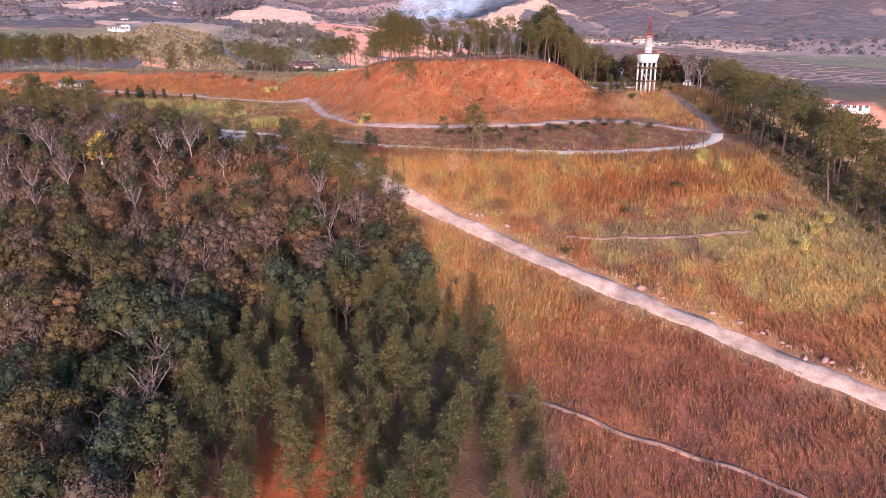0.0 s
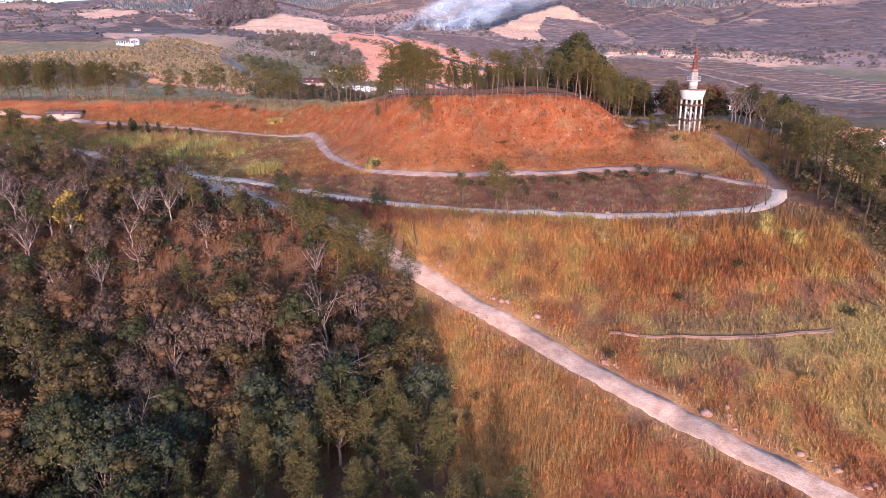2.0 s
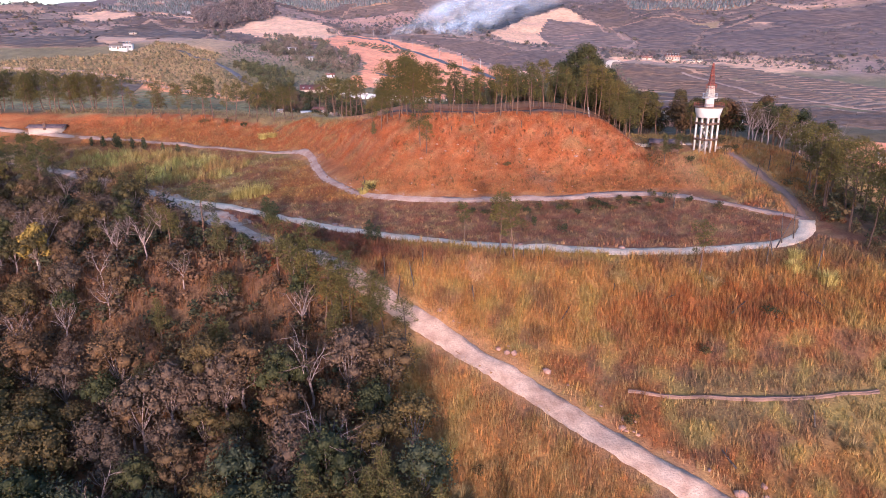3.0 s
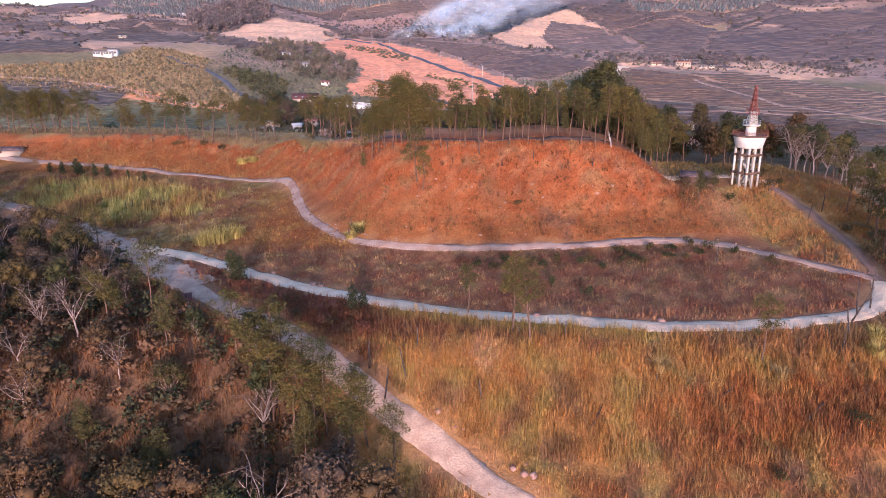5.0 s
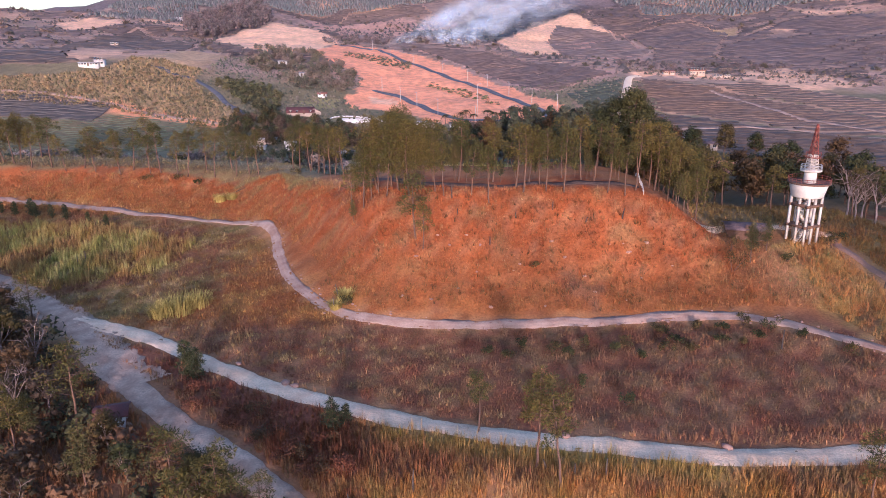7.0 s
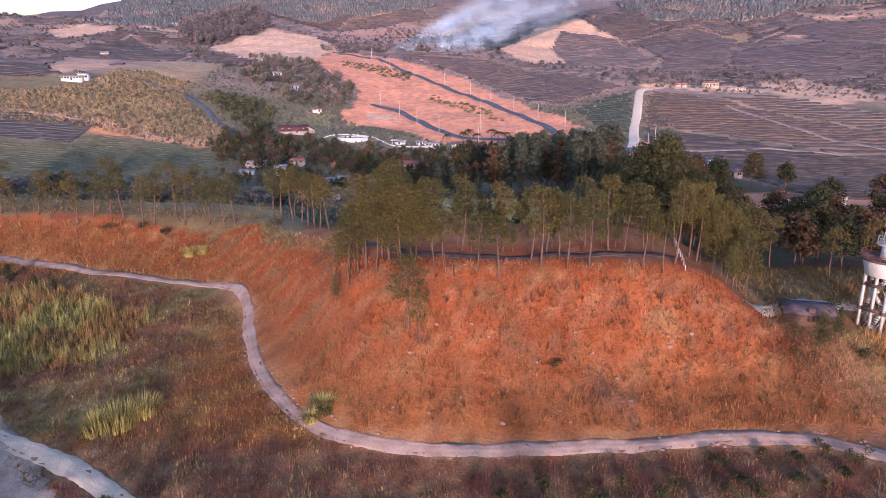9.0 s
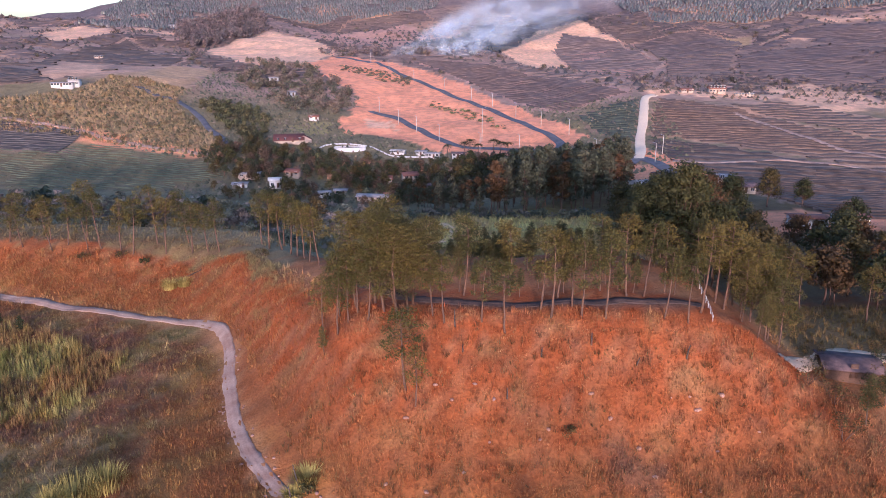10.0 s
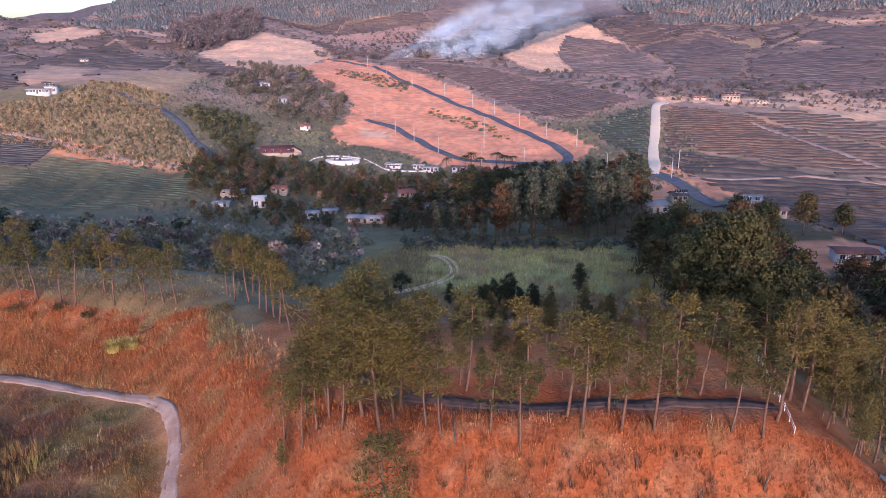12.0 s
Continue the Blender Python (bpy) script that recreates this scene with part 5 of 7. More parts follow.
house("pavilion", -38, 484, 7, 3.5, 1.6, -14, WHITE, WHITE, "long white pavilion by a garden wall", 0.08, 6, category="house")
house("pavilion", -26, 483, 5, 4, 1.8, -6, WHITE, METAL_ROOF, "white pavilion under palms", 0.1, 3)
house("cottage", -93.7, 545, 5.4, 4.1, 1.6, 8, WHITE, TILE, "cottage on a grassy far slope", 0.4, 2)
house("cottage", -120, 600, 5.6, 5.1, 2.4, 8, WHITE, METAL_ROOF, "white cottage among grove trees", 0.2, 2)
house("cottage", -146, 655, 6.4, 5.1, 2.2, 8, WHITE, METAL_ROOF, "white cottage among grove trees", 0.2, 2)
house("town_house", 64.5, 404, 8, 7, 3.0, 12, CREAM, METAL_ROOF, "house with a grey roof at the wood's edge", 0.25, 3)
house("town_house", 77.5, 419, 5.4, 5, 2.6, 5, CREAM, DARK_ROOF, "white house with a dark roof", 0.4, 3, 2)
house("town_house", 95, 397, 8, 6, 3.6, -14, CREAM, METAL_ROOF, "white house with a dark roof", 0.4, 3, 2)
house("town_house", 101, 389, 7, 5, 2.4, -8, CREAM, DARK_ROOF, "white house with a dark roof", 0.4, 3)
house("town_house", 98, 333, 10, 5.5, 2.6, -6, WHITE, TILE, "long white building on bare red soil", 0.15, 4)
house("town_house", 111, 334, 9, 5.5, 2.6, -6, WHITE, TILE, "long white building on bare red soil", 0.15, 3)
house("roadside_house", 140, 266, 11, 5, 2.2, -8, WHITE, TILE, "long white house on bare red soil", 0.35, 5)
house("roadside_house", 156, 268, 9, 5, 2.2, -6, WHITE, TILE, "long white house on bare red soil", 0.35, 4)
house("long_house", -141, 273.5, 11, 4.4, 0.7, 4, CREAM, DARK_ROOF, "long pale house beside the dirt path", 0.3, 1)
house("hill_house", -430, 1180, 16, 9, 5, 0, WHITE, METAL_ROOF, "white house on a distant ridge", 0.15, 4)
house("hill_house", -330, 760, 7, 4, 1.8, 0, CREAM, METAL_ROOF, "white house on a distant slope", 0.15, 4)
house("shed", 53.4, 224.6, 7.0, 5.4, 1.2, -12, BARK, DARK_ROOF, "open shed with a sagging dark tiled roof", 0.22, 1, category="shed")

# ---- lamp posts along the new streets ----
def street_lamp(x, y, tall=9.0):
    root = tagged(new("street_lamp"), "grey street lamp post on bare red soil", "lamp post", "street lamps")
    root.matrix_basis = standing(x, y)
    part("post", Shape().add(*tube([(0, 0, -0.5), (0, 0, tall * 0.6), (0, 0, tall)], [0.2, 0.16, 0.11], 6)), CONCRETE, root)
    arm = part("arm", Shape().add(*tube([(0, 0, tall - 0.4), (0.7, 0, tall + 0.1), (1.6, 0, tall + 0.2)], [0.06, 0.05, 0.05], 5)), STEEL, root)
    part("lamp_head", Shape().add(*block((1.4, -0.2, tall + 0.12), (2.1, 0.2, tall + 0.3), 0.05)), STEEL, arm)
    return root


lamp = street_lamp(-20, 668)
for x, y in ((-92, 790), (-70, 742), (-45, 692), (0, 632), (14, 607), (28, 578), (41, 548), (54, 522), (-60, 588), (-44, 552), (-32, 534), (-18, 512), (4, 492), (24, 487), (60, 470), (92, 470), (84, 452)):
    copy_thing(lamp, standing(x, y, 1.0, 2.0))
mast_pole = street_lamp(5.4, 512, 18.0)
mast_pole["label"] = "very tall thin pole on bare red soil"

# ---- the white fence and steps on the crest ----
def fence(points, label, tall=1.1):
    root = tagged(new("fence"), label, "fence")
    line = curve_through(points, 2.0)
    z = height(line[:, 0], line[:, 1])
    root.location = (line[0, 0], line[0, 1], z[0])
    p = np.concatenate([line, z[:, None]], -1) - np.array(root.location)
    for q in p:
        part("post", Shape().add(*block(q - [0.05, 0.05, 0.3], q + [0.05, 0.05, tall], 0.01)), WHITE, root)
    for a, b in zip(p[:-1], p[1:]):
        part("rail", Shape().add(*bar(a + [0, 0, tall - 0.15], b + [0, 0, tall - 0.15], 0.04)).add(*bar(a + [0, 0, 0.5], b + [0, 0, 0.5], 0.035)), WHITE, root)


fence([(33, 224.4), (33.6, 228), (34.6, 234), (35.6, 240), (36.5, 246)], "white post-and-rail fence on the crest's edge", 1.0)
fence([(40, 301), (41, 297), (42.6, 290), (43.5, 284)], "white fence at the meadow's edge")


# ---- the garden pond in the village ----
def pond(x, y, rx, ry):
    root = tagged(new("pond"), "small garden pond with a white kerb", "pond")
    root.location = (x, y, max(height(x + rx, y), height(x - rx, y), height(x, y + ry)) + 0.15)
    t = np.linspace(0, 2 * np.pi, 40, endpoint=False)
    c, s = np.cos(t), np.sin(t)
    part("water", Shape().add(np.concatenate([np.stack([rx * c, ry * s, 0 * c], -1), [[0, 0, 0]]]), [(k, (k + 1) % 40, 40) for k in range(40)]), WATER, root)
    rings = [(1.0, -3), (1.0, 0.35), (1.05, 0.35), (1.05, -3)]
    v = np.concatenate([np.stack([rx * w * c, ry * w * s, np.full(40, z)], -1) for w, z in rings])
    f = [(i * 40 + k, i * 40 + (k + 1) % 40, (i + 1) * 40 + (k + 1) % 40, (i + 1) * 40 + k) for i in range(3) for k in range(40)]
    part("kerb", Shape().add(v, f), WHITE, root)


pond(-64, 492, 8, 3.6)
house("hut", -46.2, 168.2, 3.0, 2.6, 1.8, 20, WHITE, DARK_RED_TILE, "small hut with a red roof beside the road", 0.35, 1, category="hut")


def low_wall(points, tall, label):
    """A white garden wall that follows the ground."""
    line = curve_through(points, 2.5)
    z = height(line[:, 0], line[:, 1])
    s = Shape()
    for (a, za), (b, zb) in zip(zip(line[:-1], z[:-1]), zip(line[1:], z[1:])):
        way = (b - a) / np.linalg.norm(b - a)
        n = np.array([-way[1], way[0]]) * 0.15
        v = [(*(a - n), za - 0.5), (*(b - n), zb - 0.5), (*(b + n), zb - 0.5), (*(a + n), za - 0.5), (*(a - n), za + tall), (*(b - n), zb + tall), (*(b + n), zb + tall), (*(a + n), za + tall)]
        s.add(v, [(0, 3, 2, 1), (4, 5, 6, 7), (0, 1, 5, 4), (1, 2, 6, 5), (2, 3, 7, 6), (3, 0, 4, 7)])
    return tagged(s.ob("garden_wall", WHITE), label, "wall")


low_wall([(-80, 486), (-76, 494), (-66, 500), (-56, 498), (-48, 489), (-40, 479), (-28, 476), (-18, 480)], 0.6, "curving low white garden wall in the village")

# ---- grass, crops, stones, stumps ----
def tufts(name, polygon, density, blades, tall, label, seed, tone=(1, 1, 1), spread=0.45, keep=None, brighten=1.0, mellow=0.8):
    """Grass tufts of leaning blades, coloured like the land cover they grow in."""
    r = np.random.RandomState(seed)
    p = np.asarray(polygon, float)
    lo, hi = p.min(0), p.max(0)
    n = int(np.prod(hi - lo) * density)
    x, y = r.uniform(lo[0], hi[0], n), r.uniform(lo[1], hi[1], n)
    ok = inside(x, y, p)
    for line, gap in ((MAIN_ROAD, 2.5), (LOOP_ROAD, 2.0), (UPPER_PATH, 1.4), (FOOT_TRACK, 0.5), (SIDE_TRACK, 0.5)):
        ok &= near_line(x, y, line) > gap + r.uniform(-0.3, 0.5, n)
    if keep is not None:
        ok &= keep(x, y, r)
    x, y = x[ok], y[ok]
    z = height(x, y)
    tint = cover(x, y) * np.array(tone) * brighten * r.uniform(0.75, 1.3, (len(x), 1))
    tint[:, 0] *= r.uniform(0.85, 1.1, len(x))
    drift = np.clip(0.25 + 0.5 * wave(x, y, 7, seed + 2) + r.normal(0, 0.25, len(x)), 0, 0.7)[:, None]
    pale = np.array([0.30, 0.23, 0.085])
    tint = tint * (1 - drift * mellow) + pale * tint.mean(1, keepdims=True) / 0.2 * drift * mellow
    h = tall * np.clip(1 + 0.35 * wave(x, y, 8, seed) + 0.3 * wave(x, y, 3, seed + 1), 0.35, 2) * r.uniform(0.6, 1.35, len(x))
    k = np.repeat(np.arange(len(x)), blades)
    a = r.uniform(0, 6.283, len(k))
    out = np.stack([np.cos(a), np.sin(a)], -1)
    side = np.stack([-out[:, 1], out[:, 0]], -1)
    root = np.stack([x[k], y[k]], -1) + out * r.uniform(0, spread * 0.5, (len(k), 1))
    hk = h[k] * r.uniform(0.6, 1.1, len(k))
    wide = 0.032 + 0.03 * r.uniform(0, 1, (len(k), 1))
    tip = root + out * (hk * r.uniform(0.15, spread, len(k)))[:, None]
    v = np.stack([np.concatenate([root - side * wide, z[k, None] - 0.08], -1), np.concatenate([root + side * wide, z[k, None] - 0.08], -1), np.concatenate([tip, (z[k] + hk)[:, None]], -1)], 1)
    s = Shape()
    s.add(v.reshape(-1, 3), np.arange(len(k) * 3).reshape(-1, 3), np.repeat(tint[k], 3, 0))
    return tagged(s.ob(name, GRASS), label, "grass", kind="stuff")


OPEN_SLOPE = [(13, 62), (9, 92), (-4, 110), (-8, 126), (-14, 140), (-22, 150), (-40, 164), (-60, 184), (-40, 186), (0, 166), (66, 170), (82, 160), (84, 136), (92, 118), (98, 62)]
tufts("dry_grass", OPEN_SLOPE, 3.5, 6, 0.85, "tall golden and russet dry grass on the slope", 101, mellow=0.55, brighten=1.05)
tufts("tall_grass", [(-18, 146), (-4, 141), (30, 139), (72, 141), (72, 163), (20, 162), (-20, 170), (-30, 160)], 3.4, 6, 1.4, "tall golden cane grass below the road", 102, (1.08, 1.02, 0.8), 0.5, brighten=0.84, mellow=0.45)
tufts("tall_grass", [(-5, 112), (8, 100), (24, 104), (14, 124), (-4, 139), (-12, 136)], 2.6, 6, 1.3, "tall golden cane grass beside the forest", 103, (1.1, 1.0, 0.9), 0.5)
tufts("terrace_grass", [(-100, 214), (-60, 190), (-30, 182), (0, 168), (62, 168), (66, 184), (54, 194), (30, 198), (-16, 197), (-36, 214), (-46, 240), (-56, 252), (-110, 264), (-140, 262)], 5.5, 4, 0.5, "short mauve and sage grass on the terrace", 104, spread=0.7, brighten=0.85, mellow=0.3)
tufts("straw_tufts", [(-90, 206), (-50, 194), (-6, 172), (14, 168), (8, 176), (-4, 192), (-16, 195), (-38, 214), (-48, 244), (-90, 254)], 0.6, 8, 0.5, "pale straw tufts scattered on the terrace", 114, (1.4, 1.6, 1.3), 0.9, brighten=1.0, mellow=0.5)
tufts("straw_tufts", [(-125, 262), (-60, 257), (-44, 250), (-38, 232), (-27, 246), (-46, 270), (-60, 277), (-125, 280)], 2.2, 6, 0.8, "pale straw tufts on the long red bank", 115, (1.15, 1.3, 1.25), 0.7, mellow=0.5)
tufts("bank_grass", [(-150, 284), (-45, 278), (-38, 288), (-45, 292), (-150, 297)], 2.2, 5, 0.5, "short olive grass behind the bank", 116, mellow=0.3)
tufts("reed_grass", [(-112, 226), (-80, 214), (-64, 222), (-62, 240), (-84, 250), (-120, 252)], 3.0, 7, 1.6, "tall lime-green reed grass on the terrace", 105, (0.95, 1.2, 0.85), 0.4, brighten=1.35, mellow=0.35)
tufts("bank_grass", [(-150, 268), (-100, 268), (-52, 257), (-40, 238), (-26, 212), (-16, 200), (30, 201), (50, 201), (76, 196), (80, 218), (48, 220), (38, 224), (-16, 228), (-30, 242), (-50, 274), (-150, 280)], 7.0, 4, 0.5, "dry orange grass on the red hill face", 106, (1.0, 1.0, 1.0), 0.7, brighten=1.05, mellow=0.35)
tufts("hill_tufts", [(-30, 212), (-16, 201), (50, 202), (74, 200), (76, 214), (48, 217), (38, 221), (-14, 223)], 0.45, 9, 0.8, "olive-brown tussocks on the red hill face", 110, (0.62, 0.85, 0.9), 0.8, brighten=0.8, mellow=0.5)
tufts("straw_tufts", [(-24, 214), (-16, 203), (40, 203), (38, 222), (-14, 224)], 2.2, 5, 0.34, "pale straw tufts in level lines on the hill face", 113, (1.35, 1.7, 1.9), 1.1, keep=lambda x, y, r: np.sin(height(x, y) * 5.2 + 0.8 * wave(x, y, 12, 40)) > r.uniform(0.1, 0.9, len(x)), mellow=0.3)
tufts("forest_grass", [(-95, 150), (-40, 128), (-8, 126), (-12, 138), (-40, 166), (-66, 190), (-95, 205)], 2.2, 6, 1.3, "tall tawny grass between forest trees", 111, (1.3, 1.05, 0.75), 0.5, mellow=0.4)
tufts("slope_grass", [(58, 200), (64, 178), (76, 174), (92, 200), (94, 238), (64, 238), (60, 222)], 3.0, 6, 0.9, "yellow-green grass round the water tower", 112, (1.15, 0.95, 0.8), 0.5, mellow=0.35)
tufts("slope_grass", [(44, 229), (60, 231), (88, 236), (88, 256), (50, 254)], 2.0, 6, 0.8, "olive grass behind the water tower", 117, (1.1, 1.05, 0.8), 0.5, mellow=0.4)
tufts("meadow_grass", [(-36, 290), (40, 286), (50, 320), (36, 350), (-24, 356), (-34, 330)], 1.3, 6, 1.2, "tall grey-green meadow grass in the shaded hollow", 107, brighten=1.5, mellow=0.4)
tufts("scrub_grass", [(-170, 300), (-40, 296), (-34, 360), (-100, 390), (-190, 390)], 0.6, 6, 1.6, "rank grey-green grass in the shaded valley", 108)
tufts("hill_grass", GRASS_HILL, 0.16, 7, 2.4, "tall yellow-green grass on the far hill", 109, keep=lambda x, y, r: ~inside(x, y, HILL_TOP))


def clump(x, y, wide, tall, count, seed, tone, label):
    """One large tussock of arching blades."""
    r = np.random.RandomState(seed)
    s = Shape()
    for k in range(count):
        a, d = r.uniform(0, 6.28), wide * np.sqrt(r.uniform(0, 1)) * 0.7
        px, py = d * np.cos(a), d * np.sin(a)
        h, reach = tall * r.uniform(0.4, 1.05), r.uniform(0.3, 1.5)
        w = np.array([-np.sin(a), np.cos(a), 0]) * 0.045
        base, mid, tip = np.array([px, py, -0.1]), np.array([px + reach * 0.35 * np.cos(a), py + reach * 0.35 * np.sin(a), h * 0.65]), np.array([px + reach * np.cos(a), py + reach * np.sin(a), h])
        c = np.array(tone) * r.uniform(0.7, 1.3)
        s.add([base - w, base + w, mid + w * 0.8, mid - w * 0.8, tip], [(0, 1, 2), (0, 2, 3), (3, 2, 4)], c)
    o = s.ob("grass_clump", GRASS)
    o.matrix_basis = standing(x, y)
    return tagged(o, label, "grass", "grass clumps")


for i, (x, y, w, t) in enumerate(((-51.7, 203, 4.4, 3.4), (-49.5, 206.5, 3.6, 3.0), (-54, 201.5, 3.2, 2.8), (-22.6, 206, 2.2, 2.0), (-24, 203.8, 1.5, 1.6), (-66, 268, 2.2, 2.2), (-63, 268.5, 2.0, 2.0), (27, 154, 1.6, 1.9), (43, 152, 1.5, 1.8), (58, 156, 2.2, 2.4), (62, 152, 2.4, 2.6), (60, 160, 2.0, 2.2), (-2, 120, 1.6, 2.0), (-5, 116, 1.8, 2.2), (0, 113, 1.6, 1.8), (70, 126, 2.0, 2.2), (66, 122, 2.2, 2.2), (74, 130, 2.0, 2.0), (50, 118, 1.5, 1.6))):
    clump(x, y, w, t * 0.9, 320, 200 + i, (0.40, 0.30, 0.075) if x < 0 or x > 55 else (0.38, 0.24, 0.08), "large yellow-green grass clump")


def crop_rows(name, polygon, angle, spacing, wide, tall, tone, label, seed, step=2.4, wob=3.0, gaps=0.06, keep=None):
    """Hedge-like rows that follow the slope."""
    r = np.random.RandomState(seed)
    p = np.asarray(polygon, float)
    mid, reach = p.mean(0), np.ptp(p, axis=0).max() * 0.75
    u = np.array([np.cos(radians(angle)), np.sin(radians(angle))])
    w = np.array([-u[1], u[0]])
    s = Shape()
    along = np.arange(-reach, reach, step)
    for off in np.arange(-reach, reach, spacing):
        c = mid + along[:, None] * u + (off + wob * np.sin(along / 38 + off / 60))[:, None] * w
        ok = inside(c[:, 0], c[:, 1], p) & (r.uniform(0, 1, len(c)) > gaps)
        if keep is not None and ok.any():
            ok &= keep(c[:, 0], c[:, 1])
        if not ok.any():
            continue
        z = height(c[:, 0], c[:, 1])
        n = len(c)
        size = r.uniform(0.82, 1.15, (n, 1))
        left, right = c - w * wide / 2 * size, c + w * wide / 2 * size
        tl, tr = c - w * wide * 0.28 * size, c + w * wide * 0.28 * size
        hz = z[:, None] + tall * r.uniform(0.75, 1.2, (n, 1))
        v = np.stack([np.concatenate([left, z[:, None] - 0.2], -1), np.concatenate([tl, hz], -1), np.concatenate([tr, hz], -1), np.concatenate([right, z[:, None] - 0.2], -1)], 1)
        a = np.where(ok[:-1] & ok[1:])[0]
        if not len(a):
            continue
        f = np.concatenate([np.stack([a * 4 + k, a * 4 + k + 1, a * 4 + k + 5, a * 4 + k + 4], -1) for k in range(3)])
        # feet darkened, tops lightened: shading of the rows put into their tint
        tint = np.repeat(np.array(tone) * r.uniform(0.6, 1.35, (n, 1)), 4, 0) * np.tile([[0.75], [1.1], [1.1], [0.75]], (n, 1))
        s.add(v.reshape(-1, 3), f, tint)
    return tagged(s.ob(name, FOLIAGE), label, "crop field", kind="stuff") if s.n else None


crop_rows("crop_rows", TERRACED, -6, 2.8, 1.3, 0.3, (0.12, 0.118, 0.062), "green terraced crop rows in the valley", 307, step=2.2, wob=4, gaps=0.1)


def far_wood(name, places, tall, wide, tones, label, seed, cards=20, leaf=0.13):
    """Distant trees as one mass: ragged crowns close to the ground."""
    r = np.random.RandomState(seed)
    s = Shape()
    places = np.asarray(places, float)
    for (x, y), z in zip(places, height(places[:, 0], places[:, 1])):
        k = r.uniform(0.6, 1.3)
        tone = np.array(tones[r.randint(len(tones))]) * r.uniform(0.75, 1.25)
        h, w = tall * k, wide * k
        for q in range(3):
            c = np.array([x + r.normal(0, w * 0.22), y + r.normal(0, w * 0.22), z + h * (0.28 + 0.22 * q)])
            size = np.array([w * 0.36, w * 0.36, h * 0.26]) * (1.1 - 0.15 * q)
            v, f = core(c, size * 0.5, r)
            s.add(v, f, tone * r.uniform(0.8, 1.1))
            o = r.normal(0, 1, (2 * cards, 3))
            o /= np.linalg.norm(o, axis=1, keepdims=True)
            v, f = leaflets(c + o * size * r.uniform(0.6, 1.2, (2 * cards, 1)), o, w * leaf, r)
            s.add(v, f, tone * r.uniform(0.8, 1.2))
    return tagged(s.ob(name, FOLIAGE), label, "woodland", kind="stuff")


def spires(name, places, tall, wide, tones, label, seed):
    """A plantation far off: slim pointed crowns, each of two uneven cones."""
    r = np.random.RandomState(seed)
    p = np.asarray(places, float)
    n = len(p)
    z = height(p[:, 0], p[:, 1])
    k = r.uniform(0.65, 1.25, n)
    t = np.linspace(0, 2 * np.pi, 5, endpoint=False)
    ring = np.stack([np.cos(t), np.sin(t)], -1)[None] * (wide * k)[:, None, None] * r.uniform(0.35, 0.65, (n, 5, 1)) + p[:, None]
    base = np.concatenate([ring, np.repeat((z + tall * k * 0.18)[:, None, None], 5, 1)], -1)
    tip = np.concatenate([p + r.normal(0, wide * 0.12, (n, 2)), (z + tall * k)[:, None]], -1)
    foot = np.concatenate([p, (z - 1)[:, None]], -1)
    v = np.concatenate([base, tip[:, None], foot[:, None]], 1)
    f = np.concatenate([np.stack([np.full(n, j), np.full(n, (j + 1) % 5), np.full(n, q)], -1) + np.arange(n)[:, None] * 7 for j in range(5) for q in (5,)])
    tint = np.array(tones)[r.randint(len(tones), size=n)] * r.uniform(0.7, 1.3, (n, 1))
    return tagged(Shape().add(v.reshape(-1, 3), f, np.repeat(tint, 7, 0)).ob(name, FOLIAGE), label, "woodland", kind="stuff")


rr = np.random.RandomState(77)
PLANTED_LEFT = [(-520, 1080), (-500, 1185), (-600, 1300), (-700, 1900), (40, 1900), (-60, 1300), (-118, 1222), (-200, 1215), (-280, 1190), (-391, 1300), (-431, 1187), (-409, 1050)]
PLANTED_RIGHT = [(190, 1900), (246, 1280), (258, 1135), (336, 1125), (416, 1125), (482, 1206), (563, 1174), (800, 1150), (1300, 1900)]


def planted(x, y):
    return (inside(x, y, PLANTED_LEFT) | inside(x, y, PLANTED_RIGHT)) & (wave(x, y, 90, 62) > -0.75) & (np.abs(x) < 0.66 * y)


GREYS = ((0.145, 0.11, 0.10), (0.17, 0.122, 0.11), (0.125, 0.105, 0.095))
far_wood("woodland", scatter([(-443, 1219), (-298, 1182), (-260, 1057), (-268, 945), (-296, 900), (-333, 945)], 9, rr), 14, 10, GREYS, "dark wood above a tan field", 401, 20, 0.075)
far_wood("woodland", scatter([(-160, 875), (-60, 835), (20, 830), (10, 860), (-60, 890), (-140, 930)], 9, rr, lambda x, y: wave(x, y, 50, 46) > -0.3), 6, 8, GREYS, "low dark wood beside the smoke", 402, 10)
far_wood("woodland", scatter([(118, 660), (180, 652), (230, 670), (290, 730), (200, 760), (120, 720)], 9, rr, lambda x, y: wave(x, y, 60, 41) > 0.0), 3.5, 5, GREYS, "scattered dark trees behind a villa", 403, 10)
far_wood("woodland", scatter([(210, 600), (420, 560), (520, 760), (420, 900), (260, 740)], 12, rr, lambda x, y: wave(x, y, 90, 42) > 0.35), 3, 4.5, GREYS, "scattered dark trees on the far hills", 404, 8)
# foliage tones lifted and greyed, aerial haze painted into the trees
spires("plantation", scatter([(-620, 1060), (700, 1120), (1100, 1700), (-900, 1700)], 4.4, rr, planted), 6.5, 3.4, ((0.155, 0.16, 0.135), (0.18, 0.165, 0.14), (0.21, 0.175, 0.15)), "plantation on the distant hills, grey-green paled as by haze", 405)
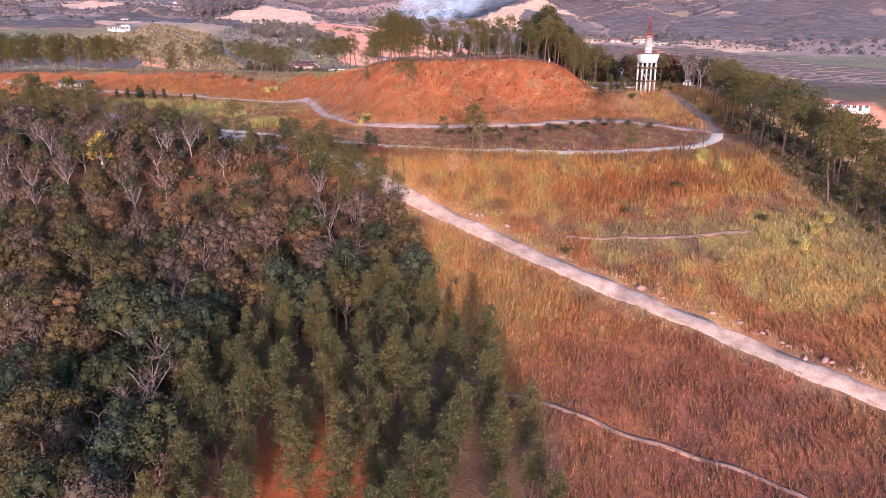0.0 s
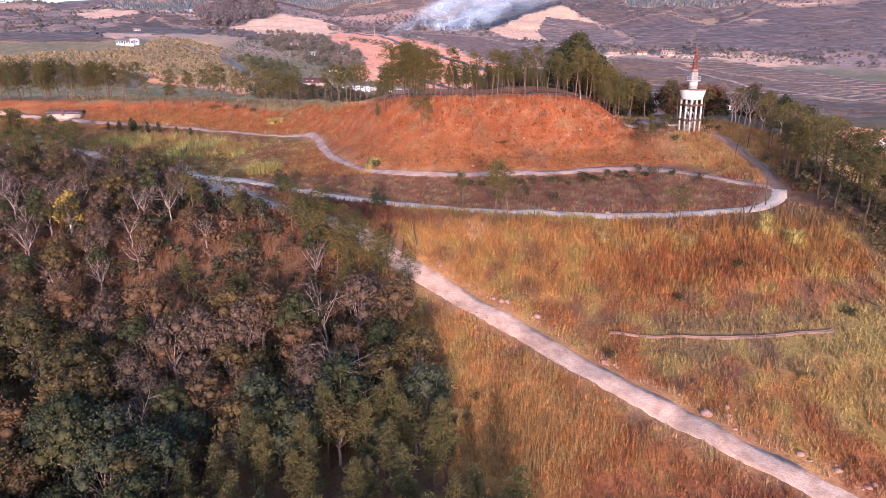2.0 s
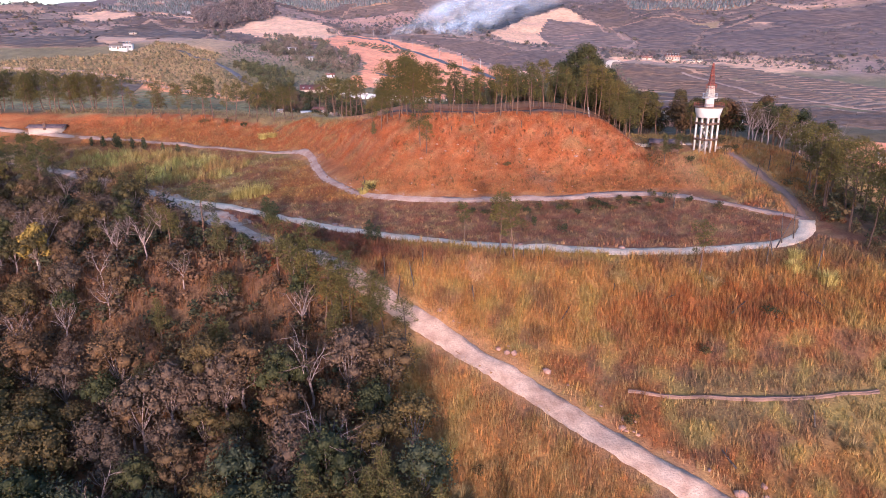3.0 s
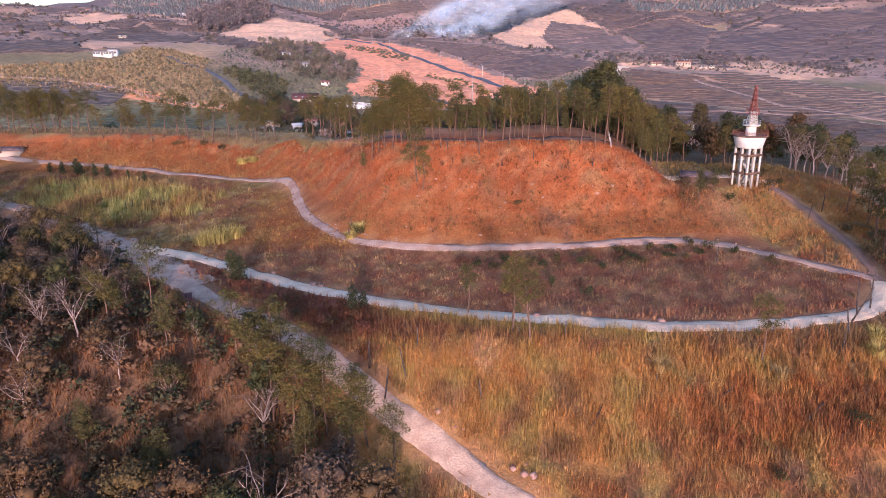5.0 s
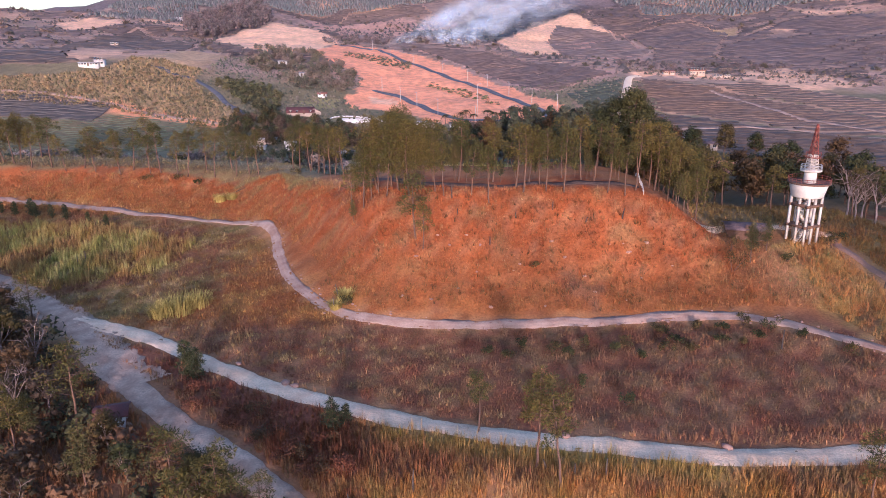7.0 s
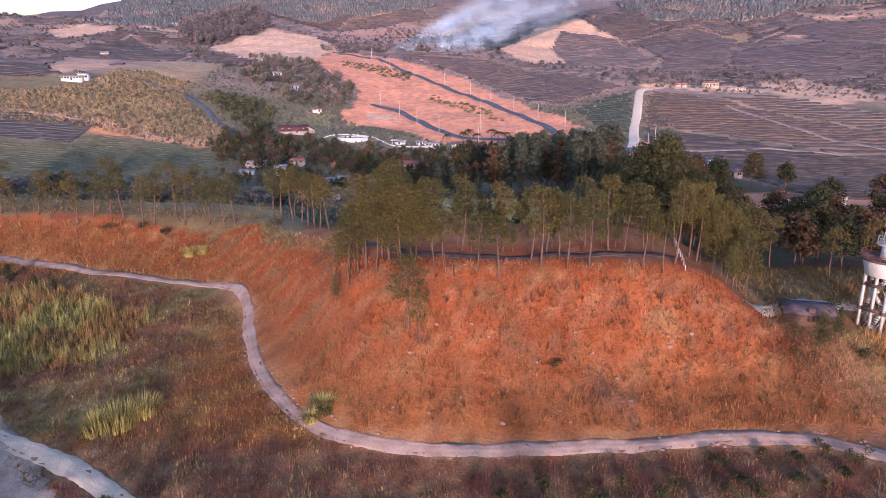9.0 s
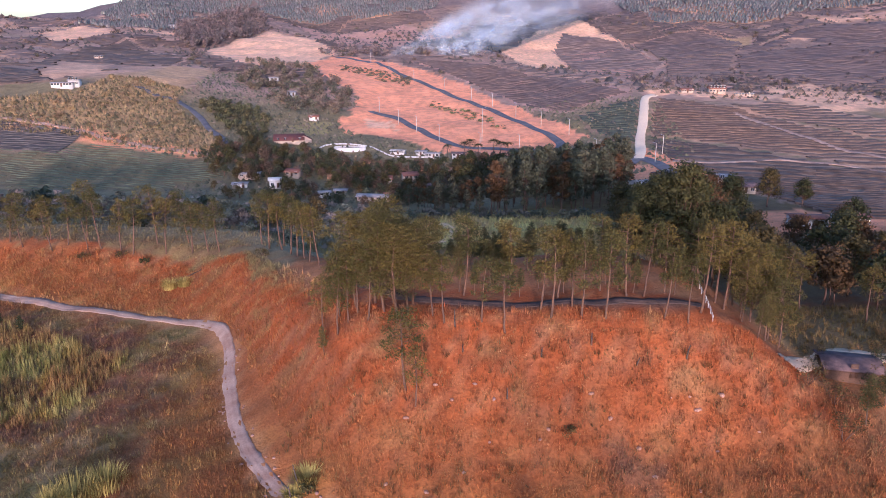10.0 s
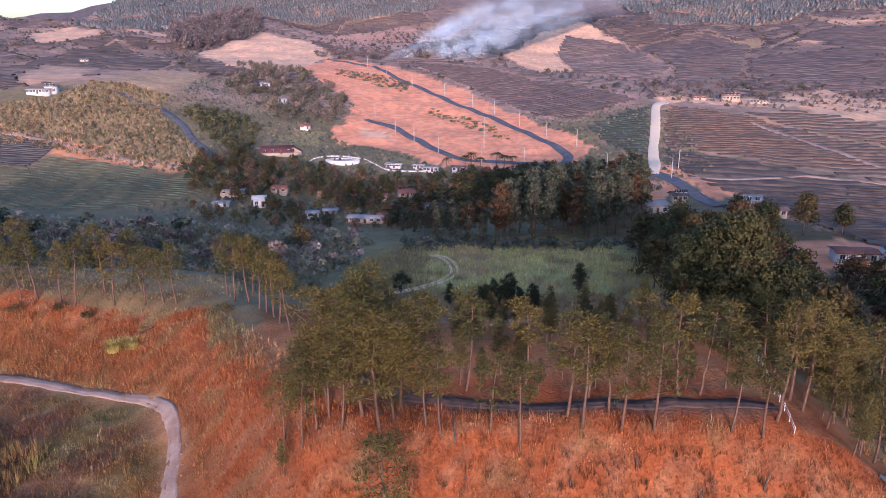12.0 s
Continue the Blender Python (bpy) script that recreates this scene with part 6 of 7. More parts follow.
far_wood("grove", scatter([(-200, 760), (-151, 760), (-110, 690), (-78, 612), (-84, 560), (-120, 556), (-168, 641)], 6, rr, lambda x, y: wave(x, y, 44, 45) + 0.6 * wave(x, y, 15, 47) > 0.0), 5.5, 6, ((0.10, 0.09, 0.055), (0.14, 0.11, 0.072), (0.18, 0.13, 0.095)), "mixed dark grove on the far slope", 411, 22, 0.1)
far_wood("scrub", scatter([(-150, 395), (-100, 385), (-60, 360), (-40, 330), (-110, 330), (-190, 360)], 13.0, rr), 5, 6, ((0.06, 0.07, 0.04), (0.15, 0.115, 0.095), (0.19, 0.13, 0.09)), "mixed scrub trees in the shaded valley", 412, 20)
lines = [(-150 + 5.2 * i + 2.6 * j, 520 + 5.0 * j - 1.8 * i) for i in range(-6, 12) for j in range(-6, 14)]
far_wood("orchard", [(x + rr.normal(0, 0.4), y + rr.normal(0, 0.4)) for x, y in lines if inside(np.array(x), np.array(y), [(-172, 566), (-153, 573), (-120, 545), (-112, 506), (-124, 500), (-145, 528)])], 3.6, 4.6, ((0.075, 0.072, 0.03), (0.10, 0.085, 0.036)), "rows of round dark orchard trees", 308, 26)
far_wood("hedgerow", [(x + rr.normal(0, 3), 690 + 0.1 * (x + 200) + rr.normal(0, 4)) for x in np.arange(-205, -140, 6)], 5, 6, GREYS, "hedgerow at a field's edge", 406, 12)
far_wood("scrub", scatter([(-200, 312), (-40, 305), (-30, 345), (-40, 395), (-150, 404), (-240, 390)], 6.4, rr, lambda x, y: wave(x, y, 34, 43) > -0.35), 2.2, 4.6, ((0.28, 0.21, 0.16), (0.26, 0.22, 0.13), (0.17, 0.15, 0.09)), "grey scrub and bushes in the shaded valley", 407, 12)
far_wood("scrub", [(x, y) for x, y in scatter(GRASS_HILL, 6, rr, lambda x, y: (wave(x, y, 40, 44) > -0.2) & ~inside(x, y, HILL_TOP))], 1.8, 4.0, ((0.25, 0.17, 0.08), (0.20, 0.145, 0.07), (0.29, 0.185, 0.095)), "yellow-green bushes on the far grassy hill", 408, 14, 0.1)
far_wood("scrub", scatter([(-116, 760), (-107, 726), (-76, 700), (-46, 672), (-46, 712), (-80, 745)], 5, rr), 1.4, 3.6, ((0.15, 0.125, 0.075), (0.12, 0.10, 0.065)), "low scrub strip on the bare soil", 409, 10)
far_wood("scrub", scatter([(-27, 622), (5, 590), (16, 560), (24, 545), (14, 545), (-4, 575), (-30, 606)], 5, rr), 1.2, 3.2, ((0.13, 0.13, 0.055), (0.18, 0.125, 0.075)), "low green scrub strip on the bare soil", 410, 10)
far_wood("undergrowth", scatter(FOREST_EDGE, 3.3, rr, lambda x, y: in_view(x, y) & (y > 64) & (y < 212) & ((x < -34) | (y > 106)) & (near_line(x, y, MAIN_ROAD) > 2.8)), 3.6, 3.9, ((0.062, 0.046, 0.018), (0.088, 0.052, 0.024), (0.043, 0.040, 0.015), (0.11, 0.056, 0.025)), "mixed olive and russet forest undergrowth", 415, 15, 0.095)
far_wood("undergrowth", scatter([(76, 204), (73, 172), (76, 140), (84, 112), (100, 106), (108, 150), (104, 206)], 3.6, rr, lambda x, y: near_line(x, y, LOOP_ROAD) > 3), 2.2, 3.2, ((0.075, 0.062, 0.022), (0.11, 0.08, 0.03), (0.16, 0.10, 0.036)), "olive undergrowth beneath the pine grove", 419, 14, 0.1)
far_wood("scrub", scatter([(-24, 352), (44, 346), (46, 356), (-24, 366)], 4.0, rr), 2.4, 4.0, ((0.10, 0.105, 0.065), (0.13, 0.115, 0.085)), "grey scrub along the wood's edge", 413, 12)
far_wood("scrub", scatter([(-60, 398), (20, 396), (50, 440), (60, 480), (-30, 476), (-60, 440)], 8, rr, off_houses), 3.4, 5, ((0.075, 0.08, 0.045), (0.11, 0.095, 0.06), (0.15, 0.11, 0.08)), "garden bushes among the village trees", 414, 14)


# ---- fields and bushes that fill the far hills ----
KNOWN = (TAN_FIELD, TAN_FIELD_BACK, SOIL, COFFEE_BACK, COFFEE_DARK, COFFEE_RIGHT, TAN_RIDGE, COFFEE_ABOVE, COFFEE_LEFT, DRY_HOLLOW, BARE_KNOLL, COFFEE_MIDDLE, COFFEE_TERRACED, GRASS_HILL, PALE_PATCH, PALE_PATCH_NEAR)


def unclaimed(x, y):
    ok = ~planted(x, y)
    for polygon in KNOWN:
        ok &= ~inside(x, y, polygon)
    return ok


far_wood("scrub", scatter([(-560, 640), (480, 620), (720, 1200), (-760, 1200)], 17, rr, lambda x, y: unclaimed(x, y) & (wave(x, y, 80, 63) + 0.6 * wave(x, y, 25, 64) > 0.45)), 3.5, 6, ((0.09, 0.075, 0.045), (0.13, 0.095, 0.065), (0.17, 0.115, 0.08)), "scattered bushes and trees between far fields", 416, 8)
far_wood("garden_trees", scatter([(-136, 470), (-118, 502), (-84, 482), (-30, 472), (30, 474), (52, 446), (20, 426), (-30, 420), (-60, 440), (-110, 452)], 3.8, rr, lambda x, y: off_houses(x, y) & (wave(x, y, 26, 65) > -0.1)), 3.2, 3.4, ((0.08, 0.07, 0.03), (0.12, 0.085, 0.045), (0.19, 0.105, 0.06), (0.07, 0.072, 0.038), (0.13, 0.12, 0.045)), "mixed green and russet garden trees in the village", 417, 16, 0.12)
far_wood("scrub", scatter([(-200, 318), (-40, 310), (-36, 330), (-60, 380), (-200, 400), (-240, 360)], 5.6, rr, lambda x, y: wave(x, y, 22, 66) > 0.1), 2.6, 4.0, ((0.30, 0.22, 0.17), (0.27, 0.23, 0.13), (0.15, 0.14, 0.08)), "grey-mauve bushes in the shaded valley", 418, 12)

def tussocks(name, polygon, spacing, wide, tall, tones, label, seed, keep=None):
    """Low bushes and tussocks too many to count: blunt four-sided heaps of uneven size."""
    r = np.random.RandomState(seed)
    p = scatter(polygon, spacing, r, keep)
    n = len(p)
    z = height(p[:, 0], p[:, 1])
    k = r.uniform(0.45, 1.5, (n, 1))
    t = r.uniform(0, 6.28, (n, 1)) + np.arange(4)[None] * np.pi / 2
    rad = wide / 2 * k * r.uniform(0.6, 1.3, (n, 4))
    ring = np.stack([p[:, :1] + rad * np.cos(t), p[:, 1:] + rad * np.sin(t), np.repeat(z[:, None] - 0.15, 4, 1)], -1)
    tip = np.concatenate([p + r.normal(0, wide * 0.1, (n, 2)), z[:, None] + tall * k * r.uniform(0.7, 1.3, (n, 1))], -1)
    v = np.concatenate([ring, tip[:, None]], 1)
    f = np.concatenate([np.arange(n)[:, None] * 5 + [j, (j + 1) % 4, 4] for j in range(4)])
    tint = np.array(tones)[r.randint(len(tones), size=n)] * r.uniform(0.7, 1.3, (n, 1))
    return tagged(Shape().add(v.reshape(-1, 3), f, np.repeat(tint, 5, 0)).ob(name, FOLIAGE), label, "bushes", kind="stuff")


def off_paving(x, y):
    ok = np.ones(np.shape(x), bool)
    for line in (ASPHALT_UPPER, WHITE_ROAD, ASPHALT_LOWER, GREY_ROAD):
        ok &= near_line(x, y, line) > 4
    return ok & ~inside(x, y, SOIL) & ~inside(x, y, TAN_FIELD) & ~inside(x, y, TERRACED)


tussocks("hill_bushes", GRASS_HILL, 2.6, 2.4, 1.3, ((0.26, 0.18, 0.075), (0.21, 0.15, 0.06), (0.32, 0.20, 0.09), (0.16, 0.12, 0.05)), "yellow-green tussocks on the far grassy hill", 430, lambda x, y: ~inside(x, y, HILL_TOP))
tussocks("valley_bushes", [(-240, 560), (-120, 400), (40, 400), (110, 470), (120, 600), (-80, 620), (-180, 720)], 3.4, 2.2, 1.0, ((0.20, 0.16, 0.08), (0.15, 0.125, 0.07), (0.24, 0.17, 0.10), (0.11, 0.10, 0.05)), "low bushes and rank grass round the village", 431, lambda x, y: off_paving(x, y) & ~inside(x, y, GRASS_HILL))


def contour_rows(polygon, step, fill, tilt, tall, tone, label, seed, across=2.6, keep=None):
    """Hedge rows of a crop planted along the slope: ribbons that follow level lines."""
    r = np.random.RandomState(seed)
    p = np.asarray(polygon, float)
    (x0, y0), (x1, y1) = p.min(0), p.max(0)
    xs, ys = np.arange(x0, x1, across), np.arange(y0, y1, 1.5)
    gx, gy = np.meshgrid(xs, ys, indexing="ij")
    flat = sum(height(gx + a, gy + b) for a, b in ((-12, 0), (12, 0), (0, -12), (0, 12), (0, 0))) / 5 + tilt * gx
    level = np.floor(flat / step)
    ok = inside(gx, gy, p)
    if keep is not None:
        ok &= keep(gx.ravel(), gy.ravel()).reshape(gx.shape)
    crossing = (level[:, 1:] != level[:, :-1]) & ok[:, 1:] & ok[:, :-1]
    points, before = [], {}
    s = Shape()
    for i in range(len(xs)):
        now = {}
        for j in np.where(crossing[i])[0]:
            key = max(level[i, j], level[i, j + 1])
            slope = abs(flat[i, j + 1] - flat[i, j]) / 1.5 + 1e-6
            y = ys[j] + 1.5 * np.clip(abs(key * step - flat[i, j]) / (slope * 1.5), 0, 1)
            now.setdefault(key, []).append((len(points), y))
            half = 0.5 * min(fill * step / slope, 6.0) * r.uniform(0.8, 1.15)
            points.append((xs[i], y, half, r.uniform(0.7, 1.25)))
        for key, row in now.items():
            for n, y in row:
                for m, was in before.get(key, ()):
                    if abs(y - was) < 7:
                        s.f.append((m, n))
        before = now
    pairs, s.f = s.f, []
    if not pairs:
        return None
    q = np.array(points)
    x, y, half, k = q.T
    z, zb = height(x, y - half), height(x, y + half)
    up = tall * k
    v = np.stack([np.stack([x, y - half, z - 0.2], -1), np.stack([x, y - half * 0.6, z + up], -1), np.stack([x, y + half * 0.6, zb + up], -1), np.stack([x, y + half, zb - 0.2], -1)], 1)
    m, n = np.array(pairs).T
    f = np.concatenate([np.stack([m * 4 + c, n * 4 + c, n * 4 + c + 1, m * 4 + c + 1], -1) for c in range(3)])
    tint = np.repeat(np.array(tone) * k[:, None] * r.uniform(0.85, 1.15, (len(q), 1)), 4, 0)
    s.add(v.reshape(-1, 3), f, tint)
    return tagged(s.ob("coffee_rows", FOLIAGE), label, "crop field", kind="stuff")


contour_rows(COFFEE_LOW, 0.42, 0.8, 0.0, 0.5, (0.115, 0.074, 0.05), "dark rows of coffee bushes on a far slope", 301)
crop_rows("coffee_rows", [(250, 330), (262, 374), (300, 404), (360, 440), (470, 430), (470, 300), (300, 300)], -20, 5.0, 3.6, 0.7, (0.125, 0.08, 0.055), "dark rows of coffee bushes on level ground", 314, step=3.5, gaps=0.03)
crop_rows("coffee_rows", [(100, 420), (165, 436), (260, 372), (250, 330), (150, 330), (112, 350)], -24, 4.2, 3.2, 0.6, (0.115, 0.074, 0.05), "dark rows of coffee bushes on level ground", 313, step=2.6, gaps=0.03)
contour_rows(COFFEE_MIDDLE, 0.55, 0.72, 0.0, 0.4, (0.165, 0.098, 0.06), "brown rows of coffee bushes with bare soil between", 302)
contour_rows(COFFEE_TERRACED, 0.75, 0.58, 0.02, 0.4, (0.15, 0.095, 0.06), "curved terraced rows of coffee bushes", 303)
contour_rows(COFFEE_BY_ROAD, 0.6, 0.75, 0.0, 0.5, (0.085, 0.085, 0.05), "green rows of coffee bushes by a white road", 304)
contour_rows(COFFEE_ABOVE, 0.65, 0.72, 0.03, 0.5, (0.175, 0.11, 0.078), "brown rows of coffee bushes above bare soil", 305)
contour_rows(COFFEE_LEFT, 0.7, 0.78, 0.02, 0.7, (0.12, 0.083, 0.06), "dark rows of coffee bushes on a far hill", 306, 4.0, lambda x, y: ~inside(x, y, RED_PATCH) & (x > -0.68 * y))
contour_rows(COFFEE_BACK, 1.1, 0.7, 0.04, 0.8, (0.19, 0.13, 0.10), "brown rows of coffee bushes behind the smoke", 309, 4.0)
contour_rows(COFFEE_DARK, 1.1, 0.82, -0.03, 0.8, (0.15, 0.102, 0.08), "dark rows of coffee bushes on the far hillside", 310, 4.0)
contour_rows(COFFEE_RIGHT, 1.1, 0.8, 0.06, 0.8, (0.155, 0.105, 0.083), "dark rows of coffee bushes on the far hillside", 311, 5.0, lambda x, y: np.abs(x) < 0.7 * y)
contour_rows(DARK_TERRACE, 0.55, 0.7, 0.0, 0.6, (0.10, 0.08, 0.065), "dark terraced rows beside the grassy hill", 312)
MIDS = scatter([(-620, 690), (640, 640), (800, 1260), (-800, 1260)], 120, rr)
for k, (x, y) in enumerate(MIDS):
    def own(px, py, k=k):
        return (np.argmin(np.hypot(px[:, None] - MIDS[:, 0], py[:, None] - MIDS[:, 1]), 1) == k) & unclaimed(px, py)
    if rr.uniform() < 0.2 or abs(x) > 0.7 * y:
        continue
    contour_rows([(x - 95, y - 95), (x + 95, y - 95), (x + 95, y + 95), (x - 95, y + 95)], 1.2, rr.uniform(0.6, 0.85), rr.uniform(-0.12, 0.12), 0.9, np.array((0.175, 0.118, 0.09)) * rr.uniform(0.7, 1.4), "brown rows of coffee bushes on a distant hill", 320 + k, 5.0, own)
tussocks("far_bushes", [(-560, 640), (480, 600), (760, 1240), (-800, 1240)], 9.0, 4.6, 2.2, ((0.10, 0.082, 0.06), (0.14, 0.105, 0.08), (0.19, 0.13, 0.10)), "bushes scattered over the distant hills", 433, lambda x, y: unclaimed(x, y) & (np.abs(x) < 0.68 * y) & (wave(x, y, 60, 67) > 0.0))
tussocks("shade_bushes", [(-230, 316), (-36, 308), (-30, 330), (-40, 396), (-120, 402), (-230, 398)], 2.6, 2.0, 0.9, ((0.32, 0.25, 0.17), (0.27, 0.23, 0.13), (0.18, 0.16, 0.09)), "grey-green tussocks in the shaded valley", 434)
tussocks("knoll_bushes", [(118, 606), (300, 600), (330, 720), (120, 680)], 5.0, 3.0, 1.6, ((0.12, 0.09, 0.05), (0.20, 0.13, 0.08), (0.28, 0.18, 0.11)), "bushes on the bare knoll behind the villas", 435, lambda x, y: wave(x, y, 40, 68) > 0.0)


# ---- stones along the roads ----
def stone(x, y, size, seed):
    r = np.random.RandomState(seed)
    v, f = lump((0, 0, 0.1 * size), np.array([size, size * r.uniform(0.6, 1), size * r.uniform(0.4, 0.7)]), r, 0.28)
    o = Shape().add(v, f).ob("stone", ROCK)
    o.matrix_basis = standing(x, y, 1.0, r.uniform(0, 6.28))
    return tagged(o, "pale reddish stone at the roadside", "stone", "stones")


r = np.random.RandomState(55)
line = curve_through(MAIN_ROAD[1:10], 1.0)
for k in range(46):
    c = line[r.randint(len(line))]
    stone(c[0] + r.uniform(2.2, 4.6), c[1] + r.uniform(1.2, 3.2), r.uniform(0.2, 0.75), 500 + k)
for k, (x, y, s) in enumerate(((53.8, 93.9, 0.7), (56.2, 93.1, 0.9), (58.8, 91.4, 0.6), (61, 91.8, 0.5), (37, 113, 0.6), (34, 112, 1.0), (30, 164.9, 0.8), (11, 166.8, 0.7), (-26.5, 178.5, 0.8), (-25.2, 177.8, 0.7), (-35, 184, 0.6))):
    stone(x, y, s, 600 + k)
line = curve_through(UPPER_PATH[6:], 1.0)
for k in range(120):
    c, side = line[r.randint(len(line))], r.choice([-1, 1])
    stone(c[0] + side * r.uniform(0.9, 1.9), c[1] + side * r.uniform(0.4, 1.5), r.uniform(0.12, 0.38), 760 + k)
for k in range(26):
    stone(r.uniform(-14, 36), r.uniform(201, 216), r.uniform(0.2, 0.5), 700 + k)


# ---- charred stems, stumps and fallen logs ----
def stem(x, y, tall, seed, charred=True):
    r = np.random.RandomState(seed)
    s = Shape().add(*tube(wood_path((0, 0, -0.3), (r.normal(0, 0.12) * tall, r.normal(0, 0.12) * tall, tall), 0.06, r, 4), [0.14, 0.12, 0.1, 0.06], 6))
    o = s.ob("dead_stem", CHARRED if charred else BARK)
    o.matrix_basis = standing(x, y)
    return tagged(o, "charred dead stem standing in dry grass" if charred else "bare dead tree stem", "tree stem", "dead stems")


for k, (x, y, t) in enumerate(((14.4, 158.7, 2.6), (56, 160, 5), (58, 164, 6), (60, 166, 6), (63, 168, 7), (54, 158, 4), (62, 156, 5), (-4.1, 222, 2.6), (-3, 219, 1.2), (3, 214, 1.6), (8, 219, 1.4), (15, 220, 1.8), (21, 218, 1.2), (28, 219, 2), (-80, 226, 3.2), (-81, 225, 2.6), (-24, 203, 2.6), (-23.4, 205, 3.6), (46, 188, 3), (70, 205, 3.5), (74, 208, 4), (8, 160, 1.5), (11, 159, 1.6), (-7, 156, 3), (-8, 150, 5.5), (-11, 148, 4.5), (-13.5, 152, 4), (2, 148, 3), (47, 122, 2.5), (26, 152, 1.4))):
    stem(x, y, t, 800 + k)


def fallen_log(x, y, long, turn, seed):
    r = np.random.RandomState(seed)
    s = Shape().add(*tube(wood_path((-long / 2, 0, 0.12), (long / 2, 0, 0.3), 0.08, r, 5), [0.16, 0.15, 0.13, 0.1, 0.06], 6))
    for q in range(3):
        a = r.uniform(-0.3, 0.45) * long
        s.add(*tube([(a, 0, 0.2), (a + 0.5, r.normal(0, 0.5), r.uniform(0.4, 1.2))], [0.06, 0.02], 4))
    o = s.ob("fallen_log", CHARRED)
    slope = math.atan2(height(x + math.cos(turn), y + math.sin(turn)) - height(x - math.cos(turn), y - math.sin(turn)), 2)
    o.matrix_basis = Matrix.Translation((x, y, height(x, y))) @ Euler((0, 0, turn)).to_matrix().to_4x4() @ Euler((0, -slope, 0)).to_matrix().to_4x4()
    return tagged(o, "charred fallen log in dry grass", "log", "fallen logs")


for k, (x, y, l, a) in enumerate(((17, 146, 4, 1.0), (45, 146, 4, 0.7), (50, 143, 5, 2.4), (58, 147, 6, 2.2), (66, 134, 5, 2.3), (-62, 271.5, 4, 0.5), (35, 150, 2.4, 0.4), (34, 117, 3, 1.9))):
    fallen_log(x, y, l, a, 900 + k)

# ---- shrubs ----
def shrub(x, y, wide, tall, leaf, label, seed):
    r = np.random.RandomState(seed)
    s, w = Shape(), Shape()
    for q in range(6):
        c = np.array([r.normal(0, wide * 0.3), r.normal(0, wide * 0.3), tall * r.uniform(0.35, 0.75)])
        w.add(*tube([(0, 0, -0.2), c], [0.05, 0.02], 3))
        o = r.normal(0, 1, (64, 3)) + [0, 0, 0.3]
        o /= np.linalg.norm(o, axis=1, keepdims=True)
        s.add(*leaflets(c + o * np.array([wide * 0.32, wide * 0.32, tall * 0.3]) * r.uniform(0.5, 1.2, (64, 1)), o, 0.15, r))
    root = tagged(new("shrub"), label, "shrub", "shrubs")
    root.matrix_basis = standing(x, y)
    part("stem", w, BARK, root)
    part("crown", s, leaf, root)


SHRUBS = [(2, 188), (5, 187), (7, 190), (12, 189), (14, 187.5), (17, 190), (21, 188), (23, 190.5), (25, 187), (29, 189), (31, 191), (33, 189), (38, 191), (41, 190), (44, 192), (12, 176), (15, 178), (8, 174), (20, 174), (36, 196), (40, 195.5), (43, 195.8), (47, 194), (30, 195), (50, 191), (55, 186)]
for k, (x, y) in enumerate(SHRUBS):
    q = np.random.RandomState(950 + k)
    shrub(x, y, q.uniform(1.2, 2.0), q.uniform(1.0, 2.4), (DEEP, OLIVE)[k % 2], "dark green shrub on the terrace", 950 + k)
for k, (x, y, w, t) in enumerate(((49.5, 143.5, 2.4, 1.8), (23, 124, 1.6, 1.3), (37, 137, 2.4, 1.4), (62, 131, 1.6, 1.2), (-88, 275, 2, 2), (-80, 276, 1.6, 2.2), (-74, 275, 1.4, 1.6), (-46, 270, 1.8, 2.2), (11, 210.5, 2.2, 1.0), (-22, 204, 1.8, 2.2), (45, 219, 3, 4.4), (48, 217, 2.6, 3.6), (58, 224.5, 2.8, 4.2), (56.5, 222, 2, 3), (50, 228, 2.4, 2), (70, 222, 2, 1.6), (2, 117, 1.4, 0.9), (46.5, 211, 3.2, 4.2), (53.7, 219, 2.6, 3.4), (60, 228.6, 2.6, 3.2), (67, 218, 2.2, 2.6), (57, 213, 1.8, 2.0), (70, 230, 2.6, 3))):
    shrub(x, y, w, t, OLIVE if k % 3 else DEEP, "olive shrub in dry grass", 1000 + k)


q = np.random.RandomState(78)
for k, (x, y) in enumerate(scatter([(-47, 181), (-36, 175.4), (-26, 169.5), (-16, 166), (-13, 156), (-18, 154.5), (-30, 165.5), (-42, 176)], 3.0, q)):
    shrub(x, y, q.uniform(1.6, 2.6), q.uniform(1.2, 2.2), (REDDISH, TAWNY, REDDISH)[k % 3], "red-brown dry bush between two roads", 1050 + k)


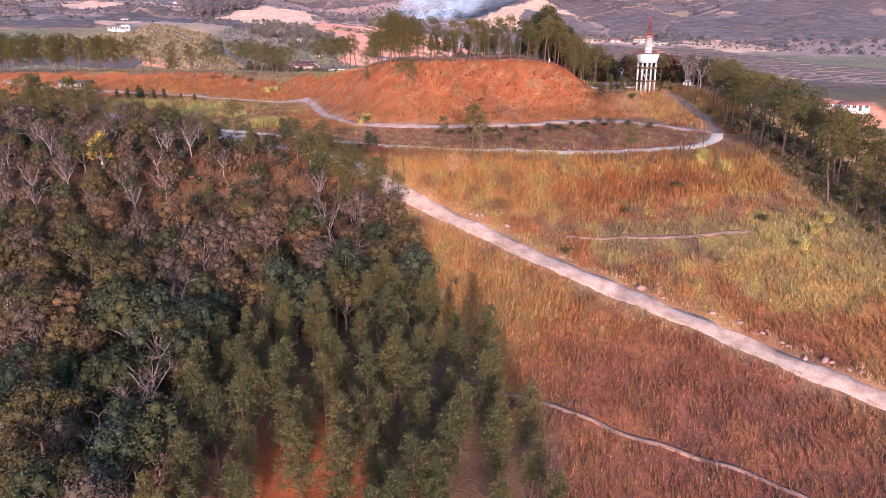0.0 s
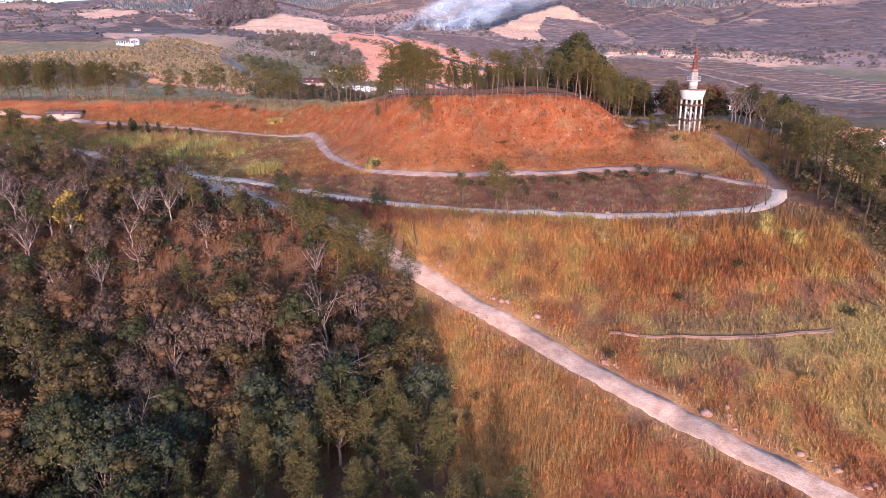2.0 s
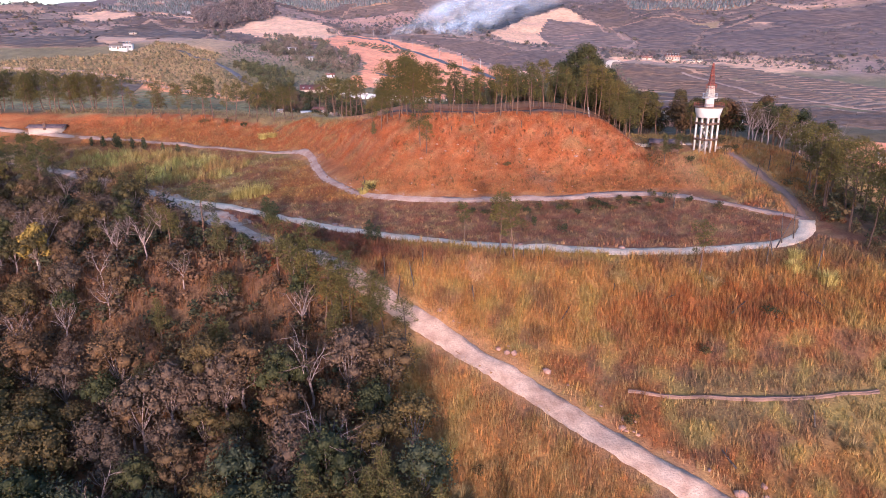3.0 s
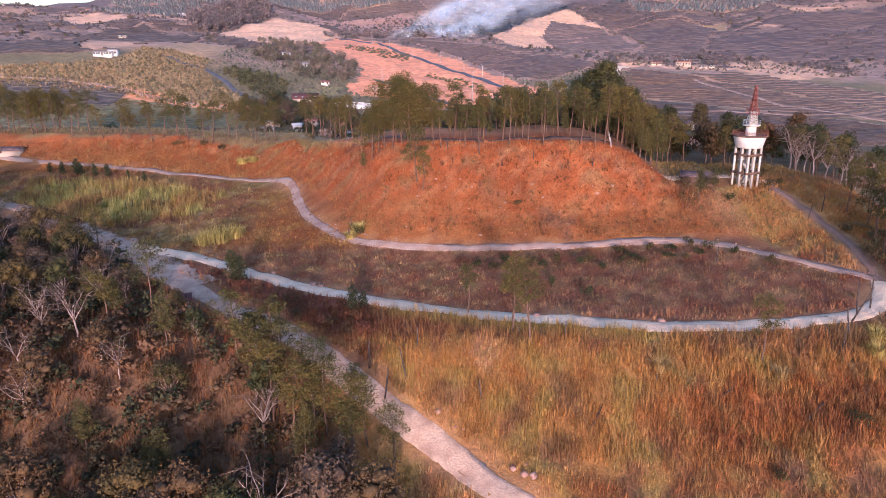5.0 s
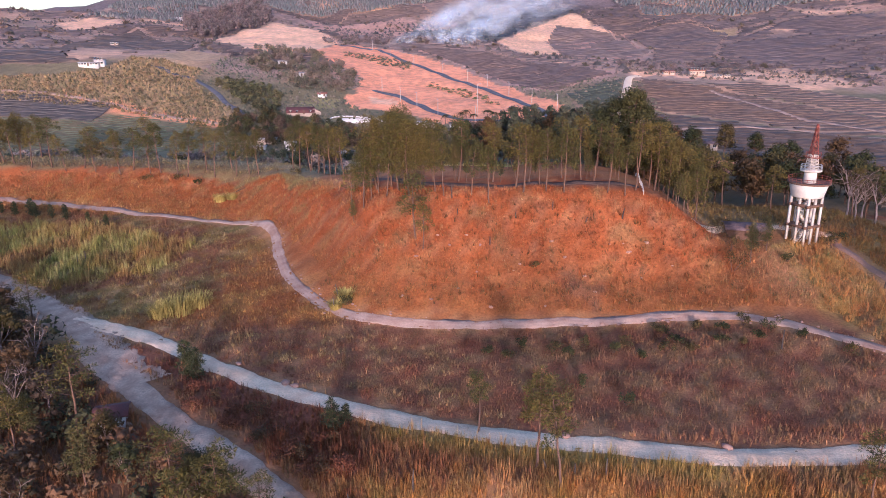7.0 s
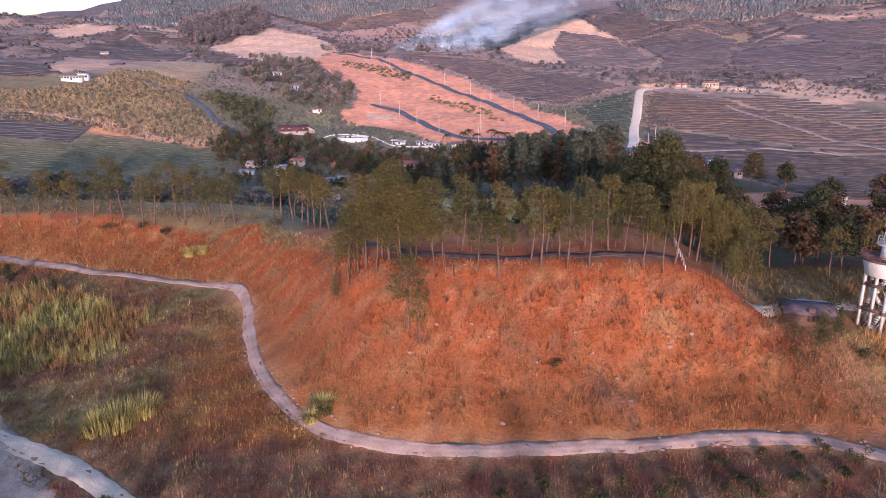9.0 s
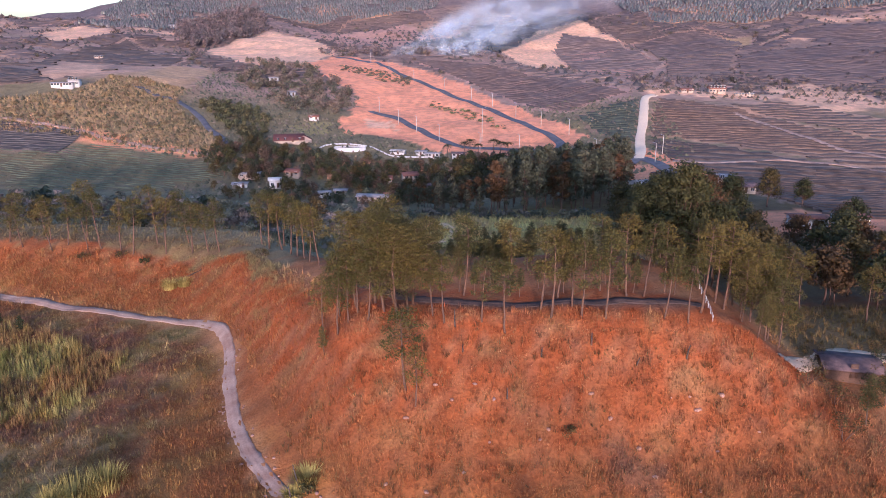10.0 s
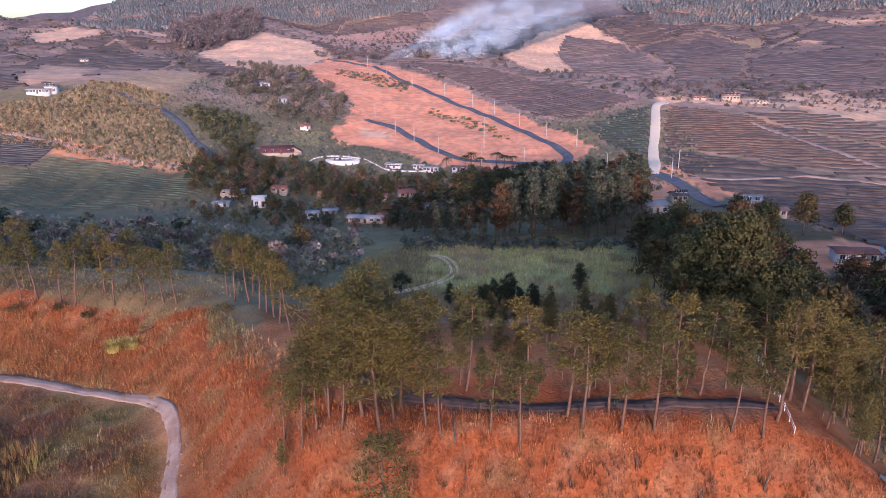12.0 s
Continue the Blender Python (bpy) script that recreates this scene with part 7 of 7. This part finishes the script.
# ---- smoke from a field fire: thin drifting veils ----
SMOKE = bpy.data.materials.new("pale_smoke")
SMOKE.use_nodes = True
nodes, join = SMOKE.node_tree.nodes, SMOKE.node_tree.links.new
veil = nodes["Principled BSDF"]
veil.inputs["Base Color"].default_value, veil.inputs["Roughness"].default_value = (0.47, 0.54, 0.62, 1), 1.0
veil.inputs["Specular IOR Level"].default_value = 0.0
thick = nodes.new("ShaderNodeAttribute")
thick.attribute_name = "cover"
where = nodes.new("ShaderNodeNewGeometry")
clouds = []
for size, low, high in ((0.028, 0.34, 0.66), (0.09, 0.25, 0.70)):
    puff, reach = nodes.new("ShaderNodeTexNoise"), nodes.new("ShaderNodeMapRange")
    puff.inputs["Scale"].default_value, puff.inputs["Detail"].default_value, puff.inputs["Distortion"].default_value = size, 5.0, 0.6
    join(where.outputs["Position"], puff.inputs["Vector"])
    reach.interpolation_type = "SMOOTHSTEP"
    reach.inputs["From Min"].default_value, reach.inputs["From Max"].default_value = low, high
    join(puff.outputs["Fac"], reach.inputs["Value"])
    clouds.append(reach.outputs["Result"])
both_clouds, amount = nodes.new("ShaderNodeMath"), nodes.new("ShaderNodeMath")
both_clouds.operation = amount.operation = "MULTIPLY"
amount.use_clamp = True
join(clouds[0], both_clouds.inputs[0])
join(clouds[1], both_clouds.inputs[1])
join(both_clouds.outputs[0], amount.inputs[0])
join(thick.outputs["Fac"], amount.inputs[1])
join(amount.outputs[0], veil.inputs["Alpha"])


def smoke_plume():
    s = Shape()
    n = 40
    for layer in range(7):
        u, v = np.meshgrid(np.linspace(0, 1, n), np.linspace(0, 1, n))
        x = -92 + 104 * u * (1 + 1.3 * v) + 150 * v ** 1.2
        y = 836 + 14 * layer + 9 * wave(u * 60, v * 60, 55, 71 + layer) + 30 * v
        z = 42 + 96 * v
        side = np.clip(u / 0.2, 0, 1) * np.clip((1 - u) / 0.45, 0, 1)
        d = side * side * (3 - 2 * side) * np.clip(v / 0.06, 0, 1) * np.clip((1 - v) / 0.6, 0, 1) * (0.55 - 0.36 * v)
        i, j = np.meshgrid(np.arange(n - 1), np.arange(n - 1), indexing="ij")
        a = (i * n + j).ravel()
        s.add(np.stack([x, y, z], -1).reshape(-1, 3), np.stack([a, a + 1, a + n + 1, a + n], -1), np.repeat(d.reshape(-1, 1), 3, 1))
    return tagged(s.ob("smoke", SMOKE, smooth=True), "pale smoke drifting up from a burning field", "smoke", kind="stuff")


smoke_plume()
